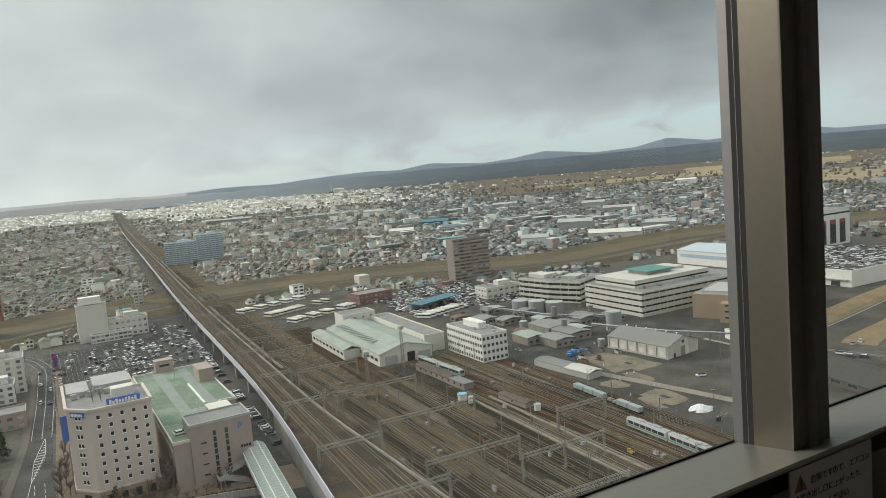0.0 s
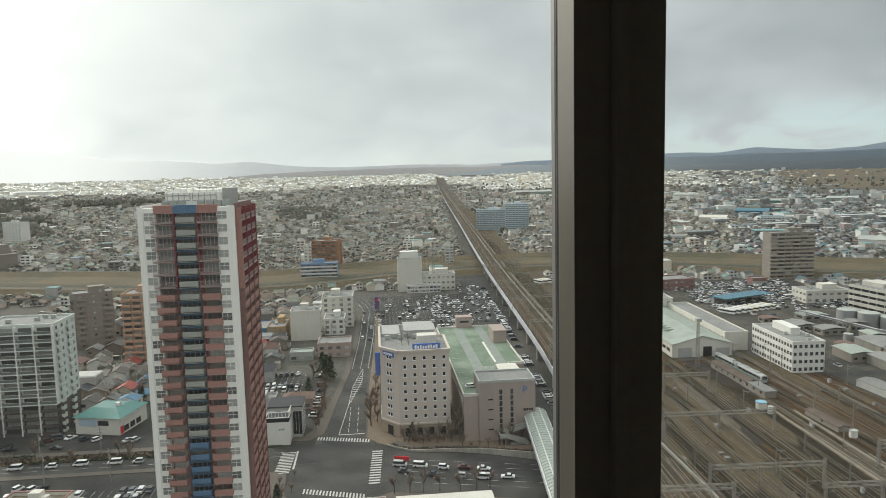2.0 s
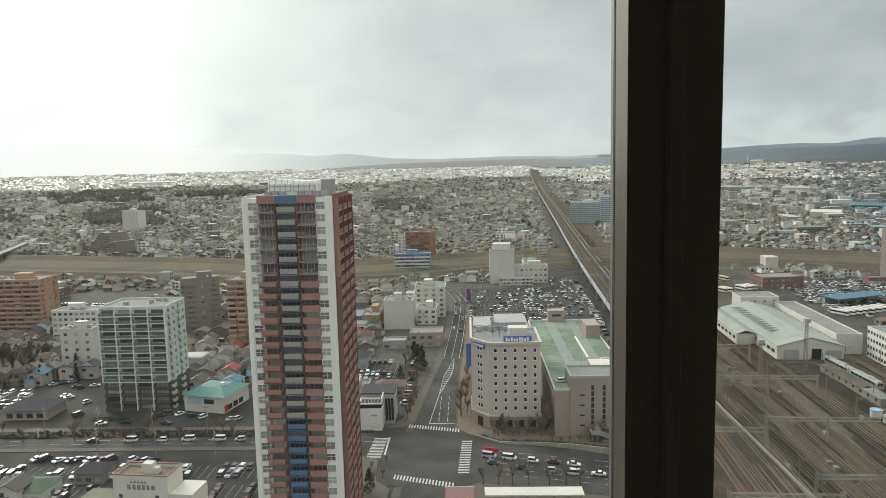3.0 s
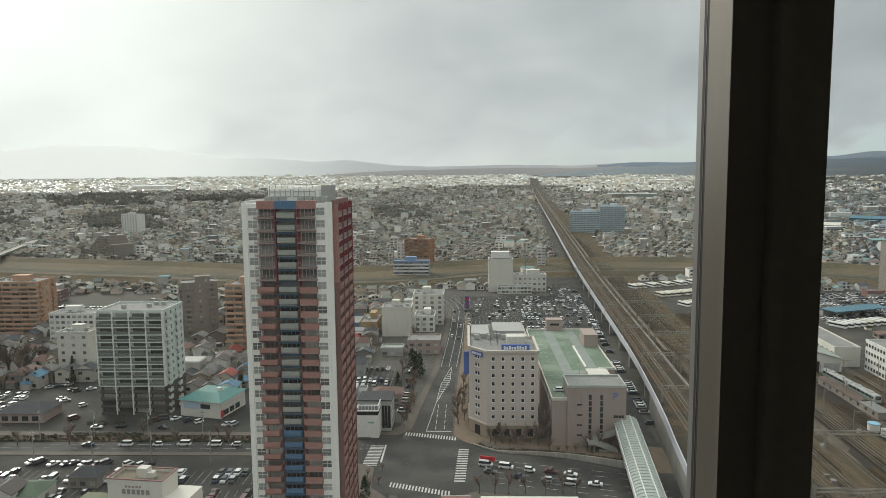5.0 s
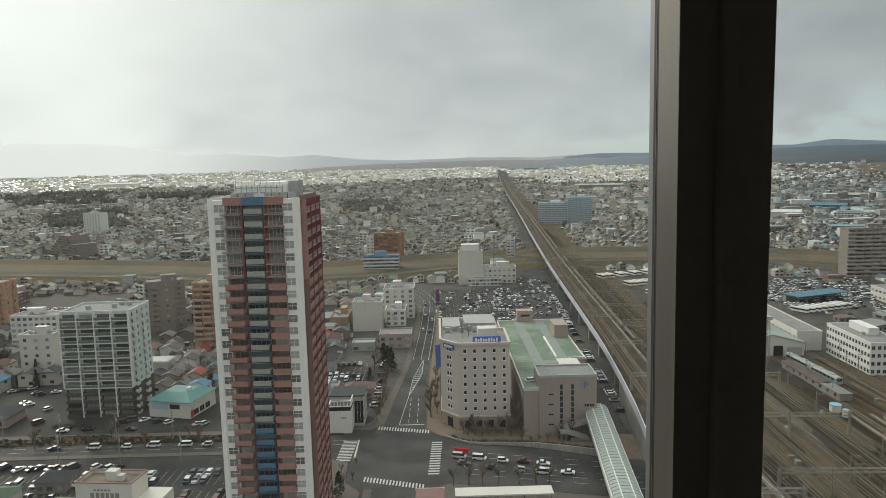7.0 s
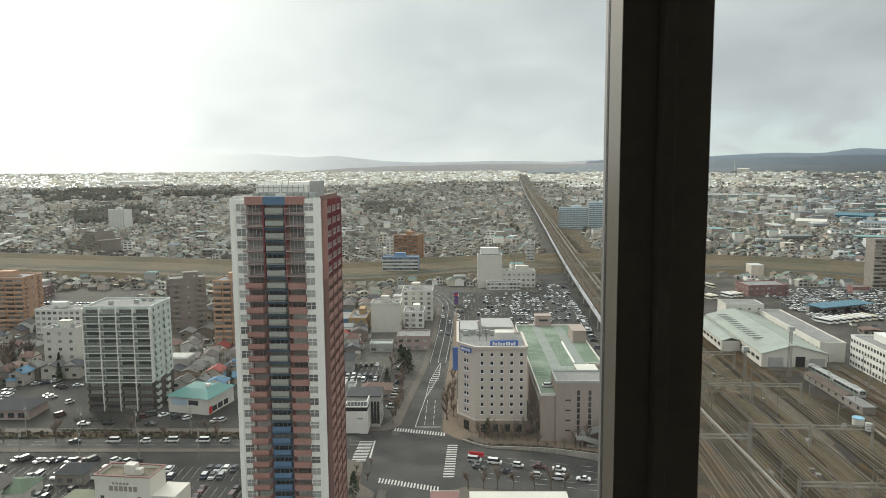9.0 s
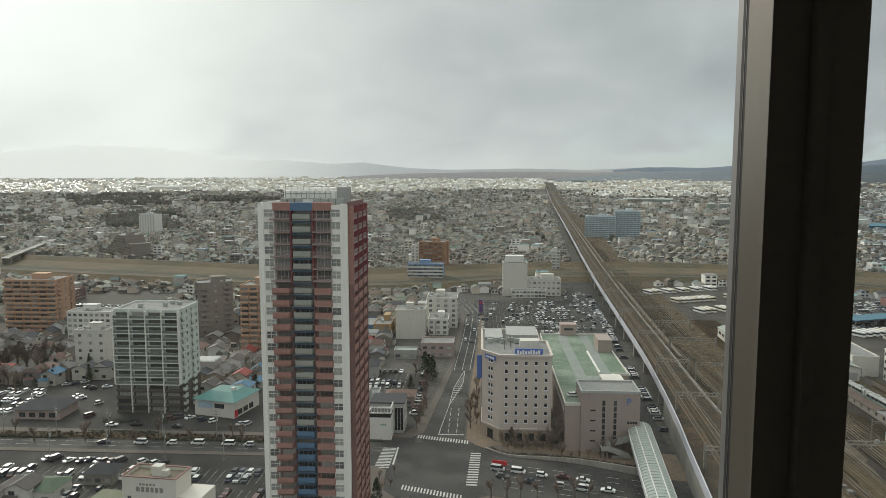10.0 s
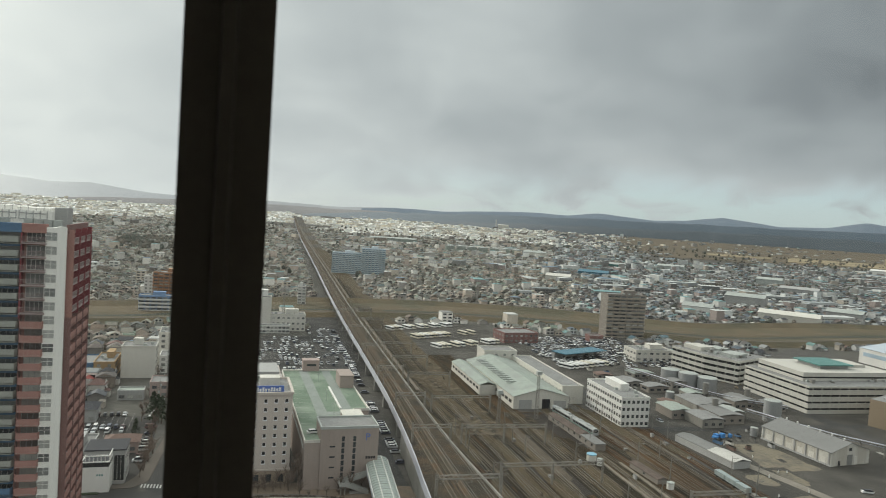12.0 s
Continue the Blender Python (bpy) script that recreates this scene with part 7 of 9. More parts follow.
cl = thing("clinic", *town(-41, 244.4), 0, TOWN, "white corner clinic with a framed roof terrace and glazed side", "clinic")
part("wall", Shape().box(0, 0, -0.4, 8.4, 7.0, 8.4), WHITE, cl)
part("window_band", Shape().box(0.15, 0.15, 8.4, 8.25, 7.0, 9.9), DARKGLASS, cl)
part("terrace", Shape().box(0, 0, 9.9, 8.4, 7.0, 10.2), WHITE, cl)
part("terrace_floor", Shape().box(0.4, 0.4, 10.2, 8.0, 6.6, 10.25), DARKSLATE, cl)
for k in range(8):
    part("terrace_post", Shape().box(k * 1.17, 0, 10.2, k * 1.17 + 0.2, 0.2, 11.9), WHITE, cl)
for k in range(1, 6):
    part("terrace_post", Shape().box(8.2, k * 1.35, 10.2, 8.4, k * 1.35 + 0.2, 11.9), WHITE, cl)
part("terrace_beam", Shape().box(0, -0.05, 11.9, 8.45, 0.25, 12.2).box(8.15, 0.25, 11.9, 8.45, 7.0, 12.2), WHITE, cl)
part("wall", Shape().box(0, 7.0, -0.4, 12.2, 18, 11.4), GREYWALL, cl)
part("roof", Shape().box(-0.3, 6.8, 11.4, 12.5, 18.3, 11.8), DARKSLATE, cl)
for k in range(4):
    part("window", window_mesh(2.4, 3.2, DARKGLASS, WHITE, 2), None, cl, at=(12.2, 8.6 + k * 2.7, 1.0), turn=90)
    part("window", window_mesh(2.4, 3.0, DARKGLASS, WHITE, 2), None, cl, at=(12.2, 8.6 + k * 2.7, 6.4), turn=90)
part("window", window_mesh(3.2, 8.6, DARKGLASS, WHITE, 2), None, cl, at=(10.4, 7.0, 1.2))
for k in range(3):
    part("sign_bar", Shape().box(4.6 + k * 0.75, -0.06, 5.5, 5.1 + k * 0.75, 0.02, 6.1), TEALROOF, cl)
part("planting", Shape().box(0.4, -1.6, -0.1, 5.6, -0.3, 0.4), EVERGREEN, cl, "small planted strip")
block("clinic", town, -53, 258, TOWN, 12, 20, 8.4, 3, GREYWALL, "grey shop behind the corner building", [("front", 3, 2.0, 1.4, 0.8)], seed=38, roof=SLATE)
block("shop", town, -45.5, 357, TOWN, 11.5, 8, 4.0, 1, GREYWALL, "kiosk with a pale green roof", [("front", 3, 2.4, 1.4, 0.9)], seed=39, roof=SHEDROOF, top=False)
sg = thing("sign_tower", *town(-2, 478), 0, TOWN, "purple sign tower by the car park", "sign")
part("panel", Shape().box(0, 0, 1.5, 2.6, 1.0, 9.5), material("purple_sign", (0.13, 0.07, 0.2), 0.5, 0.1), sg)
part("base", Shape().box(0.4, 0.2, -0.2, 2.2, 0.8, 1.5), STEEL, sg)
part("band", Shape().box(0.2, -0.08, 7.0, 2.4, 0, 8.2), SIGNRED, sg)

mastob = thing("antenna_mast", *town(45, 556), 12.7, TOWN, "slim steel lattice aerial mast on the roof", "mast")
sh = Shape()
for a, b in ((-0.8, -0.8), (0.8, -0.8), (0.8, 0.8), (-0.8, 0.8)):
    sh.beam((a, b, 0), (a * 0.3, b * 0.3, 26), 0.09)
part("legs", sh, STEEL, mastob)
sh = Shape()
for k in range(13):
    q = 0.8 * (1 - 0.7 * k / 13)
    for a, b, c, d in ((-q, -q, q, -q), (q, -q, q, q), (q, q, -q, q), (-q, q, -q, -q)):
        sh.beam((a, b, 2 * k), (c, d, 2 * k + 2), 0.05)
part("bracing", sh, STEEL, mastob)
for u, v, hh in ((132, 318, 22), (108, 305, 16)):
    lt = thing("signal_mast", *yard(u, v), 0, YARD, "steel lattice mast with a square platform in the yard", "mast")
    sh = Shape()
    for a, b in ((-0.7, -0.7), (0.7, -0.7), (0.7, 0.7), (-0.7, 0.7)):
        sh.beam((a, b, 0), (a * 0.6, b * 0.6, hh), 0.08)
    for k in range(int(hh / 1.6)):
        q = 0.7 * (1 - 0.4 * k * 1.6 / hh)
        sh.beam((-q, -q, 1.6 * k), (q, -q, 1.6 * k + 1.6), 0.05).beam((q, q, 1.6 * k), (-q, q, 1.6 * k + 1.6), 0.05).beam((-q, q, 1.6 * k), (-q, -q, 1.6 * k + 1.6), 0.05)
    part("lattice", sh, STEEL, lt)
    part("platform", Shape().box(-1.3, -1.3, hh, 1.3, 1.3, hh + 0.2).box(-1.2, -1.2, hh + 0.2, 1.2, 1.2, hh + 1.6), GREYDECK, lt)

for k, (u, v, w, d, h, m, rf, txt) in enumerate(((-40, 282, 12, 9, 4.2, PINK, RUSTROOF, "low shop with a dull red roof"), (-60, 322, 11, 12, 5.6, GREYWALL, DARKSLATE, "grey shop with a slate roof"), (-76, 340, 12, 9, 6.4, CREAM, SHEDROOF, "cream shop with a pale green roof"), (-90, 344, 14, 12, 6.8, WHITE, ROOFGREY, "white two-storey shop with a flat roof"), (-78, 288, 11, 9, 4.6, TAUPE, DARKSLATE, "brown shop with a slate roof"), (-92, 300, 10, 10, 6.2, CREAM, TEALROOF, "cream house with a teal roof"), (-84, 372, 15, 10, 9.2, GREYWALL, ROOFGREY, "grey three-storey office"), (-38, 462, 12, 16, 9.0, WHITE, ROOFGREY, "white shop-house by the road"), (-138, 190, 13, 10, 3.8, CREAM, material("dark_green_roof", (0.075, 0.11, 0.075), 0.7, 0.2, 0.3, 2), "small building with a dark green roof"), (-123, 203, 9, 8, 3.6, TAUPE, DARKSLATE, "small building with a slate roof"))):
    ob = thing("shop", *town(u, v), 0, TOWN, txt + " among car parks", "shop")
    part("wall", Shape().box(0, 0, -0.3, w, d, h), m, ob)
    if rf is ROOFGREY:
        flat_roof(ob, w, d, h, rf, m, 0.5)
        clutter(ob, w, d, h, random.Random(k), m, False)
    else:
        part("roof", Shape().faces([(-0.6, -0.6, h), (w + 0.6, -0.6, h), (w + 0.6, d + 0.6, h), (-0.6, d + 0.6, h), (w * 0.3, d / 2, h + 1.9), (w * 0.7, d / 2, h + 1.9)], [(3, 2, 1, 0), (0, 1, 5, 4), (1, 2, 5), (2, 3, 4, 5), (3, 0, 4)]), rf, ob)
    for f in range(max(1, int(h / 3))):
        for c in range(3):
            part("window", window_mesh(1.7, 1.3, CURTAIN), None, ob, at=(w * (c + 0.5) / 3, -0.02, 0.9 + f * 2.9))
        part("window", window_mesh(1.7, 1.3, CURTAIN), None, ob, at=(w + 0.02, d / 2, 0.9 + f * 2.9), turn=90)
# red banner stand by the crossing
ob = thing("advert_stand", *town(3.4, 222.6), 0, TOWN - 15, "red roadside advert stand", "sign")
part("board", Shape().box(0, 0, 1.2, 5.0, 0.4, 2.6), SIGNRED, ob)
part("post", Shape().box(0.6, 0.15, -0.1, 0.8, 0.35, 1.2), STEEL, ob)
part("post", Shape().box(4.4, 0.15, -0.1, 4.6, 0.35, 1.2), STEEL, ob)

# river bridge and the elevated road beyond
bd = thing("road_bridge", -430, 452, 0, 112, "teal girder road bridge over the river", "bridge")
part("deck", Shape().box(-50, -5, 4.2, 50, 5, 5.0), CONCRETE, bd)
for y in (-5.2, 5.0):
    part("girder", Shape().box(-50, y, 3.0, 50, y + 0.25, 5.9), TEALROOF, bd, "teal painted girder")
for x in (-30, 0, 30):
    part("pier", Shape().box(x - 1, -4, -1, x + 1, 4, 4.2), CONCRETE, bd)
bd = thing("road_bridge", -880, 440, 0, 140, "long concrete road bridge across the river", "bridge")
part("deck", Shape().box(-115, -5, 6.0, 115, 5, 7.0), CONCRETE, bd)
part("parapet", Shape().box(-115, -5.2, 7.0, 115, -4.95, 7.9).box(-115, 4.95, 7.0, 115, 5.2, 7.9), STEEL, bd)
for x in range(-105, 106, 35):
    part("pier", Shape().box(x - 1, -4, -1, x + 1, 4, 6.2), CONCRETE, bd)
# yard fence beside the bypass
fn = thing("yard_fence", *yard(294, 218), 0, YARD, "low pale post-and-rail fence at the yard's edge", "fence")
ends = ((0, 0), (3.0, -11.2), (9.0, -34.8), (15, -60))
for (xa, ya), (xb, yb) in zip(ends, ends[1:]):
    for z in (0.6, 1.2):
        part("rail", Shape().beam((xa, ya, z), (xb, yb, z), 0.1), CONCRETE, fn)
    n = max(2, int(math.hypot(xb - xa, yb - ya) / 3))
    for k in range(n):
        q = k / n
        part("post", Shape().box(-0.1, -0.1, -0.1, 0.1, 0.1, 1.4), CONCRETE, fn, at=(xa + (xb - xa) * q, ya + (yb - ya) * q, 0))
# relay huts, switch boxes and trolleys in the yard
yr = random.Random(15)
for k in range(26):
    hb = thing("relay_box", *yard(yr.choice((85.5, 99, 108.5, 127, 141.5, 154.5, 165.6, 177.5)), yr.uniform(120, 320)), 0.1, YARD, "small grey relay cabinet beside the tracks", "cabinet", "relay cabinets")
    a, b, h = yr.uniform(0.3, 0.8), yr.uniform(0.4, 1.0), yr.uniform(0.9, 1.8)
    part("body", Shape().box(-a, -b, 0, a, b, h), (GREYDECK, TAUPE, GREYWALL)[k % 3], hb)
    part("lid", Shape().box(-a - 0.1, -b - 0.1, h, a + 0.1, b + 0.1, h + 0.1), SLATE, hb)

# ---- vehicles ----


def car_template(name, label, kind):
    ob = thing(name, 0, 0, 0, 0, label, "car", "parked cars")
    L, W, H = {"sedan": (4.3, 1.7, 1.45), "kei": (3.4, 1.48, 1.65), "van": (4.6, 1.7, 1.9)}[kind]
    b = Shape()
    x = L / 2
    prof = {"sedan": [(-x, 0.35), (x, 0.35), (x, 0.72), (x * 0.5, 0.92), (-x * 0.72, 0.95), (-x, 0.85)],
            "kei": [(-x, 0.3), (x, 0.3), (x, 0.8), (x * 0.62, 0.98), (-x, 1.0)],
            "van": [(-x, 0.3), (x, 0.3), (x, 0.85), (x * 0.8, 1.05), (-x, 1.05)]}[kind]
    n = len(prof)
    vs = [(a, -W / 2, z) for a, z in prof] + [(a, W / 2, z) for a, z in prof]
    b.faces(vs, [tuple(range(n)), tuple(reversed(range(n, 2 * n)))] + [((i + 1) % n, i, n + i, n + (i + 1) % n) for i in range(n)])
    roof = {"sedan": (-x * 0.62, -x * 0.38, x * 0.08, x * 0.46), "kei": (-x * 0.97, -x * 0.88, x * 0.3, x * 0.6), "van": (-x * 0.97, -x * 0.9, x * 0.45, x * 0.78)}[kind]
    z0 = prof[-2][1] - 0.05
    b.box(roof[1] - 0.06, -W * 0.43, H - 0.05, roof[2] + 0.06, W * 0.43, H)
    part("body", b, CARPAINT, ob)
    c = Shape()
    vs = [(a, s * W * k, z) for s in (-1, 1) for a, z, k in ((roof[0], z0, 0.48), (roof[3], z0, 0.48), (roof[2], H - 0.04, 0.42), (roof[1], H - 0.04, 0.42))]
    c.faces(vs, [(0, 1, 2, 3), (7, 6, 5, 4), (1, 0, 4, 5), (2, 1, 5, 6), (3, 2, 6, 7), (0, 3, 7, 4)])
    part("windows", c, GLASS, ob)
    wheel = Shape()
    k = 10
    ring = [(0.31 * math.cos(2 * math.pi * i / k), 0.31 * math.sin(2 * math.pi * i / k)) for i in range(k)]
    wheel.faces([(a, -0.1, z) for a, z in ring] + [(a, 0.1, z) for a, z in ring], [tuple(range(k)), tuple(reversed(range(k, 2 * k)))] + [((i + 1) % k, i, k + i, k + (i + 1) % k) for i in range(k)])
    me = wheel.data("wheel", TYRE)
    for a in (-x * 0.62, x * 0.62):
        for s in (-W / 2 + 0.08, W / 2 - 0.08):
            part("wheel", me, None, ob, at=(a, s, 0.31))
    return ob


CARS = [car_template("car", "small saloon car with dark windows", "sedan"), car_template("car", "boxy light car with dark windows", "kei"), car_template("car", "tall van with dark windows", "van")]
first = {}
car_rng = random.Random(12)
car_count = 0
far_cars = Shape()


def put_car(x, y, angle, z=0.03, kind=None):
    global car_count
    kind = kind if kind is not None else car_rng.choices((0, 1, 2), (5, 4, 3))[0]
    if car_count >= 190:
        c, s = math.cos(radians(angle)), math.sin(radians(angle))
        for bx in ((-2.1, -0.85, 0.25, 2.1, 0.85, 0.9), (-1.7, -0.78, 0.9, 1.2, 0.78, 1.32), (-1.4, -0.74, 1.32, 0.8, 0.74, 1.46)):
            x0, y0, z0, x1, y1, z1 = bx
            n = len(far_cars.v)
            far_cars.box(x0, y0, z0, x1, y1, z1, 1 if 0.5 < z0 < 1 else 0)
            for i in range(n, len(far_cars.v)):
                a, b, h = far_cars.v[i]
                far_cars.v[i] = (x + a * c - b * s, y + a * s + b * c, z + h)
        return
    car_count += 1
    if kind not in first:
        first[kind] = True
        CARS[kind].matrix_world = pose(x, y, z, 0, 0, angle)
        return
    copy_thing(CARS[kind], pose(x, y, z, 0, 0, angle))


def lot(frame_of, angle, u0, v0, u1, v1, fill, rows="v", pitch=2.6, gap=11.0, z=0.03):
    """Rows of parked cars in pairs."""
    v = v0
    while v < v1:
        for dv in (0, 5.2):
            u = u0
            while u < u1:
                if car_rng.random() < fill:
                    a, b = (u, v + dv) if rows == "v" else (u0 + (v + dv - v0), v0 + (u - u0))
                    put_car(*frame_of(a, b), angle + (90 if rows == "v" else 0) + car_rng.choice((0, 180)) + car_rng.uniform(-3, 3), z)
                u += pitch
        v += gap + 5.2


# traffic waiting on the avenue and parked cars near the crossing
for u, v, k, back in ((5.2, 220.4, 2, -15), (11.7, 218.7, 2, -15), (19.1, 216.2, 1, -15), (25.7, 215.4, 0, -15), (31.6, 213.4, 0, -15), (15, 211.7, 0, 165), (23.6, 209, 1, 165), (30.4, 207.1, 2, 165), (38.1, 206.4, 0, 165), (6.5, 215.2, 0, -15), (-74, 236, 0, 180), (-82, 236.4, 1, 180), (-121.5, 236.6, 2, 180), (-110, 236.4, 1, 180), (-135, 236.4, 0, 180), (-89.7, 236.8, 2, 180), (-100.8, 237, 2, 180)):
    put_car(*town(u, v), TOWN + back, 0.08, k)
for u, v in ((-9.2, 470), (-4.6, 424), (-9.4, 398), (-5.6, 395), (-9.0, 440)):
    put_car(*town(u, v), TOWN + 90, 0.08)
lot(town, TOWN, -58, 308, -37, 312, 0.9, gap=6)
for k in range(8):
    put_car(*town(-57 + 2.6 * k, 330 + 0.3 * k), TOWN + 90, 0.03)
for v in range(272, 404, 4):
    if car_rng.random() < 0.5:
        put_car(*town(-26.5 + car_rng.uniform(-0.6, 0.6), v), TOWN + car_rng.choice((0, 180)) + car_rng.uniform(-4, 4))
for u, v, a in ((-188.5, 303, 40), (-185.4, 304.6, 40), (-182, 307, 40), (-176.4, 300, 50), (-173.4, 298, 40), (-168.2, 300.5, 20), (-173.8, 287, 40), (-171, 284.6, 40), (-159.8, 278.3, 60), (-155.2, 263, 60), (-121.5, 261, 15), (-119, 263.4, 15), (-115.5, 253.3, -10), (-114.4, 263, 55), (-108.8, 260.6, 55), (-103.9, 259.4, 55), (-92.1, 257, 60), (-89.6, 257.2, 60), (-141, 253.6, 5), (-132, 254.4, 5)):
    put_car(*town(u, v), TOWN + a, 0.03)
for u, v in ((-145.8, 221.3), (-143.3, 221.3), (-137.7, 220.0), (-133.4, 220.0), (-131.4, 220.9), (-127.3, 220.1), (-125.4, 220.1), (-123.0, 220.1), (-120.5, 220.6), (-112.7, 220.2), (-108.0, 219.3), (-105.5, 219.3)):
    put_car(*town(u, v), TOWN + 62, 0.03)
lot(town, TOWN, -178, 180, -50, 214, 0.46, gap=9)
lot(town, TOWN, -235, 248, -190, 300, 0.62, gap=8)
lot(town, TOWN, -298, 440, -244, 492, 0.65, gap=7)
lot(town, TOWN, -2, 372, 20, 520, 0.16, gap=9)
lot(town, TOWN, 20.8, 372, 62, 520, 0.36, gap=9)
lot(town, TOWN, 64, 430, 82, 560, 0.4, gap=7)
put_car(*town(32.4, 247), TOWN + 8, 16.7, 0)
for v in range(248, 400, 7):
    if car_rng.random() < 0.6:
        put_car(*yard(44.5, v), YARD + 90, 0.08)
for v in range(262, 560, 3):
    if car_rng.random() < 0.45:
        put_car(*yard(54.5, v), YARD + car_rng.uniform(-5, 5), 0.08)
lot(town, TOWN, -330, 330, -250, 400, 0.3, gap=9)
lot(yard, YARD, 196, 440, 290, 545, 0.55, gap=9)
lot(yard, YARD, 445, 292, 546, 383, 0.42, gap=8, z=10.36)
put_car(*yard(228.6, 218), YARD + 160, 0.05, 2)
for u, v in ((315.2, 205.8), (321.9, 206.6)):
    put_car(*yard(u, v), YARD + 20, 0.05, 1)
for u, v in ((297, 199.9), (295.6, 194.5), (298.6, 190)):
    put_car(*yard(u, v), YARD - 70, 0.05, 0)
put_car(*yard(226, 188), YARD + 85, 0.05, 2)
lot(yard, YARD, 560, 350, 620, 396, 0.5, gap=8)
lot(yard, YARD, 188, 312, 202, 345, 0.3)
lot(yard, YARD, 300, 700, 400, 790, 0.3, gap=9)
solid("parked_cars", far_cars, [CARPAINT_ALL, GLASS], "rows of far parked cars in many colours", "cars", "stuff")


def bus_template():
    ob = thing("bus", 0, 0, 0, 0, "parked bus with a cream body and dark window band", "bus", "depot buses")
    s = Shape().box(-5.2, -1.22, 0.35, 5.2, 1.22, 1.5)
    s.box(-5.2, -1.22, 2.45, 5.2, 1.22, 3.0)
    s.box(-5.1, -1.1, 3.0, 5.1, 1.1, 3.12)
    part("body", s, BUSPAINT, ob)
    part("window_band", Shape().box(-5.17, -1.19, 1.5, 5.17, 1.19, 2.45), GLASS, ob)
    for x in (-3.2, 3.2):
        for y in (-1.05, 1.05):
            part("wheel", Shape().box(x - 0.4, y - 0.14, 0, x + 0.4, y + 0.14, 0.8), TYRE, ob)
    return ob


bus = bus_template()
bus_rng = random.Random(5)
placed = False
spots = [(u0 + 4.4 * k * 0.91, v0 + 4.4 * k * 0.42, -65) for u0, v0, n in ((102, 570, 15), (112, 532, 15), (124, 496, 14)) for k in range(n)] + [(198 + 4.6 * k, 432 + 1.8 * k, -58) for k in range(8)] + [(262, 474, 10), (262, 486, 12)]
for u, v, a in spots:
    if bus_rng.random() < 0.2:
        continue
    m = pose(*yard(u, v), 0.05, 0, 0, YARD + a + bus_rng.uniform(-2, 2))
    if not placed:
        bus.matrix_world, placed = m, True
    else:
        copy_thing(bus, m)


def train(u, v, label, turn=0.0):
    ob = thing("train", *yard(u, v), 0.42, YARD + 90 + turn, label, "train", "parked trains")
    for k in range(2):
        x = k * 20.2
        s = Shape()
        sec = [(-1.4, 0.5), (1.4, 0.5), (1.45, 1.8), (1.4, 3.0), (0.9, 3.55), (-0.9, 3.55), (-1.4, 3.0), (-1.45, 1.8)]
        n = len(sec)
        s.faces([(x + a, y, z) for a in (0, 19.6) for y, z in sec], [tuple(reversed(range(n))), tuple(range(n, 2 * n))] + [(i, (i + 1) % n, n + (i + 1) % n, n + i) for i in range(n)])
        car = part("carriage", s, TRAINWHITE, ob)
        part("roof_unit", Shape().box(x + 4, -0.8, 3.55, x + 8, 0.8, 3.9).box(x + 12, -0.8, 3.55, x + 15, 0.8, 3.85), TRAINROOF, car)
        part("stripe", Shape().box(x + 0.1, -1.475, 1.1, x + 19.5, 1.475, 1.36), TRAINGREEN, car, "green stripe")
        for q in range(6):
            part("window", Shape().box(x + 1.2 + q * 2.95, -1.48, 1.7, x + 3.75 + q * 2.95, 1.48, 2.75), GLASS, car)
        for q in (3, 15):
            part("bogie", Shape().box(x + q - 1.2, -1.0, 0.0, x + q + 1.2, 1.0, 0.6), TYRE, car)
    part("front_window", Shape().box(-0.06, -1.1, 1.8, 0.05, 1.1, 2.9), BLACK, ob)
    part("front_window", Shape().box(39.75, -1.1, 1.8, 39.86, 1.1, 2.9), BLACK, ob)
    return ob


train(149.4, 289, "two-car white and green diesel train by the workshop", 5)
train(165.4, 152.6, "two-car white and green diesel train on a siding")
WAGON = material("grey_green_container", (0.28, 0.33, 0.33), 0.6, 0.2, 0.5, 3, streak=True)
for k in range(6):
    v = 198.2 + k * 6.7 + (1.0 if k > 2 else 0)
    wg = thing("goods_wagon", *yard(175.2 + 4 * ((v - 89) / 208) ** 2, v), 0.45, YARD - 1.2, "flat goods wagon with pale green-grey containers", "wagon", "goods wagons")
    part("frame", Shape().box(-1.2, 0, 0.5, 1.2, 6.4, 0.9), TYRE, wg)
    if k == 2:
        part("load", Shape().box(-1.0, 0.4, 0.9, 0.9, 2.4, 1.5).box(-0.7, 3.0, 0.9, 1.0, 5.6, 1.7), STEEL, wg, "strapped steel load")
    else:
        for q in range(2):
            box = part("container", Shape().box(-1.2, 0.1 + 3.15 * q, 0.9, 1.2, 3.1 + 3.15 * q, 2.7), WAGON, wg)
            for r in range(4):
                part("rib", Shape().box(-1.26, 0.3 + 3.15 * q + r * 0.8, 0.95, -1.2, 0.45 + 3.15 * q + r * 0.8, 2.6), GREYDECK, box)
    for y in (1.2, 5.2):
        part("wheelset", Shape().box(-0.8, y - 0.4, -0.1, 0.8, y + 0.4, 0.5), TYRE, wg)
hp = Shape()
hp_r = random.Random(3)
vs = [(0.6, 0.2, 2.2)]
for ring, (r, z) in enumerate(((1.2, 1.9), (2.5, 1.0), (3.4, -0.1))):
    vs += [(r * 1.5 * math.cos(i * math.pi / 7) * hp_r.uniform(0.6, 1.3), r * math.sin(i * math.pi / 7) * hp_r.uniform(0.6, 1.3), z * hp_r.uniform(0.5, 1.2)) for i in range(14)]
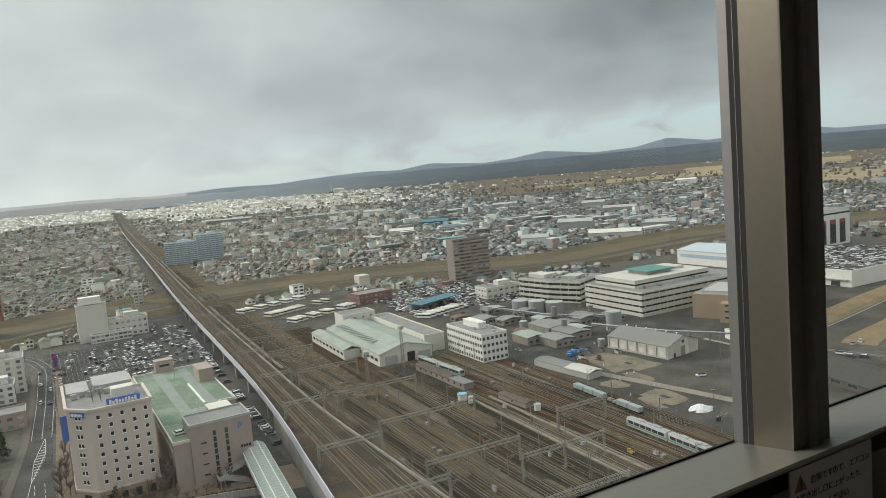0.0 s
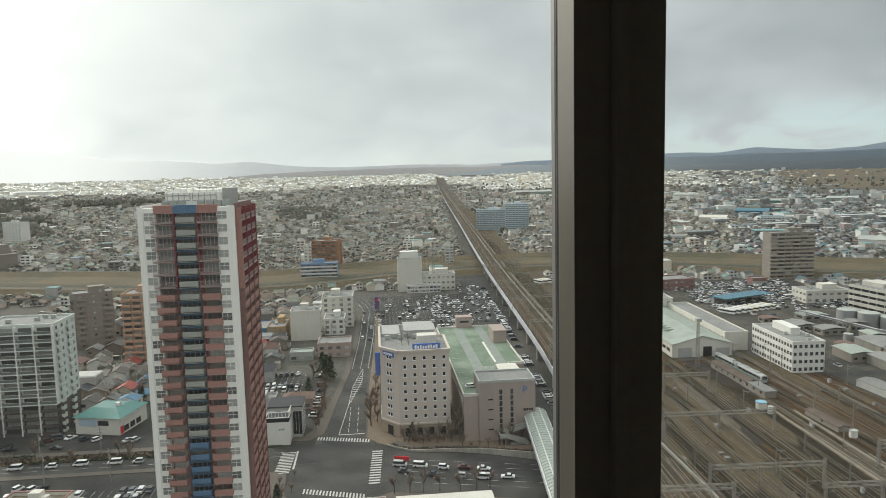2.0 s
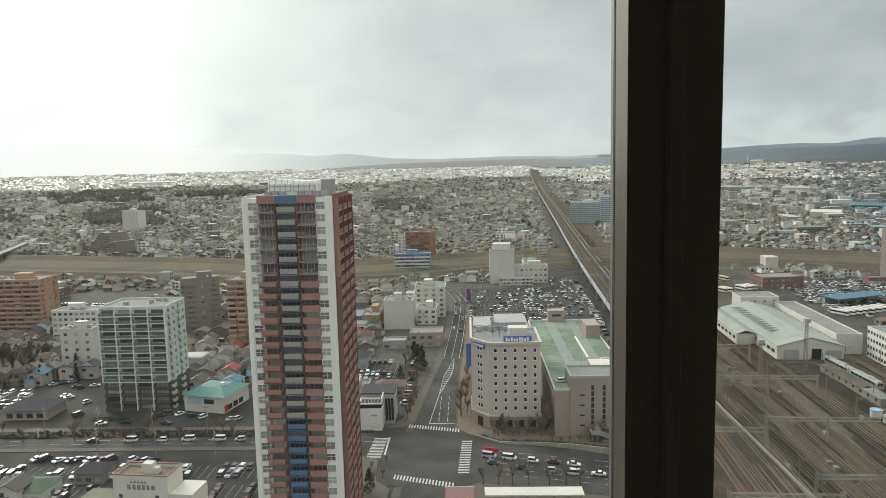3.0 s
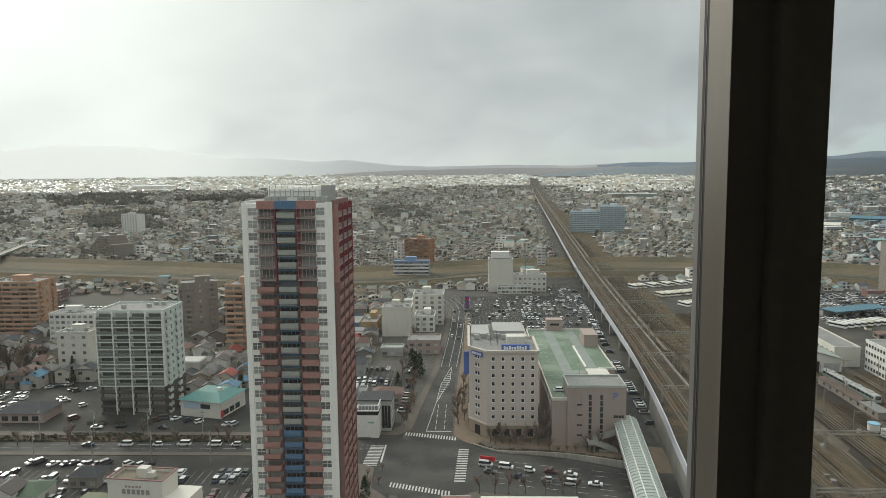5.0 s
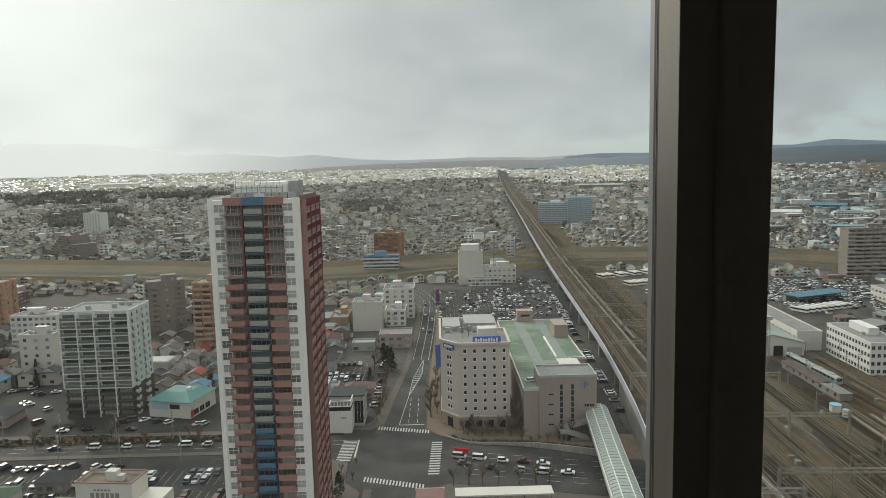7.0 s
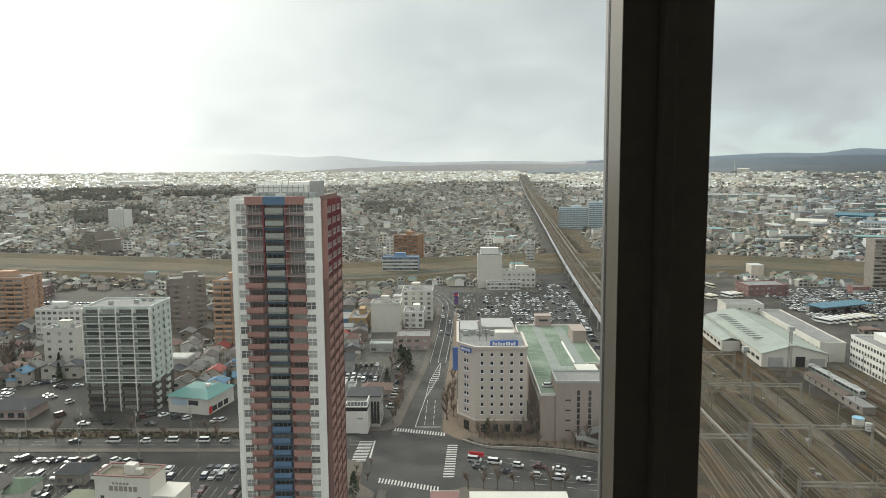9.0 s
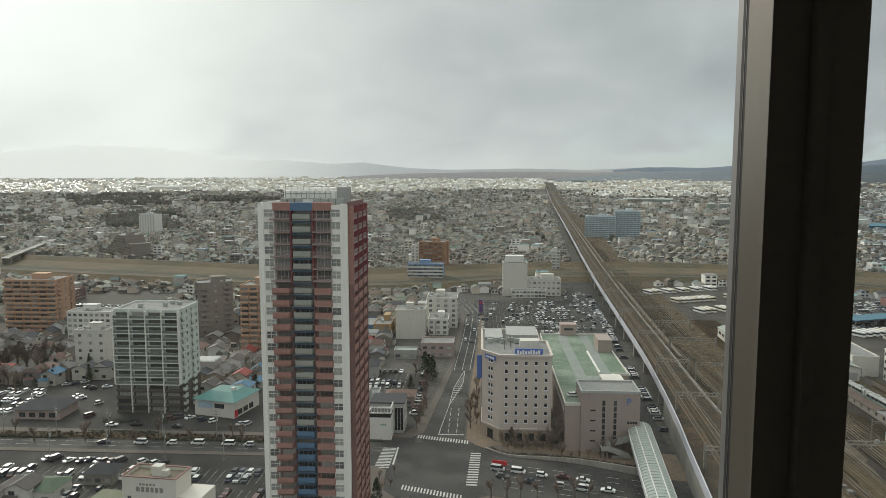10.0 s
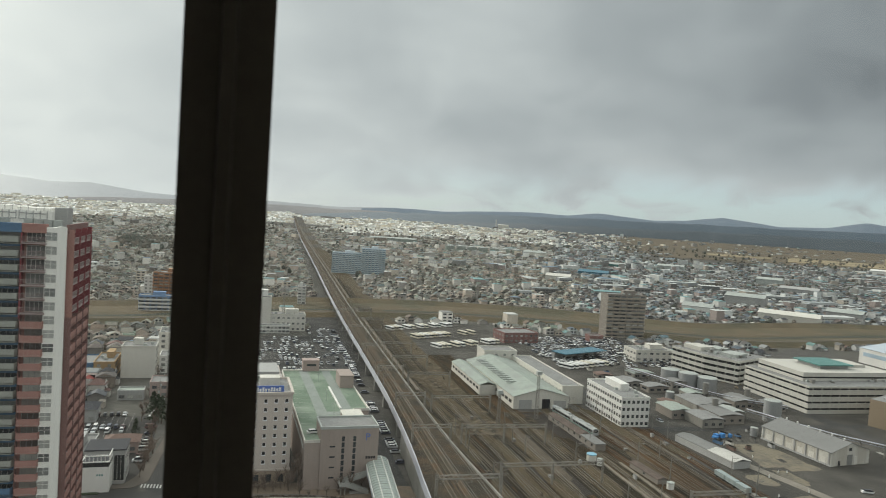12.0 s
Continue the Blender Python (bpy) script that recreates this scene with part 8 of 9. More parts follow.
hp.faces(vs, [(0, 1 + i, 1 + (i + 1) % 14) for i in range(14)] + [(1 + k * 14 + i, 15 + k * 14 + i, 15 + k * 14 + (i + 1) % 14, 1 + k * 14 + (i + 1) % 14) for k in range(2) for i in range(14)])
solid("snow_heap", hp, SNOW, "heap of old snow in the yard", "snow", matrix=pose(*yard(197, 188.5), 0.05, 0, 0, 10))
tp = Shape()
for k in range(5):
    tp.box(k * 2.2, (k % 2) * 1.4, 0, k * 2.2 + 1.9, (k % 2) * 1.4 + 2.2, 1.0 + 0.5 * (k % 3))
solid("tarpaulin_stack", tp, material("blue_tarpaulin", (0.06, 0.22, 0.5), 0.6, 0.2, 0.8, 4), "stacked goods under bright blue tarpaulins", "tarpaulin", matrix=pose(*yard(208, 284), 0.05, 0, 0, YARD + 10))
for u, v in ((190.6, 176.3), (262, 212), (252, 228), (226, 172)):
    fl = thing("floodlight_mast", *yard(u, v), 0, 0, "tall grey floodlight mast in the yard", "light mast", "yard lights")
    part("pole", Shape().drum(0, 0, -0.2, 12, 0.16, 8, r2=0.1), STEEL, fl)
    part("lamp_head", Shape().box(-0.9, -0.25, 11.8, 0.9, 0.25, 12.2), STEEL, fl)

# wheel sets stored in rows beside the siding
for k in range(16):
    ws = thing("wheel_set", *yard(179.0 + 1.9 * (k % 2) + 0.2 * (k % 3), 180 + 2.0 * (k // 2)), 0.05, YARD, "stored railway wheel set with pale rims", "wheel set", "stored wheel sets")
    axle = Shape().beam((-0.7, 0, 0.45), (0.7, 0, 0.45), 0.09)
    part("axle", axle, TYRE, ws)
    for x in (-0.7, 0.6):
        w = Shape()
        ring = [(0.45 * math.cos(i * 0.6283), 0.45 + 0.45 * math.sin(i * 0.6283)) for i in range(10)]
        w.faces([(x, a, z) for a, z in ring] + [(x + 0.1, a, z) for a, z in ring], [tuple(reversed(range(10))), tuple(range(10, 20))] + [(i, (i + 1) % 10, 10 + (i + 1) % 10, 10 + i) for i in range(10)])
        part("wheel", w, STEEL, ws)
tm = thing("track_machine", *yard(148.9, 173.4), 0.3, YARD, "small yellow track maintenance trolley between the sidings", "trolley")
part("body", Shape().box(-0.7, -1.1, 0.4, 0.7, 0.4, 0.9).box(-0.6, 0.4, 0.4, 0.6, 1.1, 1.5), material("faded_yellow_paint", (0.30, 0.235, 0.06), 0.6, 0.2, 0.6, 3), tm, "faded yellow body")
for y in (-0.7, 0.7):
    part("wheelset", Shape().box(-0.6, y - 0.3, -0.05, 0.6, y + 0.3, 0.4), TYRE, tm)
for k in range(3):
    dr = thing("oil_drum", *yard(192.3 + 0.8 * k, 176.6 + 0.5 * (k % 2)), 0.03, 0, "dark steel drum standing in the yard", "drum", "oil drums")
    part("barrel", Shape().drum(0, 0, 0, 1.5, 0.42, 12), BLACK, dr)
    part("rim", Shape().drum(0, 0, 1.5, 1.56, 0.45, 12), STEEL, dr)
# more sheds, bins and a hopper of the works
for k, (u, v, w, d, h, wm_, rm_) in enumerate(((240, 330, 9, 12, 5.5, WORKS, SLATE), (252, 330, 12, 9, 7.0, TAUPE, SLATE), (262, 338, 10, 14, 5.0, WORKS, SLATE), (236, 350, 10, 10, 6.0, WORKS, SHEDROOF), (214, 334, 8, 10, 4.0, TAUPE, RUSTROOF), (222, 368, 14, 9, 4.6, TAUPE, SLATE), (240, 372, 9, 9, 8.0, WORKS, SLATE), (214, 380, 12, 14, 4.4, WORKS, SLATE), (232, 404, 16, 10, 4.2, WORKS, SHEDROOF), (206, 402, 10, 8, 3.6, TAUPE, RUSTROOF), (274, 326, 8, 12, 5.2, TAUPE, SLATE), (196, 352, 7, 9, 3.6, WORKS, SLATE))):
    h *= 0.72
    fh = thing("works_building", *yard(u, v), 0, YARD + (4 if k % 3 else -5), "weathered works building with a low roof", "works building", "works buildings")
    part("wall", Shape().box(0, 0, -0.2, w, d, h), wm_, fh)
    part("roof", Shape().gable(0, 0, w, d, h, 0.07 * w, 0.4, "y"), ROOFGREY if rm_ is SLATE and k % 2 else rm_, fh)
    for q in range(3):
        part("window", window_mesh(w * 0.18, 1.2, GLASS), None, fh, at=(w * (q + 0.5) / 3, 0, h * 0.35))
    part("window", window_mesh(d * 0.5, 1.1, GLASS, None, 3), None, fh, at=(0, d * 0.5, h * 0.4), turn=-90)
for k, (u, v, h) in enumerate(((234, 322, 9), (246, 348, 11), (272, 346, 8))):
    hp2 = thing("hopper", *yard(u, v), 0, YARD, "slim grey steel hopper on legs in the works", "hopper", "hoppers")
    part("bin", Shape().drum(0, 0, h * 0.45, h, 1.6, 14).drum(0, 0, h * 0.28, h * 0.45, 0.4, 14, r2=1.6), STEEL, hp2)
    for a, b in ((-1.1, -1.1), (1.1, -1.1), (1.1, 1.1), (-1.1, 1.1)):
        part("leg", Shape().beam((a, b, -0.2), (a, b, h * 0.55), 0.1), STEEL, hp2)
for k in range(26):
    bn = thing("storage_bin", *yard(car_rng.uniform(196, 240), car_rng.uniform(268, 300)) if k < 12 else yard(car_rng.uniform(204, 282), car_rng.uniform(332, 450)), 0.03, YARD + car_rng.uniform(-20, 20), "steel storage bin standing in the works yard", "bin", "storage bins")
    a, b, h = car_rng.uniform(0.6, 1.6), car_rng.uniform(0.6, 2.4), car_rng.uniform(0.8, 2.0)
    part("tub", Shape().box(-a, -b, 0, a, b, h), (STEEL, GREYWALL, BLUETILE, RUSTROOF, CREAM)[k % 5], bn)
    part("rim", Shape().box(-a - 0.06, -b - 0.06, h - 0.1, a + 0.06, b + 0.06, h), STEEL, bn)
for u, v in ((206.3, 275.1), (208.9, 258.8), (211, 240.3), (199.2, 236.2), (204.3, 220.6), (188.7, 217.8), (207.6, 241.2)):
    cn = thing("traffic_cone", *yard(u, v), 0.1, 0, "small white marker cone on the yard", "cone", "marker cones")
    part("cone", Shape().drum(0, 0, 0.06, 1.2, 0.32, 8, r2=0.07), WHITE, cn)
    part("foot", Shape().box(-0.35, -0.35, 0, 0.35, 0.35, 0.07), BLACK, cn)

# ---- trees ----


def bare_tree(seed):
    rnd = random.Random(seed)
    ob = thing("street_tree", 0, 0, 0, 0, "bare winter tree with fine brown twigs", "tree", "street trees")
    t, tw = Shape(), Shape()
    h = rnd.uniform(6, 8)
    t.beam((0, 0, -0.2), (0.1, 0, h * 0.42), 0.16, r2=0.11)
    for k in range(9):
        a, z = rnd.uniform(0, 6.3), h * rnd.uniform(0.3, 0.5)
        tip = Vector((math.cos(a) * h * rnd.uniform(0.15, 0.3), math.sin(a) * h * rnd.uniform(0.15, 0.3), h * rnd.uniform(0.65, 0.95)))
        t.beam((0.08, 0, z), tip, 0.07, r2=0.03)
        for q in range(16):
            f = rnd.uniform(0.3, 1.0)
            s = Vector((0.08, 0, z)).lerp(tip, f)
            e = s + Vector((rnd.uniform(-1, 1), rnd.uniform(-1, 1), rnd.uniform(0.2, 1.1))) * rnd.uniform(0.7, 1.3)
            tw.beam(s, e, 0.034, r2=0.014)
    part("trunk", t, BARK, ob)
    part("twigs", tw, TWIG, ob)
    return ob


def evergreen(seed):
    rnd = random.Random(seed)
    ob = thing("evergreen_tree", 0, 0, 0, 0, "dark evergreen tree with an uneven crown", "tree", "evergreens")
    part("trunk", Shape().drum(0, 0, -0.2, 3, 0.22, 7, r2=0.14), BARK, ob)
    c = Shape()
    for k in range(260):
        z = rnd.uniform(1.2, 9)
        r = 2.2 * (1 - (z / 9.6) ** 1.5) * rnd.uniform(0.4, 1.05) + 0.1
        a = rnd.uniform(0, 6.3)
        p = Vector((r * math.cos(a), r * math.sin(a), z))
        d = [Vector((rnd.uniform(-1, 1), rnd.uniform(-1, 1), rnd.uniform(-1, 1))) * 0.5 for i in range(3)]
        c.faces([p + d[0], p + d[1], p + d[2], p - d[0]], [(0, 1, 2), (2, 1, 3)])
    part("crown", c, EVERGREEN, ob)
    return ob


tree_rng = random.Random(9)
spots = [(-24.5, 256 + 9 * k) for k in range(9)] + [(-2.3, 262 + 10 * k) for k in range(6)] + [(8 + 4 * k, 240.4) for k in range(9)] + [(40 + 4 * k, 234) for k in range(5)] + [(2 + 5 * k, 200.5) for k in range(7)] + [(-66 - 19 * k, 237.2) for k in range(11)] + [(-64 - 27 * k, 243.5) for k in range(7)]
temps = [bare_tree(s) for s in (1, 2, 3)]
for k, (u, v) in enumerate(spots):
    m = pose(*town(u + tree_rng.uniform(-0.8, 0.8), v + tree_rng.uniform(-0.5, 0.5)), 0.1, 0, 0, tree_rng.uniform(0, 360))
    if k < 3:
        temps[k].matrix_world = m
    else:
        copy_thing(temps[k % 3], m)
spots = [(-31, 300), (-30.5, 195), (-33, 192), (-36, 196), (-34, 188), (-39, 190), (10.5, 242.6)] + [(-118 + k * 6, 290 + (k * 7) % 11) for k in range(6)] + [(-210 + (k * 13) % 34, 300 + (k * 7) % 30) for k in range(12)]
for k, (u, v) in enumerate(((-226, 296), (-231, 303), (-221, 306), (-216, 295), (-236, 309), (-205, 292), (-214, 300), (-222, 288), (-198, 304), (-228, 310), (-212, 318), (-236, 298), (-188, 345), (-196, 350), (-110, 292), (-102, 300))):
    big_tree = copy_thing(temps[k % 3], pose(*town(u, v), 0.0, 0, 0, 57 * k))
    big_tree.scale = (2.0, 2.0, 1.7)
for k, (u, v, q) in enumerate(tuple((8 + 1.25 * n, 240.2 + (n * 37 % 10) * 0.24, 0.3 + (n * 53 % 10) * 0.035) for n in range(15)) + ((9, 237.6, 0.42), (11.5, 238.4, 0.5), (14, 237.2, 0.6), (16.5, 238.6, 0.45), (19, 237.4, 0.55), (21.5, 238.8, 0.4), (24, 237.8, 1.3), (27.5, 240.5, 1.7), (26.5, 246, 1.5), (-4.2, 258, 1.2), (-4.6, 266, 1.3), (-4.4, 275, 1.2), (-4.5, 284, 1.25), (-24, 262, 1.2), (-23.4, 271, 1.3), (-22.6, 280, 1.2), (27, 231.5, 0.8), (30, 230.9, 0.5), (33, 231.6, 0.45), (36, 231, 0.55), (40, 231.4, 0.45), (-28, 206, 0.6), (-32, 211, 0.5), (-36, 204, 0.7), (-40, 212, 0.55), (-30, 200, 0.8), (-43, 206, 0.6), (-37, 217, 0.5), (-28, 216, 0.45), (-31, 322, 0.9), (-31.5, 331, 1.1), (-31, 338, 0.8), (-32, 364, 0.9), (-31, 372, 1.0), (-31, 401, 0.9), (-34, 286, 0.8), (-38, 288, 1.0))):
    shrub = copy_thing(temps[k % 3], pose(*town(u, v), 0.1, 0, 0, 71 * k))
    shrub.scale = (q * 1.1, q * 1.1, q * 0.9)
temps = [evergreen(s) for s in (4, 5)]
for k, (u, v) in enumerate(spots):
    m = pose(*town(u, v), 0.05, 0, 0, tree_rng.uniform(0, 360)) @ Matrix.Scale(tree_rng.uniform(0.55, 0.9), 4)
    if k < 2:
        temps[k].matrix_world = m
    else:
        ob = copy_thing(temps[k % 2], m)
        ob.scale = (0.7, 0.7, 0.7 + 0.1 * (k % 3))


for k, (u, v, q) in enumerate(((-26.4, 321, 1.45), (-22.8, 318.4, 1.3), (-25, 325, 1.2))):
    conifer = copy_thing(temps[k % 2], pose(*town(u, v), 0.05, 0, 0, 80 * k))
    conifer.scale = (q * 1.05, q * 1.05, q)


def grove_tree(seed):
    """A broad old tree, bare but thick with twigs."""
    rnd = random.Random(seed)
    ob = thing("old_tree", 0, 0, 0, 0, "broad bare old tree thick with dark twigs", "tree", "old trees")
    t, tw = Shape(), Shape()
    t.beam((0, 0, -0.3), (0.2, 0.1, 4.5), 0.45, r2=0.3)
    for k in range(16):
        a, z = rnd.uniform(0, 6.3), rnd.uniform(2.8, 5.0)
        foot = Vector((0.15, 0.05, z))
        tip = Vector((math.cos(a) * rnd.uniform(1.5, 4.6), math.sin(a) * rnd.uniform(1.5, 4.6), rnd.uniform(7, 13)))
        t.beam(foot, tip, 0.17, r2=0.05)
        for q in range(34):
            p = foot.lerp(tip, rnd.uniform(0.3, 1.0))
            e = p + Vector((rnd.uniform(-1, 1), rnd.uniform(-1, 1), rnd.uniform(-0.1, 1.0))) * rnd.uniform(0.8, 1.9)
            tw.beam(p, e, 0.06, r2=0.02)
    part("trunk", t, BARK, ob)
    part("twigs", tw, DARKTWIG, ob, "dark brown twigs")
    return ob


DARKTWIG = material("dark_twigs", (0.085, 0.066, 0.055), 0.95, 0.3, 1, 6)
groves = [grove_tree(k) for k in (11, 12)]
for k, (u, v) in enumerate(((-220, 322), (-216, 329), (-225, 330), (-229, 321), (-222, 337), (-214, 338), (-232, 333), (-236, 326))):
    m = pose(*town(u, v), 0.0, 0, 0, 67 * k)
    if k < 2:
        groves[k].matrix_world = m
    else:
        copy_thing(groves[k % 2], m)


def seg_dist(x, y, line):
    best = 1e9
    for (ax, ay), (bx, by) in zip(line, line[1:]):
        dx, dy = bx - ax, by - ay
        t = max(0.0, min(1.0, ((x - ax) * dx + (y - ay) * dy) / (dx * dx + dy * dy)))
        best = min(best, math.hypot(x - ax - t * dx, y - ay - t * dy))
    return best


MAIN = [yard(u, v) for u, v in ((62, 100), (66, 340), (70.5, 708), (88, 1500), (142, 3921))]
KEEP_TOWN = [(-240, 316, -210, 342), (-196, 258, -150, 312), (-164, 240, -90, 290), (-185, 240, -160, 276), (-310, 395, -264, 430), (-245, 385, -210, 408), (-134, 360, -100, 388), (-205, 325, -180, 345), (-26, 100, 4, 560), (-100, 240, -14, 345), (-74, 394, -14, 456), (-50, 340, -14, 456), (-6, 100, 70, 560), (-260, 238, -186, 305), (-308, 432, -238, 548), (-400, 195, 66, 248), (-70, 60, 66, 248), (10, 525, 70, 560), (62, 420, 120, 640), (-66, 400, -40, 436)]
KEEP_YARD = [(40, 60, 130, 480), (40, 60, 190, 440), (60, 430, 200, 612), (180, 60, 300, 560), (200, 200, 470, 480), (280, 540, 340, 590), (395, 240, 680, 510), (320, 190, 480, 260), (280, 120, 440, 262)]
KEEP_XY = [(-375, 255, -325, 300), (-425, 585, -385, 625), (-440, 590, -380, 620), (-385, 515, -340, 560), (-815, 470, -720, 520), (-1045, 680, -1000, 712), (-410, 990, -310, 1070), (-300, 632, -278, 665), (160, 1000, 228, 1070), (172, 860, 250, 905), (90, 862, 134, 908), (-52, 1350, 20, 1412), (265, 935, 318, 975), (-95, 1160, -50, 1196)]


def west_of_line(x, y):
    return x < np.interp(y, [p[1] for p in MAIN], [p[0] for p in MAIN])


def is_free(x, y):
    if seg_dist(x, y, RIVER) < 52 or seg_dist(x + 6, y - 28, RIVER) < 50:
        return False
    if y > 90 and seg_dist(x, y, MAIN) < ((17 if west_of_line(x, y) else 44) if y > 420 else 26):
        return False
    a, b = to_uv(x, y, TOWN)
    if any(u0 < a < u1 and v0 < b < v1 for u0, v0, u1, v1 in KEEP_TOWN):
        return False
    a, b = to_uv(x, y, YARD)
    if any(u0 < a < u1 and v0 < b < v1 for u0, v0, u1, v1 in KEEP_YARD):
        return False
    return not any(x0 < x < x1 and y0 < y < y1 for x0, y0, x1, y1 in KEEP_XY)


# ---- scrub along the railway and beside the hotel ----
scrub, hedging = Shape(), Shape()
scrub_rng = random.Random(44)
SCRUB = material("dead_scrub", (0.1, 0.08, 0.05), 0.95, 0.4, 0.3, 2, by="island", palette=[(0.17, 0.138, 0.10), (0.135, 0.114, 0.088), (0.20, 0.16, 0.112), (0.12, 0.105, 0.08), (0.15, 0.122, 0.092)])


def tuft(x, y, z, r, h, scrub=scrub):
    """A ragged low bush of leaning twigs and blades."""
    for k in range(9):
        a, l = scrub_rng.uniform(0, 6.28), r * scrub_rng.uniform(0.6, 1.4)
        c, s = math.cos(a), math.sin(a)
        w = r * scrub_rng.uniform(0.15, 0.35)
        scrub.faces([(x - s * w, y + c * w, z + h), (x + s * w, y - c * w, z + h * scrub_rng.uniform(0.7, 1.0)), (x + c * l + s * w * 0.5, y + s * l - c * w * 0.5, z - 0.05 + h * scrub_rng.uniform(0.0, 0.5)), (x + c * l * 0.9 - s * w, y + s * l * 0.9 + c * w, z + h * scrub_rng.uniform(0.0, 0.5))], [(0, 1, 2, 3)])


for k in range(3000):
    i = min(len(vline) - 2, 10 + int(95 * scrub_rng.random() ** 1.6))
    d = (vline[i + 1] - vline[i]).normalized()
    o = scrub_rng.uniform(11, 44)
    if 12.6 < o < 20.2:
        continue
    q = vline[i].lerp(vline[i + 1], scrub_rng.random()) + Vector((d.y, -d.x)) * o
    m = noise.noise((q.x * 0.02, q.y * 0.02, 1.0))
    if m < -0.25 or seg_dist(q.x, q.y, RIVER) < 10:
        continue
    big = scrub_rng.random() < 0.05
    tuft(q.x, q.y, ground_z(q.length) + 0.2, scrub_rng.uniform(0.5, 1.5) * (1.4 if big else 1), scrub_rng.uniform(0.15, 0.4) * (4 if big else 1))
for k in range(500):
    i = scrub_rng.randrange(len(river_line) - 1)
    d = (river_line[i + 1] - river_line[i]).normalized()
    o = scrub_rng.choice((-1, 1)) * scrub_rng.uniform(8, 24)
    q = river_line[i].lerp(river_line[i + 1], scrub_rng.random()) + Vector((d.y, -d.x)) * o
    tuft(q.x, q.y, 0.3 + ground_z(q.length), scrub_rng.uniform(0.6, 2.0), scrub_rng.uniform(0.15, 0.5))
for k in range(300):
    u, v = scrub_rng.choice((86, 99, 109, 127, 141.5, 154.5, 166, 178, 70)) + scrub_rng.uniform(-1.2, 1.2), scrub_rng.uniform(120, 330)
    tuft(*yard(u, v), 0.1, scrub_rng.uniform(0.3, 0.9), scrub_rng.uniform(0.3, 0.9))
for k in range(2600):
    a, q = radians(scrub_rng.uniform(-30, 72)), 255 + 700 * scrub_rng.random()
    x, y = polar(a, q)
    if is_free(x, y):
        tuft(x, y, 0.0, scrub_rng.uniform(0.6, 1.8), scrub_rng.uniform(0.8, 3.4))
for k in range(60):
    u = scrub_rng.uniform(286, 300) if k % 2 else scrub_rng.uniform(240, 285)
    v = scrub_rng.uniform(372, 420) if k % 2 else scrub_rng.uniform(398, 408)
    tuft(*yard(u, v), 0.1, scrub_rng.uniform(0.6, 1.4), scrub_rng.uniform(0.5, 1.2))
for k in range(260):
    u = scrub_rng.uniform(3, 54)
    edge_v = float(np.interp(u, [1.5, 9.4, 20, 31.7, 42, 54], [238.6, 231.8, 230, 227.0, 222.6, 216.8]))
    if k < 130:
        tuft(*town(u, edge_v + scrub_rng.uniform(0.5, 1.5)), 0.4 + 2.1 * max(0, (u - 3) / 51) ** 1.2, scrub_rng.uniform(0.4, 0.8), scrub_rng.uniform(0.3, 0.6), hedging)
for k in range(420):
    tuft(*town(scrub_rng.uniform(-260, -72), scrub_rng.uniform(240.8, 245.2)), 0.2, scrub_rng.uniform(0.4, 1.0), scrub_rng.uniform(0.4, 1.1), hedging)
solid("dry_hedge", hedging, material("dark_dry_hedge", (0.05, 0.043, 0.03), 0.95, 0.5, 0.5, 3, stain=(0.072, 0.05, 0.036)), "dark dry hedging along the avenue and the garden wall", "hedge", "stuff")
solid("scrub", scrub, SCRUB, "dead brown winter scrub beside tracks and kerbs", "scrub", "stuff")

# ---- houses ----
house_rng = random.Random(21)


def house_variant(seed):
    """Meshes of one small house: walls, roof, window."""
    rnd = random.Random(seed)
    w, d, h = rnd.uniform(6.6, 8.6), rnd.uniform(6.2, 8), rnd.choice((5.4, 5.8, 3.2))
    rise = rnd.uniform(1.5, 2.4)
    s = Shape().box(-w / 2, -d / 2, -0.3, w / 2, d / 2, h)
    s.faces([(-w / 2, -d / 2, h), (w / 2, -d / 2, h), (0, -d / 2, h + rise), (-w / 2, d / 2, h), (w / 2, d / 2, h), (0, d / 2, h + rise)], [(0, 1, 2), (5, 4, 3)])
    if seed % 2:
        s.box(-w / 2 - 0.1, -d / 2 - 2.2, -0.3, w * 0.1, -d / 2, 2.8)
    walls = s.data("wall", HOUSEWALL)
    r = Shape()
    if seed % 3 == 0:
        o = 0.5
        r.faces([(-w / 2 - o, -d / 2 - o, h), (w / 2 + o, -d / 2 - o, h), (w / 2 + o, d / 2 + o, h), (-w / 2 - o, d / 2 + o, h), (0, -d * 0.15, h + rise + 0.1), (0, d * 0.15, h + rise + 0.1)], [(3, 2, 1, 0), (0, 1, 4), (1, 2, 5, 4), (2, 3, 5), (3, 0, 4, 5)])
    else:
        r.gable(-w / 2, -d / 2, w / 2, d / 2, h, rise, 0.5, "y")
    if seed % 2:
        r.faces([(-w / 2 - 0.3, -d / 2 - 2.5, 2.8), (w * 0.1 + 0.2, -d / 2 - 2.5, 2.8), (w * 0.1 + 0.2, -d / 2, 3.6), (-w / 2 - 0.3, -d / 2, 3.6)], [(0, 1, 2, 3)])
    return walls, r.data("roof", HOUSEROOF), w, d, h


HOUSES = [house_variant(k) for k in range(9)]
house_window = window_mesh(1.7, 1.2, GLASS)


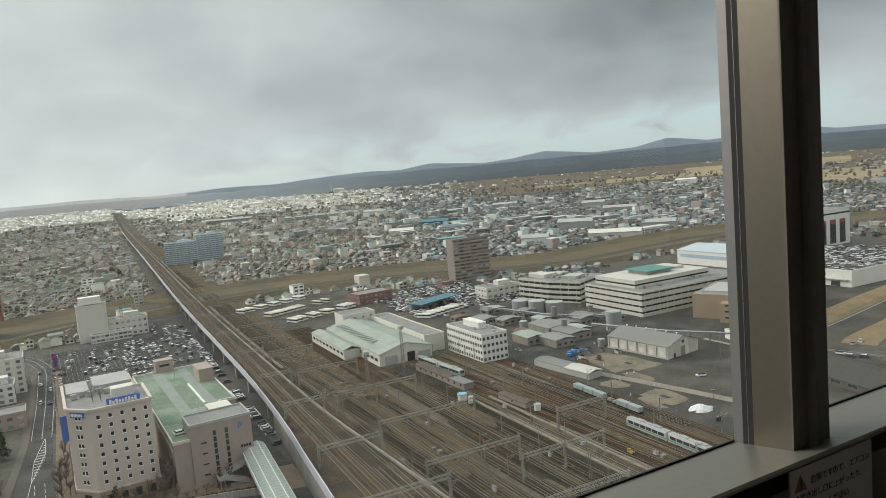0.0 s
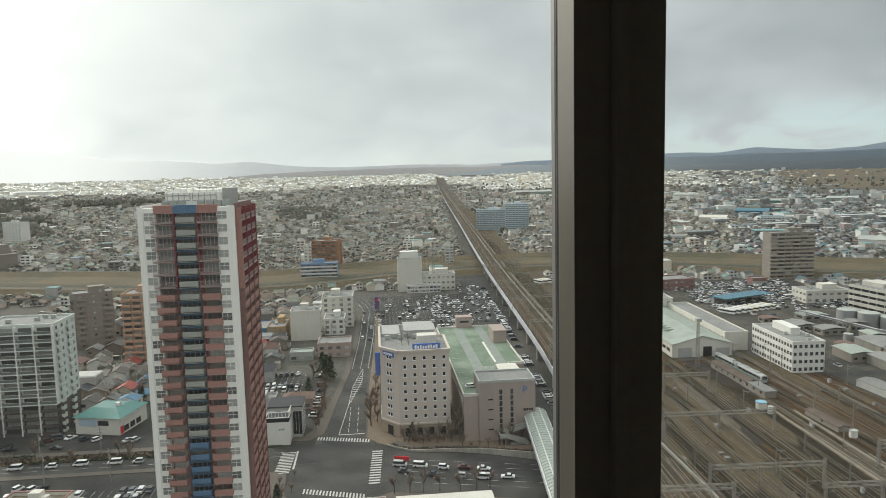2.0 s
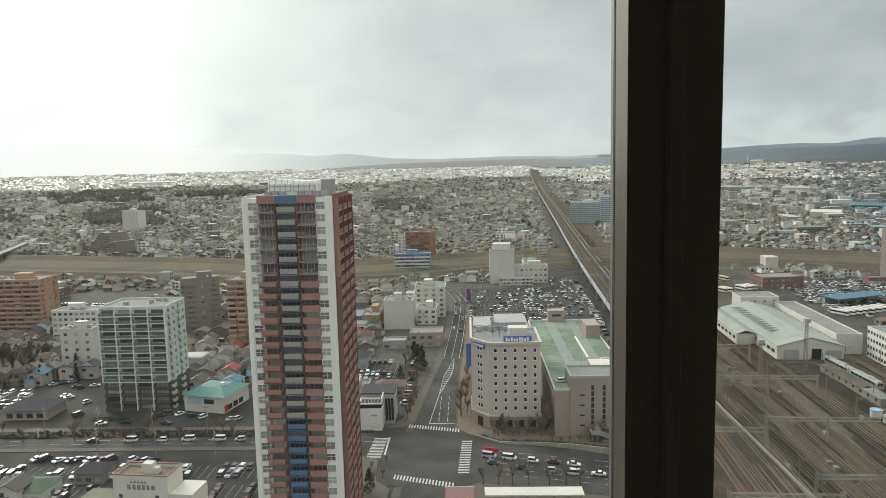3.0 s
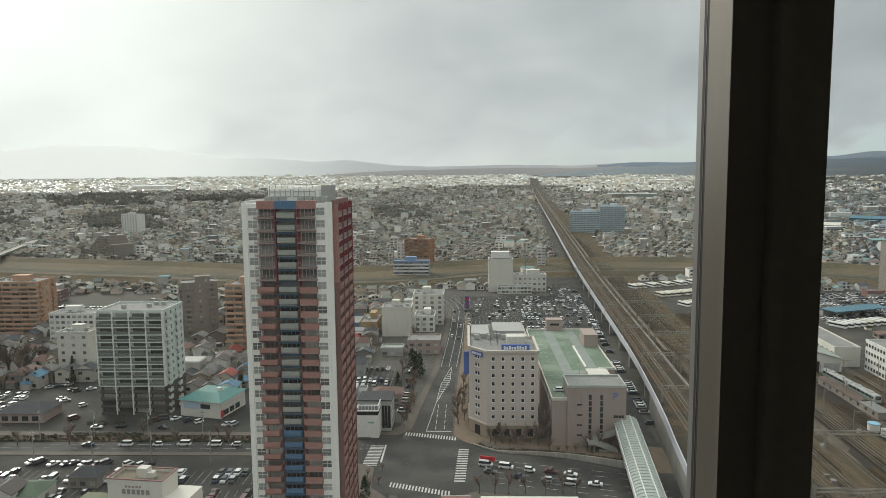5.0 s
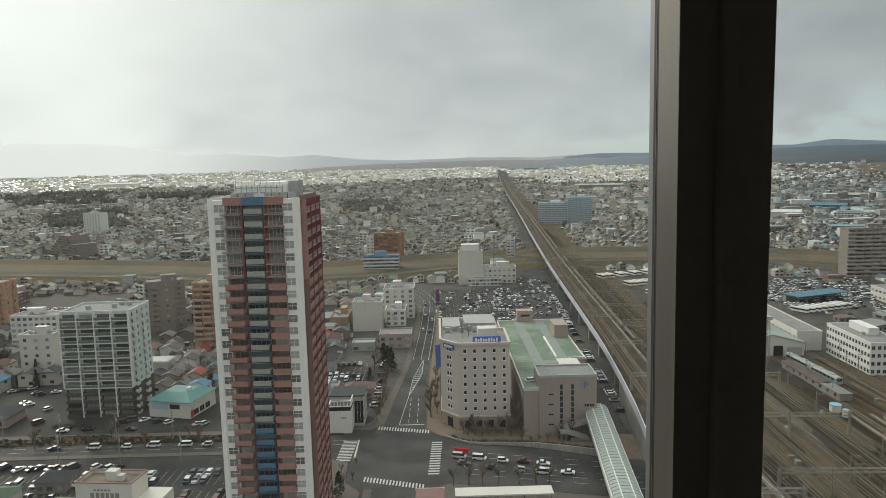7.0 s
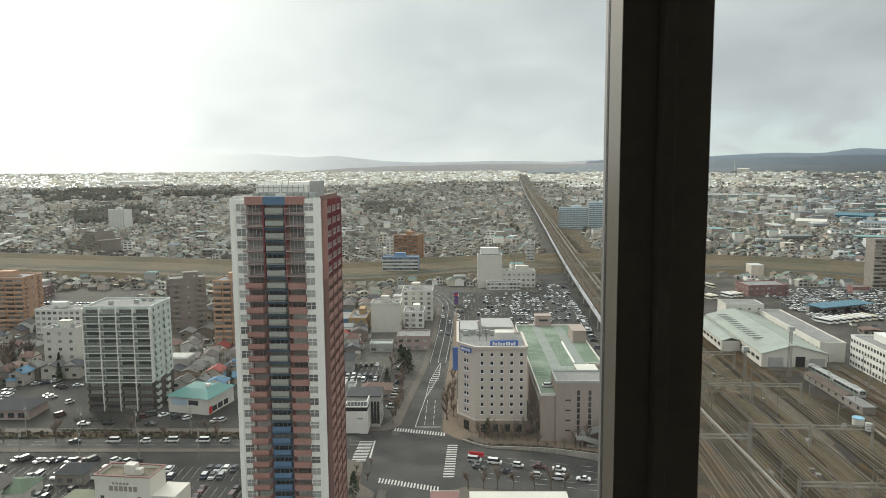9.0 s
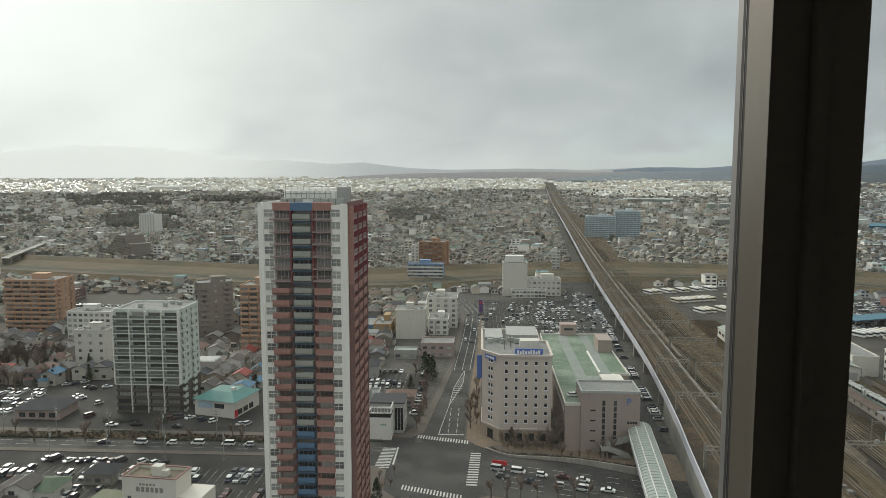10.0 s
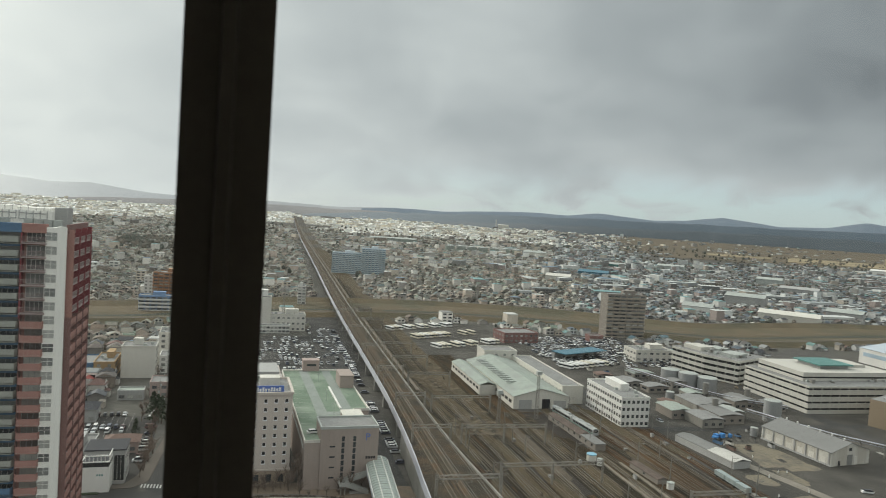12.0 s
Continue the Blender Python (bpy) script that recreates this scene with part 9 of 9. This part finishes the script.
def near_house(x, y, angle):
    walls, roof, w, d, h = house_rng.choice(HOUSES)
    ob = thing("house", x, y, ground_z(math.hypot(x, y)), angle, "small tiled-roof house in the old town", "house", "houses")
    part("wall", walls, None, ob)
    part("roof", roof, None, ob)
    part("window", house_window, None, ob, at=(w * 0.2, -d / 2 - 0.02, 1.0))
    if h > 4:
        part("window", house_window, None, ob, at=(-w * 0.2, -d / 2 - 0.02, 3.6))
        part("window", house_window, None, ob, at=(w / 2 + 0.02, 0, 3.6), turn=90)


far = Shape()
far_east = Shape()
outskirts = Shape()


def fast_house(x, y, z, angle, w, d, h, rise, windows, far=far):
    c, s = math.cos(angle), math.sin(angle)

    def at(a, b, q):
        return (x + a * c - b * s, y + a * s + b * c, z + q)

    W, D = w / 2, d / 2
    far.faces([at(-W, -D, -1), at(W, -D, -1), at(W, D, -1), at(-W, D, -1), at(-W, -D, h), at(W, -D, h), at(W, D, h), at(-W, D, h), at(0, -D, h + rise), at(0, D, h + rise)], [(0, 1, 5, 8, 4), (1, 2, 6, 5), (2, 3, 7, 9, 6), (3, 0, 4, 7)], 0)
    o, k = 0.6, rise / W * 0.6
    far.faces([at(-W - o, -D - o, h - k), at(W + o, -D - o, h - k), at(W + o, D + o, h - k), at(-W - o, D + o, h - k), at(0, -D - o, h + rise + 0.1), at(0, D + o, h + rise + 0.1)], [(0, 4, 5, 3), (1, 2, 5, 4)], 1)
    if house_rng.random() < 0.65:
        # a lower wing under its own roof
        e, g2, q = W * house_rng.uniform(0.4, 1.1), D * house_rng.uniform(0.35, 0.8), h * house_rng.uniform(0.4, 0.7)
        ox, oy = (W + e * 0.6) * house_rng.choice((-1, 1, 0)), (D + g2 * 0.6) * house_rng.choice((-1, 1))
        far.faces([at(ox - e, oy - g2, -1), at(ox + e, oy - g2, -1), at(ox + e, oy + g2, -1), at(ox - e, oy + g2, -1), at(ox - e, oy - g2, q), at(ox + e, oy - g2, q), at(ox + e, oy + g2, q), at(ox - e, oy + g2, q)], [(0, 1, 5, 4), (1, 2, 6, 5), (2, 3, 7, 6), (3, 0, 4, 7)], 0)
        far.faces([at(ox - e - 0.3, oy - g2 - 0.3, q), at(ox + e + 0.3, oy - g2 - 0.3, q), at(ox + e + 0.3, oy + g2 + 0.3, q + 0.5), at(ox - e - 0.3, oy + g2 + 0.3, q + 0.5)], [(0, 1, 2, 3)], 1)
    if windows:
        for f in ((1.0, 3.7) if h > 4 else (1.0,)):
            for a0, a1 in ((-W * 0.75, -W * 0.2), (W * 0.15, W * 0.7)):
                far.faces([at(a0, -D - 0.06, f), at(a1, -D - 0.06, f), at(a1, -D - 0.06, f + 1.3), at(a0, -D - 0.06, f + 1.3)], [(0, 1, 2, 3)], 2)


def fast_block(x, y, z, angle, w, d, h, windows, far=far):
    c, s = math.cos(angle), math.sin(angle)

    def at(a, b, q):
        return (x + a * c - b * s, y + a * s + b * c, z + q)

    W, D = w / 2, d / 2
    far.faces([at(-W, -D, -1), at(W, -D, -1), at(W, D, -1), at(-W, D, -1), at(-W, -D, h), at(W, -D, h), at(W, D, h), at(-W, D, h)], [(0, 1, 5, 4), (1, 2, 6, 5), (2, 3, 7, 6), (3, 0, 4, 7)], 0)
    far.faces([at(-W - 0.2, -D - 0.2, h), at(W + 0.2, -D - 0.2, h), at(W + 0.2, D + 0.2, h), at(-W - 0.2, D + 0.2, h), at(-W + 0.3, -D + 0.3, h + 0.5), at(W - 0.3, -D + 0.3, h + 0.5), at(W - 0.3, D - 0.3, h + 0.5), at(-W + 0.3, D - 0.3, h + 0.5)], [(0, 1, 5, 4), (1, 2, 6, 5), (2, 3, 7, 6), (3, 0, 4, 7), (4, 5, 6, 7)], 3)
    if windows:
        f = 1.0
        while f < h - 1.6:
            n = max(2, int(w / 4))
            for k in range(n):
                a0 = -W + w * (k + 0.2) / n
                far.faces([at(a0, -D - 0.06, f), at(a0 + w / n * 0.6, -D - 0.06, f), at(a0 + w / n * 0.6, -D - 0.06, f + 1.4), at(a0, -D - 0.06, f + 1.4)], [(0, 1, 2, 3)], 2)
            f += 3.1


near_list = []
VIEW = (radians(-40), radians(76))


def in_view(x, y):
    return VIEW[0] < math.atan2(-x, y) < VIEW[1]


# town houses on a loose street grid
for i in range(-154, 154):
    for j in range(5, 161):
        if j % 3 == 2 or i % 9 == 8:
            continue
        u, v = i * 8.2 + house_rng.uniform(-1.5, 1.5), j * 8.5 + house_rng.uniform(-1.4, 1.4)
        turn = 12 * noise.noise((u * 0.002, v * 0.002, 0.5))
        x, y = axes(TOWN - 2 + turn)(u, v)
        r = math.hypot(x, y)
        if not (230 < r < 1250) or not in_view(x, y) or not is_free(x, y):
            continue
        dens = 0.86 + 0.3 * noise.noise((x * 0.006, y * 0.006, 2))
        if house_rng.random() > dens:
            continue
        near_list.append((r, x, y, TOWN - 2 + turn + house_rng.choice((0, 0, 90, 180)) + house_rng.uniform(-4, 4)))
near_list.sort()
for k, (r, x, y, a) in enumerate(near_list):
    kind = house_rng.random()
    if kind < 0.03:
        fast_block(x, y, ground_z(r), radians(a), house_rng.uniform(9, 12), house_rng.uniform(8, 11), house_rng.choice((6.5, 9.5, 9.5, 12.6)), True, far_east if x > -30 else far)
    elif k < 240:
        near_house(x, y, a)
    else:
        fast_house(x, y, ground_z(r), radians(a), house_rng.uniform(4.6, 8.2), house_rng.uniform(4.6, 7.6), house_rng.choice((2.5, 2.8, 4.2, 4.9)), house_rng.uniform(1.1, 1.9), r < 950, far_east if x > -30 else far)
# farther quarters, thinner with distance
for r0, r1, cell, size in ((1250, 1800, 10.6, 0.74), (1800, 2500, 13.2, 0.88), (2500, 3300, 17, 1.1), (3300, 4620, 23, 1.45)):
    r = r0
    row = 0
    while r < r1:
        r += cell * (1.6 if row % 3 == 2 else 1.0)
        row += 1
        a = VIEW[0]
        while a < VIEW[1]:
            a += cell / r * house_rng.uniform(0.85, 1.2)
            rr = r + house_rng.uniform(-0.6, 0.6) * cell + 90 * noise.noise((a * 7, r * 0.001, 8.0))
            x, y = polar(a, rr)
            deg = math.degrees(a)
            wild = noise.noise((x * 0.0016, y * 0.0016, 4.0))
            if seg_dist(x, y, RIVER) < 60 or seg_dist(x, y, MAIN) < (16 if west_of_line(x, y) else 46) or wild > 0.42:
                continue
            if (-24 < deg < -11 and 2620 < rr < 3200) or (-10.5 < deg < -4.5 and 2720 < rr < 3080) or (-40 < deg < -25 and 1720 < rr < 2650) or (-30 < deg < -19 and 3000 < rr < 3650) or (deg < 4 and rr > 3250 and house_rng.random() < 0.75) or (deg < -1 and rr > 2480 and house_rng.random() < 0.8):
                continue
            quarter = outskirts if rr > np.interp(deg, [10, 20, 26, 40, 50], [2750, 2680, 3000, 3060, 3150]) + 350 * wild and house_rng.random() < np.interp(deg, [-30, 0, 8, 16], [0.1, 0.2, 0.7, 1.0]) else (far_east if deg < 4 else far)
            if (-10 < deg < 22 and house_rng.random() < 0.035) or house_rng.random() < (0.03 if rr < 3000 else 0.13):
                big_w = house_rng.choice((10, 12, 14, 18, 30)) * size
                fast_block(x, y, ground_z(rr), a + house_rng.uniform(-1.2, 1.2), big_w, house_rng.uniform(9, 15) * size, house_rng.choice((6, 8, 10, 14)), False, quarter)
            else:
                fast_house(x, y, ground_z(rr), radians(TOWN) + house_rng.uniform(-1.6, 1.6), 9.6 * size * house_rng.uniform(0.55, 1.35), 8.6 * size * house_rng.uniform(0.6, 1.35), house_rng.choice((2.4, 2.9, 4.0, 4.7)) * (1 + (size - 1) * 0.3), 1.6 * size, False, quarter)
# low works halls scattered through the eastern quarters
for k in range(64):
    deg, rr = house_rng.uniform(-19, 12), 900 + 1500 * house_rng.random() ** 1.2
    x, y = polar(radians(deg), rr)
    if is_free(x, y) and seg_dist(x, y, RIVER) > 70:
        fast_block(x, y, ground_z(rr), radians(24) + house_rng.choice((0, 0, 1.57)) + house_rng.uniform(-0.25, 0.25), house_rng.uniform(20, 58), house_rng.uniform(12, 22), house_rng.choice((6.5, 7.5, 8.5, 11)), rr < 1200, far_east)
solid("town_houses", far, [TOWNWALL, TOWNROOF, GLASS, BLOCKROOF], "dense town of small houses reaching to the hills", "houses", "stuff")

solid("east_town", far_east, [EASTSHADEWALL, EASTSHADEROOF, GLASS, EASTSHADEBLOCK], "dense grey town quarters with low works halls", "houses", "stuff")
solid("outskirts", outskirts, [SUNLITWALL, SUNLITROOF, GLASS, SUNLITROOF], "pale distant outskirts with works halls and houses", "houses", "stuff")

# woods and scattered trees
woods = Shape()
wood_rng = random.Random(31)


def clump(x, y, z, r, h):
    n = 6
    vs = [(x, y, z + h)]
    for q, f in ((0.75, 0.72), (1.0, 0.38), (0.6, -0.05)):
        vs += [(x + r * q * wood_rng.uniform(0.7, 1.25) * math.cos(i * 6.283 / n + q), y + r * q * wood_rng.uniform(0.7, 1.25) * math.sin(i * 6.283 / n + q), z + h * f * wood_rng.uniform(0.85, 1.15)) for i in range(n)]
    woods.faces(vs, [(0, 1 + i, 1 + (i + 1) % n) for i in range(n)] + [(1 + k * n + i, 1 + (k + 1) * n + i, 1 + (k + 1) * n + (i + 1) % n, 1 + k * n + (i + 1) % n) for k in range(2) for i in range(n)])


for az0, az1, r0, r1, n, h in ((54, 61, 2150, 2900, 1500, 16), (53.5, 59, 1280, 1850, 1000, 13), (46, 53, 2350, 2700, 400, 13), (62, 74, 1500, 2000, 500, 12), (33, 38.4, 1350, 1780, 620, 11), (2, 8, 2500, 2700, 120, 10), (-33, -27, 1500, 1900, 260, 10)):
    for k in range(n):
        a, r = radians(wood_rng.uniform(az0, az1)), wood_rng.uniform(r0, r1)
        f, g = (math.degrees(a) - az0) / (az1 - az0), (r - r0) / (r1 - r0)
        x, y = polar(a, r)
        if min(f, 1 - f, g * 1.3, (1 - g) * 1.3) + 0.5 * noise.noise((x * 0.006, y * 0.006, 5.0)) + 0.25 * noise.noise((x * 0.02, y * 0.02, 6.0)) > 0.12:
            clump(x, y, ground_z(r), wood_rng.uniform(3.5, 7), h * wood_rng.uniform(0.5, 1.25))
for k in range(6500):
    a, r = radians(wood_rng.uniform(-38, 74)), 300 + 2800 * wood_rng.random() ** 1.3
    x, y = polar(a, r)
    if is_free(x, y):
        q = wood_rng.uniform(1.0, 2.6) * (1 + r / 2500)
        clump(x, y, ground_z(r), q, q * wood_rng.uniform(1.8, 2.8))
solid("woods", woods, WOODS, "dark winter trees and groves among the houses", "trees", "stuff")

# tall chimney and pale works far off
ch = thing("factory_chimney", *polar(radians(8.8), 4150), ground_z(4150), 0, "slim pale factory chimney before the hills", "chimney")
part("shaft", Shape().drum(0, 0, -2, 52, 2.6, 12, r2=1.7), CREAM, ch)
for k, (a, r, w, d, h, m) in enumerate(((8.2, 4100, 60, 30, 22, CREAM), (12.6, 3500, 90, 30, 12, WHITE), (14.6, 3480, 80, 30, 12, WHITE), (17, 2300, 150, 40, 10, SHEDROOF), (54, 3300, 170, 40, 18, WHITE), (5.5, 1900, 60, 30, 14, CREAM), (-5, 1750, 60, 34, 12, GREYDECK), (-12, 1500, 46, 34, 14, GREYDECK), (-14, 1350, 60, 26, 10, GREYWALL), (-1, 1700, 44, 24, 9, TEALROOF), (-19, 2300, 60, 40, 16, WHITE), (-10.5, 1050, 50, 34, 13, GREYWALL), (-13.5, 905, 64, 24, 8, CREAM), (-7.2, 890, 34, 20, 9, WHITE), (0.8, 1380, 56, 34, 8, BLUEROOF), (-17, 1000, 40, 24, 9, GREYWALL), (3.5, 1180, 40, 22, 10, CREAM))):
    x, y = polar(radians(a), r)
    fb = thing("factory", x, y, ground_z(r), a - 8, "wide pale factory hall in the distance", "factory", "far factories")
    part("wall", Shape().box(-w / 2, -d / 2, -2, w / 2, d / 2, h), m, fb)
    part("roof", Shape().gable(-w / 2, -d / 2, w / 2, d / 2, h, 3.5, 0.6, "x"), GREYDECK if k % 2 else m, fb)
for k in range(9):
    x, y = polar(radians(12.4 - k * 0.9), 1950)
    tk = thing("gas_tank", x, y, ground_z(1950), 0, "pale green round storage tank", "tank", "far tanks")
    part("drum", Shape().drum(0, 0, -1, 15, 13, 20), SHEDROOF, tk)
    part("lid", Shape().drum(0, 0, 15, 17.5, 13, 20, r2=3), GREYDECK, tk)

# ---- the lookout room ----
room = axes(28.3)
RM = pose(0, 0, 0, 0, 0, 28.3)
SILL_Z, FLOOR_Z, CEIL_Z = 95.415, 94.45, 97.15


def fitting(name, shape, mats, label, category, kind="structure"):
    return solid(name, shape, mats, label, category, kind, matrix=RM)


fitting("lookout_tower_wall", Shape().box(-14, -22, -1, 14, 0.10, FLOOR_Z - 0.25), CONCRETE, "plain concrete body of the lookout tower", "wall")
fitting("floor", Shape().box(-7, -6, FLOOR_Z - 0.2, 7, 0.0, FLOOR_Z), ROOMFLOOR, "dark carpet floor of the lookout", "floor")
fitting("ceiling", Shape().box(-7, -6, CEIL_Z, 7, 0.2, CEIL_Z + 0.2), ROOMWALL, "plain ceiling of the lookout", "ceiling")
fitting("wall_back", Shape().box(-7, -6.2, FLOOR_Z - 0.2, 7, -6.0, CEIL_Z + 0.2), ROOMWALL, "plain back wall", "wall")
fitting("wall_west", Shape().box(-7.2, -6.2, FLOOR_Z - 0.2, -7.0, 0.2, CEIL_Z + 0.2), ROOMWALL, "plain side wall", "wall")
fitting("wall_east", Shape().box(7.0, -6.2, FLOOR_Z - 0.2, 7.2, 0.2, CEIL_Z + 0.2), ROOMWALL, "plain side wall", "wall")
fitting("wall_apron", Shape().box(-7, -0.044, FLOOR_Z - 0.2, 7, 0.12, SILL_Z - 0.014), PANEL, "dark panel below the window sill", "wall")
SZ0, SZ1 = SILL_Z + 0.030, SILL_Z - 0.003
fitting("window_sill", Shape().faces([(-7, -0.044, SZ0), (7, -0.044, SZ0), (7, 0.1415, SZ1), (-7, 0.1415, SZ1), (-7, -0.0475, SZ0 - 0.004), (7, -0.0475, SZ0 - 0.004), (-7, -0.0475, SZ0 - 0.009), (7, -0.0475, SZ0 - 0.009), (7, 0.1415, SZ1 - 0.01), (-7, 0.1415, SZ1 - 0.01)], [(0, 1, 2, 3), (4, 5, 1, 0), (6, 7, 5, 4), (6, 9, 8, 7), (3, 2, 8, 9)]), SILL, "wide grey metal window sill, sloping outward", "window sill")
fitting("trim", Shape().box(-7, 0.1415, SILL_Z - 0.04, 7, 0.1465, SILL_Z + 0.001), GASKET, "dark gasket along the foot of the panes", "window trim")
fitting("window_head", Shape().box(-7, 0.0, CEIL_Z - 0.12, 7, 0.16, CEIL_Z), BRONZE, "dark frame over the panes", "window frame")


def mullion(x):
    ob = thing("window_mullion", *room(x, 0), 0, 28.3, "window post with a dark bronze face and brushed metal cheeks", "window frame", kind="structure")
    z0, z1 = SILL_Z - 0.004, CEIL_Z - 0.12
    part("core", Shape().prism([(0.003, 0.004), (0.107, 0.004), (0.107, 0.088), (0.003, 0.088)], z0, z1), BRONZE, ob)
    part("cheek", Shape().prism([(0.0, 0.0015), (0.003, 0.0015), (0.003, 0.0904), (0.0019, 0.0904)], z0, z1), SILVER, ob, "brushed metal cheek")
    part("cheek", Shape().prism([(0.107, 0.0015), (0.11, 0.0015), (0.1085, 0.0904), (0.107, 0.0904)], z0, z1), BRONZE, ob)
    part("face", Shape().prism([(0.0, 0.0), (0.044, 0.0), (0.0475, -0.0164), (0.062, -0.0164), (0.066, -0.004), (0.11, 0.0), (0.11, 0.004), (0.0, 0.004)], z0, z1), BRONZE, ob, "dark bronze face with a raised rib")
    part("gasket", Shape().prism([(0.0035, 0.088), (0.1065, 0.088), (0.1065, 0.118), (0.0035, 0.118)], z0, z1), GASKET, ob)
    part("outer_frame", Shape().prism([(0.0044, 0.118), (0.1056, 0.118), (0.1056, 0.1415), (0.0044, 0.1415)], z0, z1), GREYALU, ob)
    part("seal_line", Shape().prism([(0.0029, 0.104), (0.0035, 0.104), (0.0035, 0.1052), (0.0029, 0.1052)], z0, z1), GREYALU, ob, "thin pale seal line")
    return ob


for x in (-5.2, -2.6, 0.0, 2.6, 5.2):
    mullion(x)
for k in range(6):
    x0, x1 = -7.8 + 2.6 * k + 0.10, -5.2 + 2.6 * k + 0.01
    ob = fitting("window_pane", Shape().faces([(max(x0, -7), 0.144, SILL_Z - 0.02), (min(x1, 7), 0.144, SILL_Z - 0.02), (min(x1, 7), 0.144, CEIL_Z - 0.02), (max(x0, -7), 0.144, CEIL_Z - 0.02)], [(0, 1, 2, 3)]), PANE, "clear tall window pane", "window pane")
    ob.visible_shadow = False
# seams of the sill beside the post
fitting("sill_seam", Shape().faces([(x, y, SILL_Z + 0.0228 - 0.1779 * y) for x0 in (0.1102,) for x, y in ((x0, -0.043), (x0 + 0.002, -0.043), (x0 + 0.002, 0.0), (x0, 0.0))], [(0, 1, 2, 3)]), BRONZE, "thin joint in the sill", "joint")
notice = thing("notice_plate", *room(0, 0), 0, 28.3, "worn grey warning notice with black lettering and a brown triangle", "notice")
NT = SZ0 - 0.012
part("plate", Shape().box(-0.080, -0.0475, NT - 0.13, 0.168, -0.0442, NT), PLATE, notice)
tri = Shape()
tri.faces([(-0.068, -0.0485, NT - 0.043), (-0.034, -0.0485, NT - 0.043), (-0.051, -0.0485, NT - 0.012), (-0.068, -0.0475, NT - 0.043), (-0.034, -0.0475, NT - 0.043), (-0.051, -0.0475, NT - 0.012)], [(0, 1, 2), (5, 4, 3), (0, 3, 4, 1), (1, 4, 5, 2), (2, 5, 3, 0)])
part("triangle", tri, REDMARK, notice, "dull brown warning triangle")
part("mark", Shape().box(-0.0525, -0.0495, NT - 0.034, -0.0495, -0.0485, NT - 0.022).box(-0.0525, -0.0495, NT - 0.040, -0.0495, -0.0485, NT - 0.037), INK, notice)
for k, (words, x) in enumerate((("危険ですので、エアコン", -0.022), ("の吹き出し口に上がったり、", -0.070), ("しないでください", -0.040))):
    fc = bpy.data.curves.new("lettering", "FONT")
    fc.body, fc.size, fc.extrude = words, 0.0165, 0.0003
    fc.materials.append(INK)
    lt = new("lettering", fc)
    lt.parent = notice
    lt.matrix_basis = pose(x, -0.0478, NT - 0.036 - k * 0.027, 90, 0, 0)

# utility poles along the streets
pole = thing("utility_pole", *town(-26.5, 340), 0, TOWN, "grey concrete utility pole with cross arms", "utility pole", "utility poles")
part("shaft", Shape().drum(0, 0, -0.3, 11, 0.17, 8, r2=0.11), CONCRETE, pole)
part("cross_arm", Shape().box(-0.9, -0.06, 10.0, 0.9, 0.06, 10.15).box(-0.7, -0.06, 9.0, 0.7, 0.06, 9.12), STEEL, pole)
part("transformer", Shape().drum(0.4, 0, 7.6, 8.6, 0.28, 10), GREYDECK, pole)
pole_rng = random.Random(8)
for k in range(110):
    if k < 14:
        u, v = -26.5 + 24 * (k % 2), 352 + 22 * (k // 2)
    elif k < 40:
        u, v = -66 - 16 * (k - 14) / 1.6, 242.5 if k % 2 else 222.6
    else:
        u, v = pole_rng.uniform(-330, -40), pole_rng.uniform(255, 440)
        if not is_free(*town(u, v)):
            continue
    copy_thing(pole, pose(*town(u, v), 0.05, 0, 0, TOWN + pole_rng.choice((0, 90))))
# small sheds, carports and walls between the houses
clut = Shape()
for k in range(2600):
    a, q = radians(pole_rng.uniform(-30, 72)), 250 + 750 * pole_rng.random() ** 0.8
    x, y = polar(a, q)
    if is_free(x, y):
        t = radians(TOWN) + pole_rng.choice((0, 1.57))
        w, d, h = pole_rng.uniform(1.0, 3.0), pole_rng.uniform(0.8, 2.4), pole_rng.uniform(1.2, 2.8)
        c, s = math.cos(t), math.sin(t)
        n = len(clut.v)
        clut.box(-w, -d, -0.2, w, d, h, k % 2)
        clut.box(-w - 0.2, -d - 0.2, h, w + 0.2, d + 0.2, h + 0.12, 1 - k % 2)
        for i in range(n, len(clut.v)):
            e, f, z = clut.v[i]
            clut.v[i] = (x + e * c - f * s, y + e * s + f * c, z)
solid("sheds", clut, [TOWNWALL, TOWNROOF], "small sheds and carports between the houses", "sheds", "stuff")
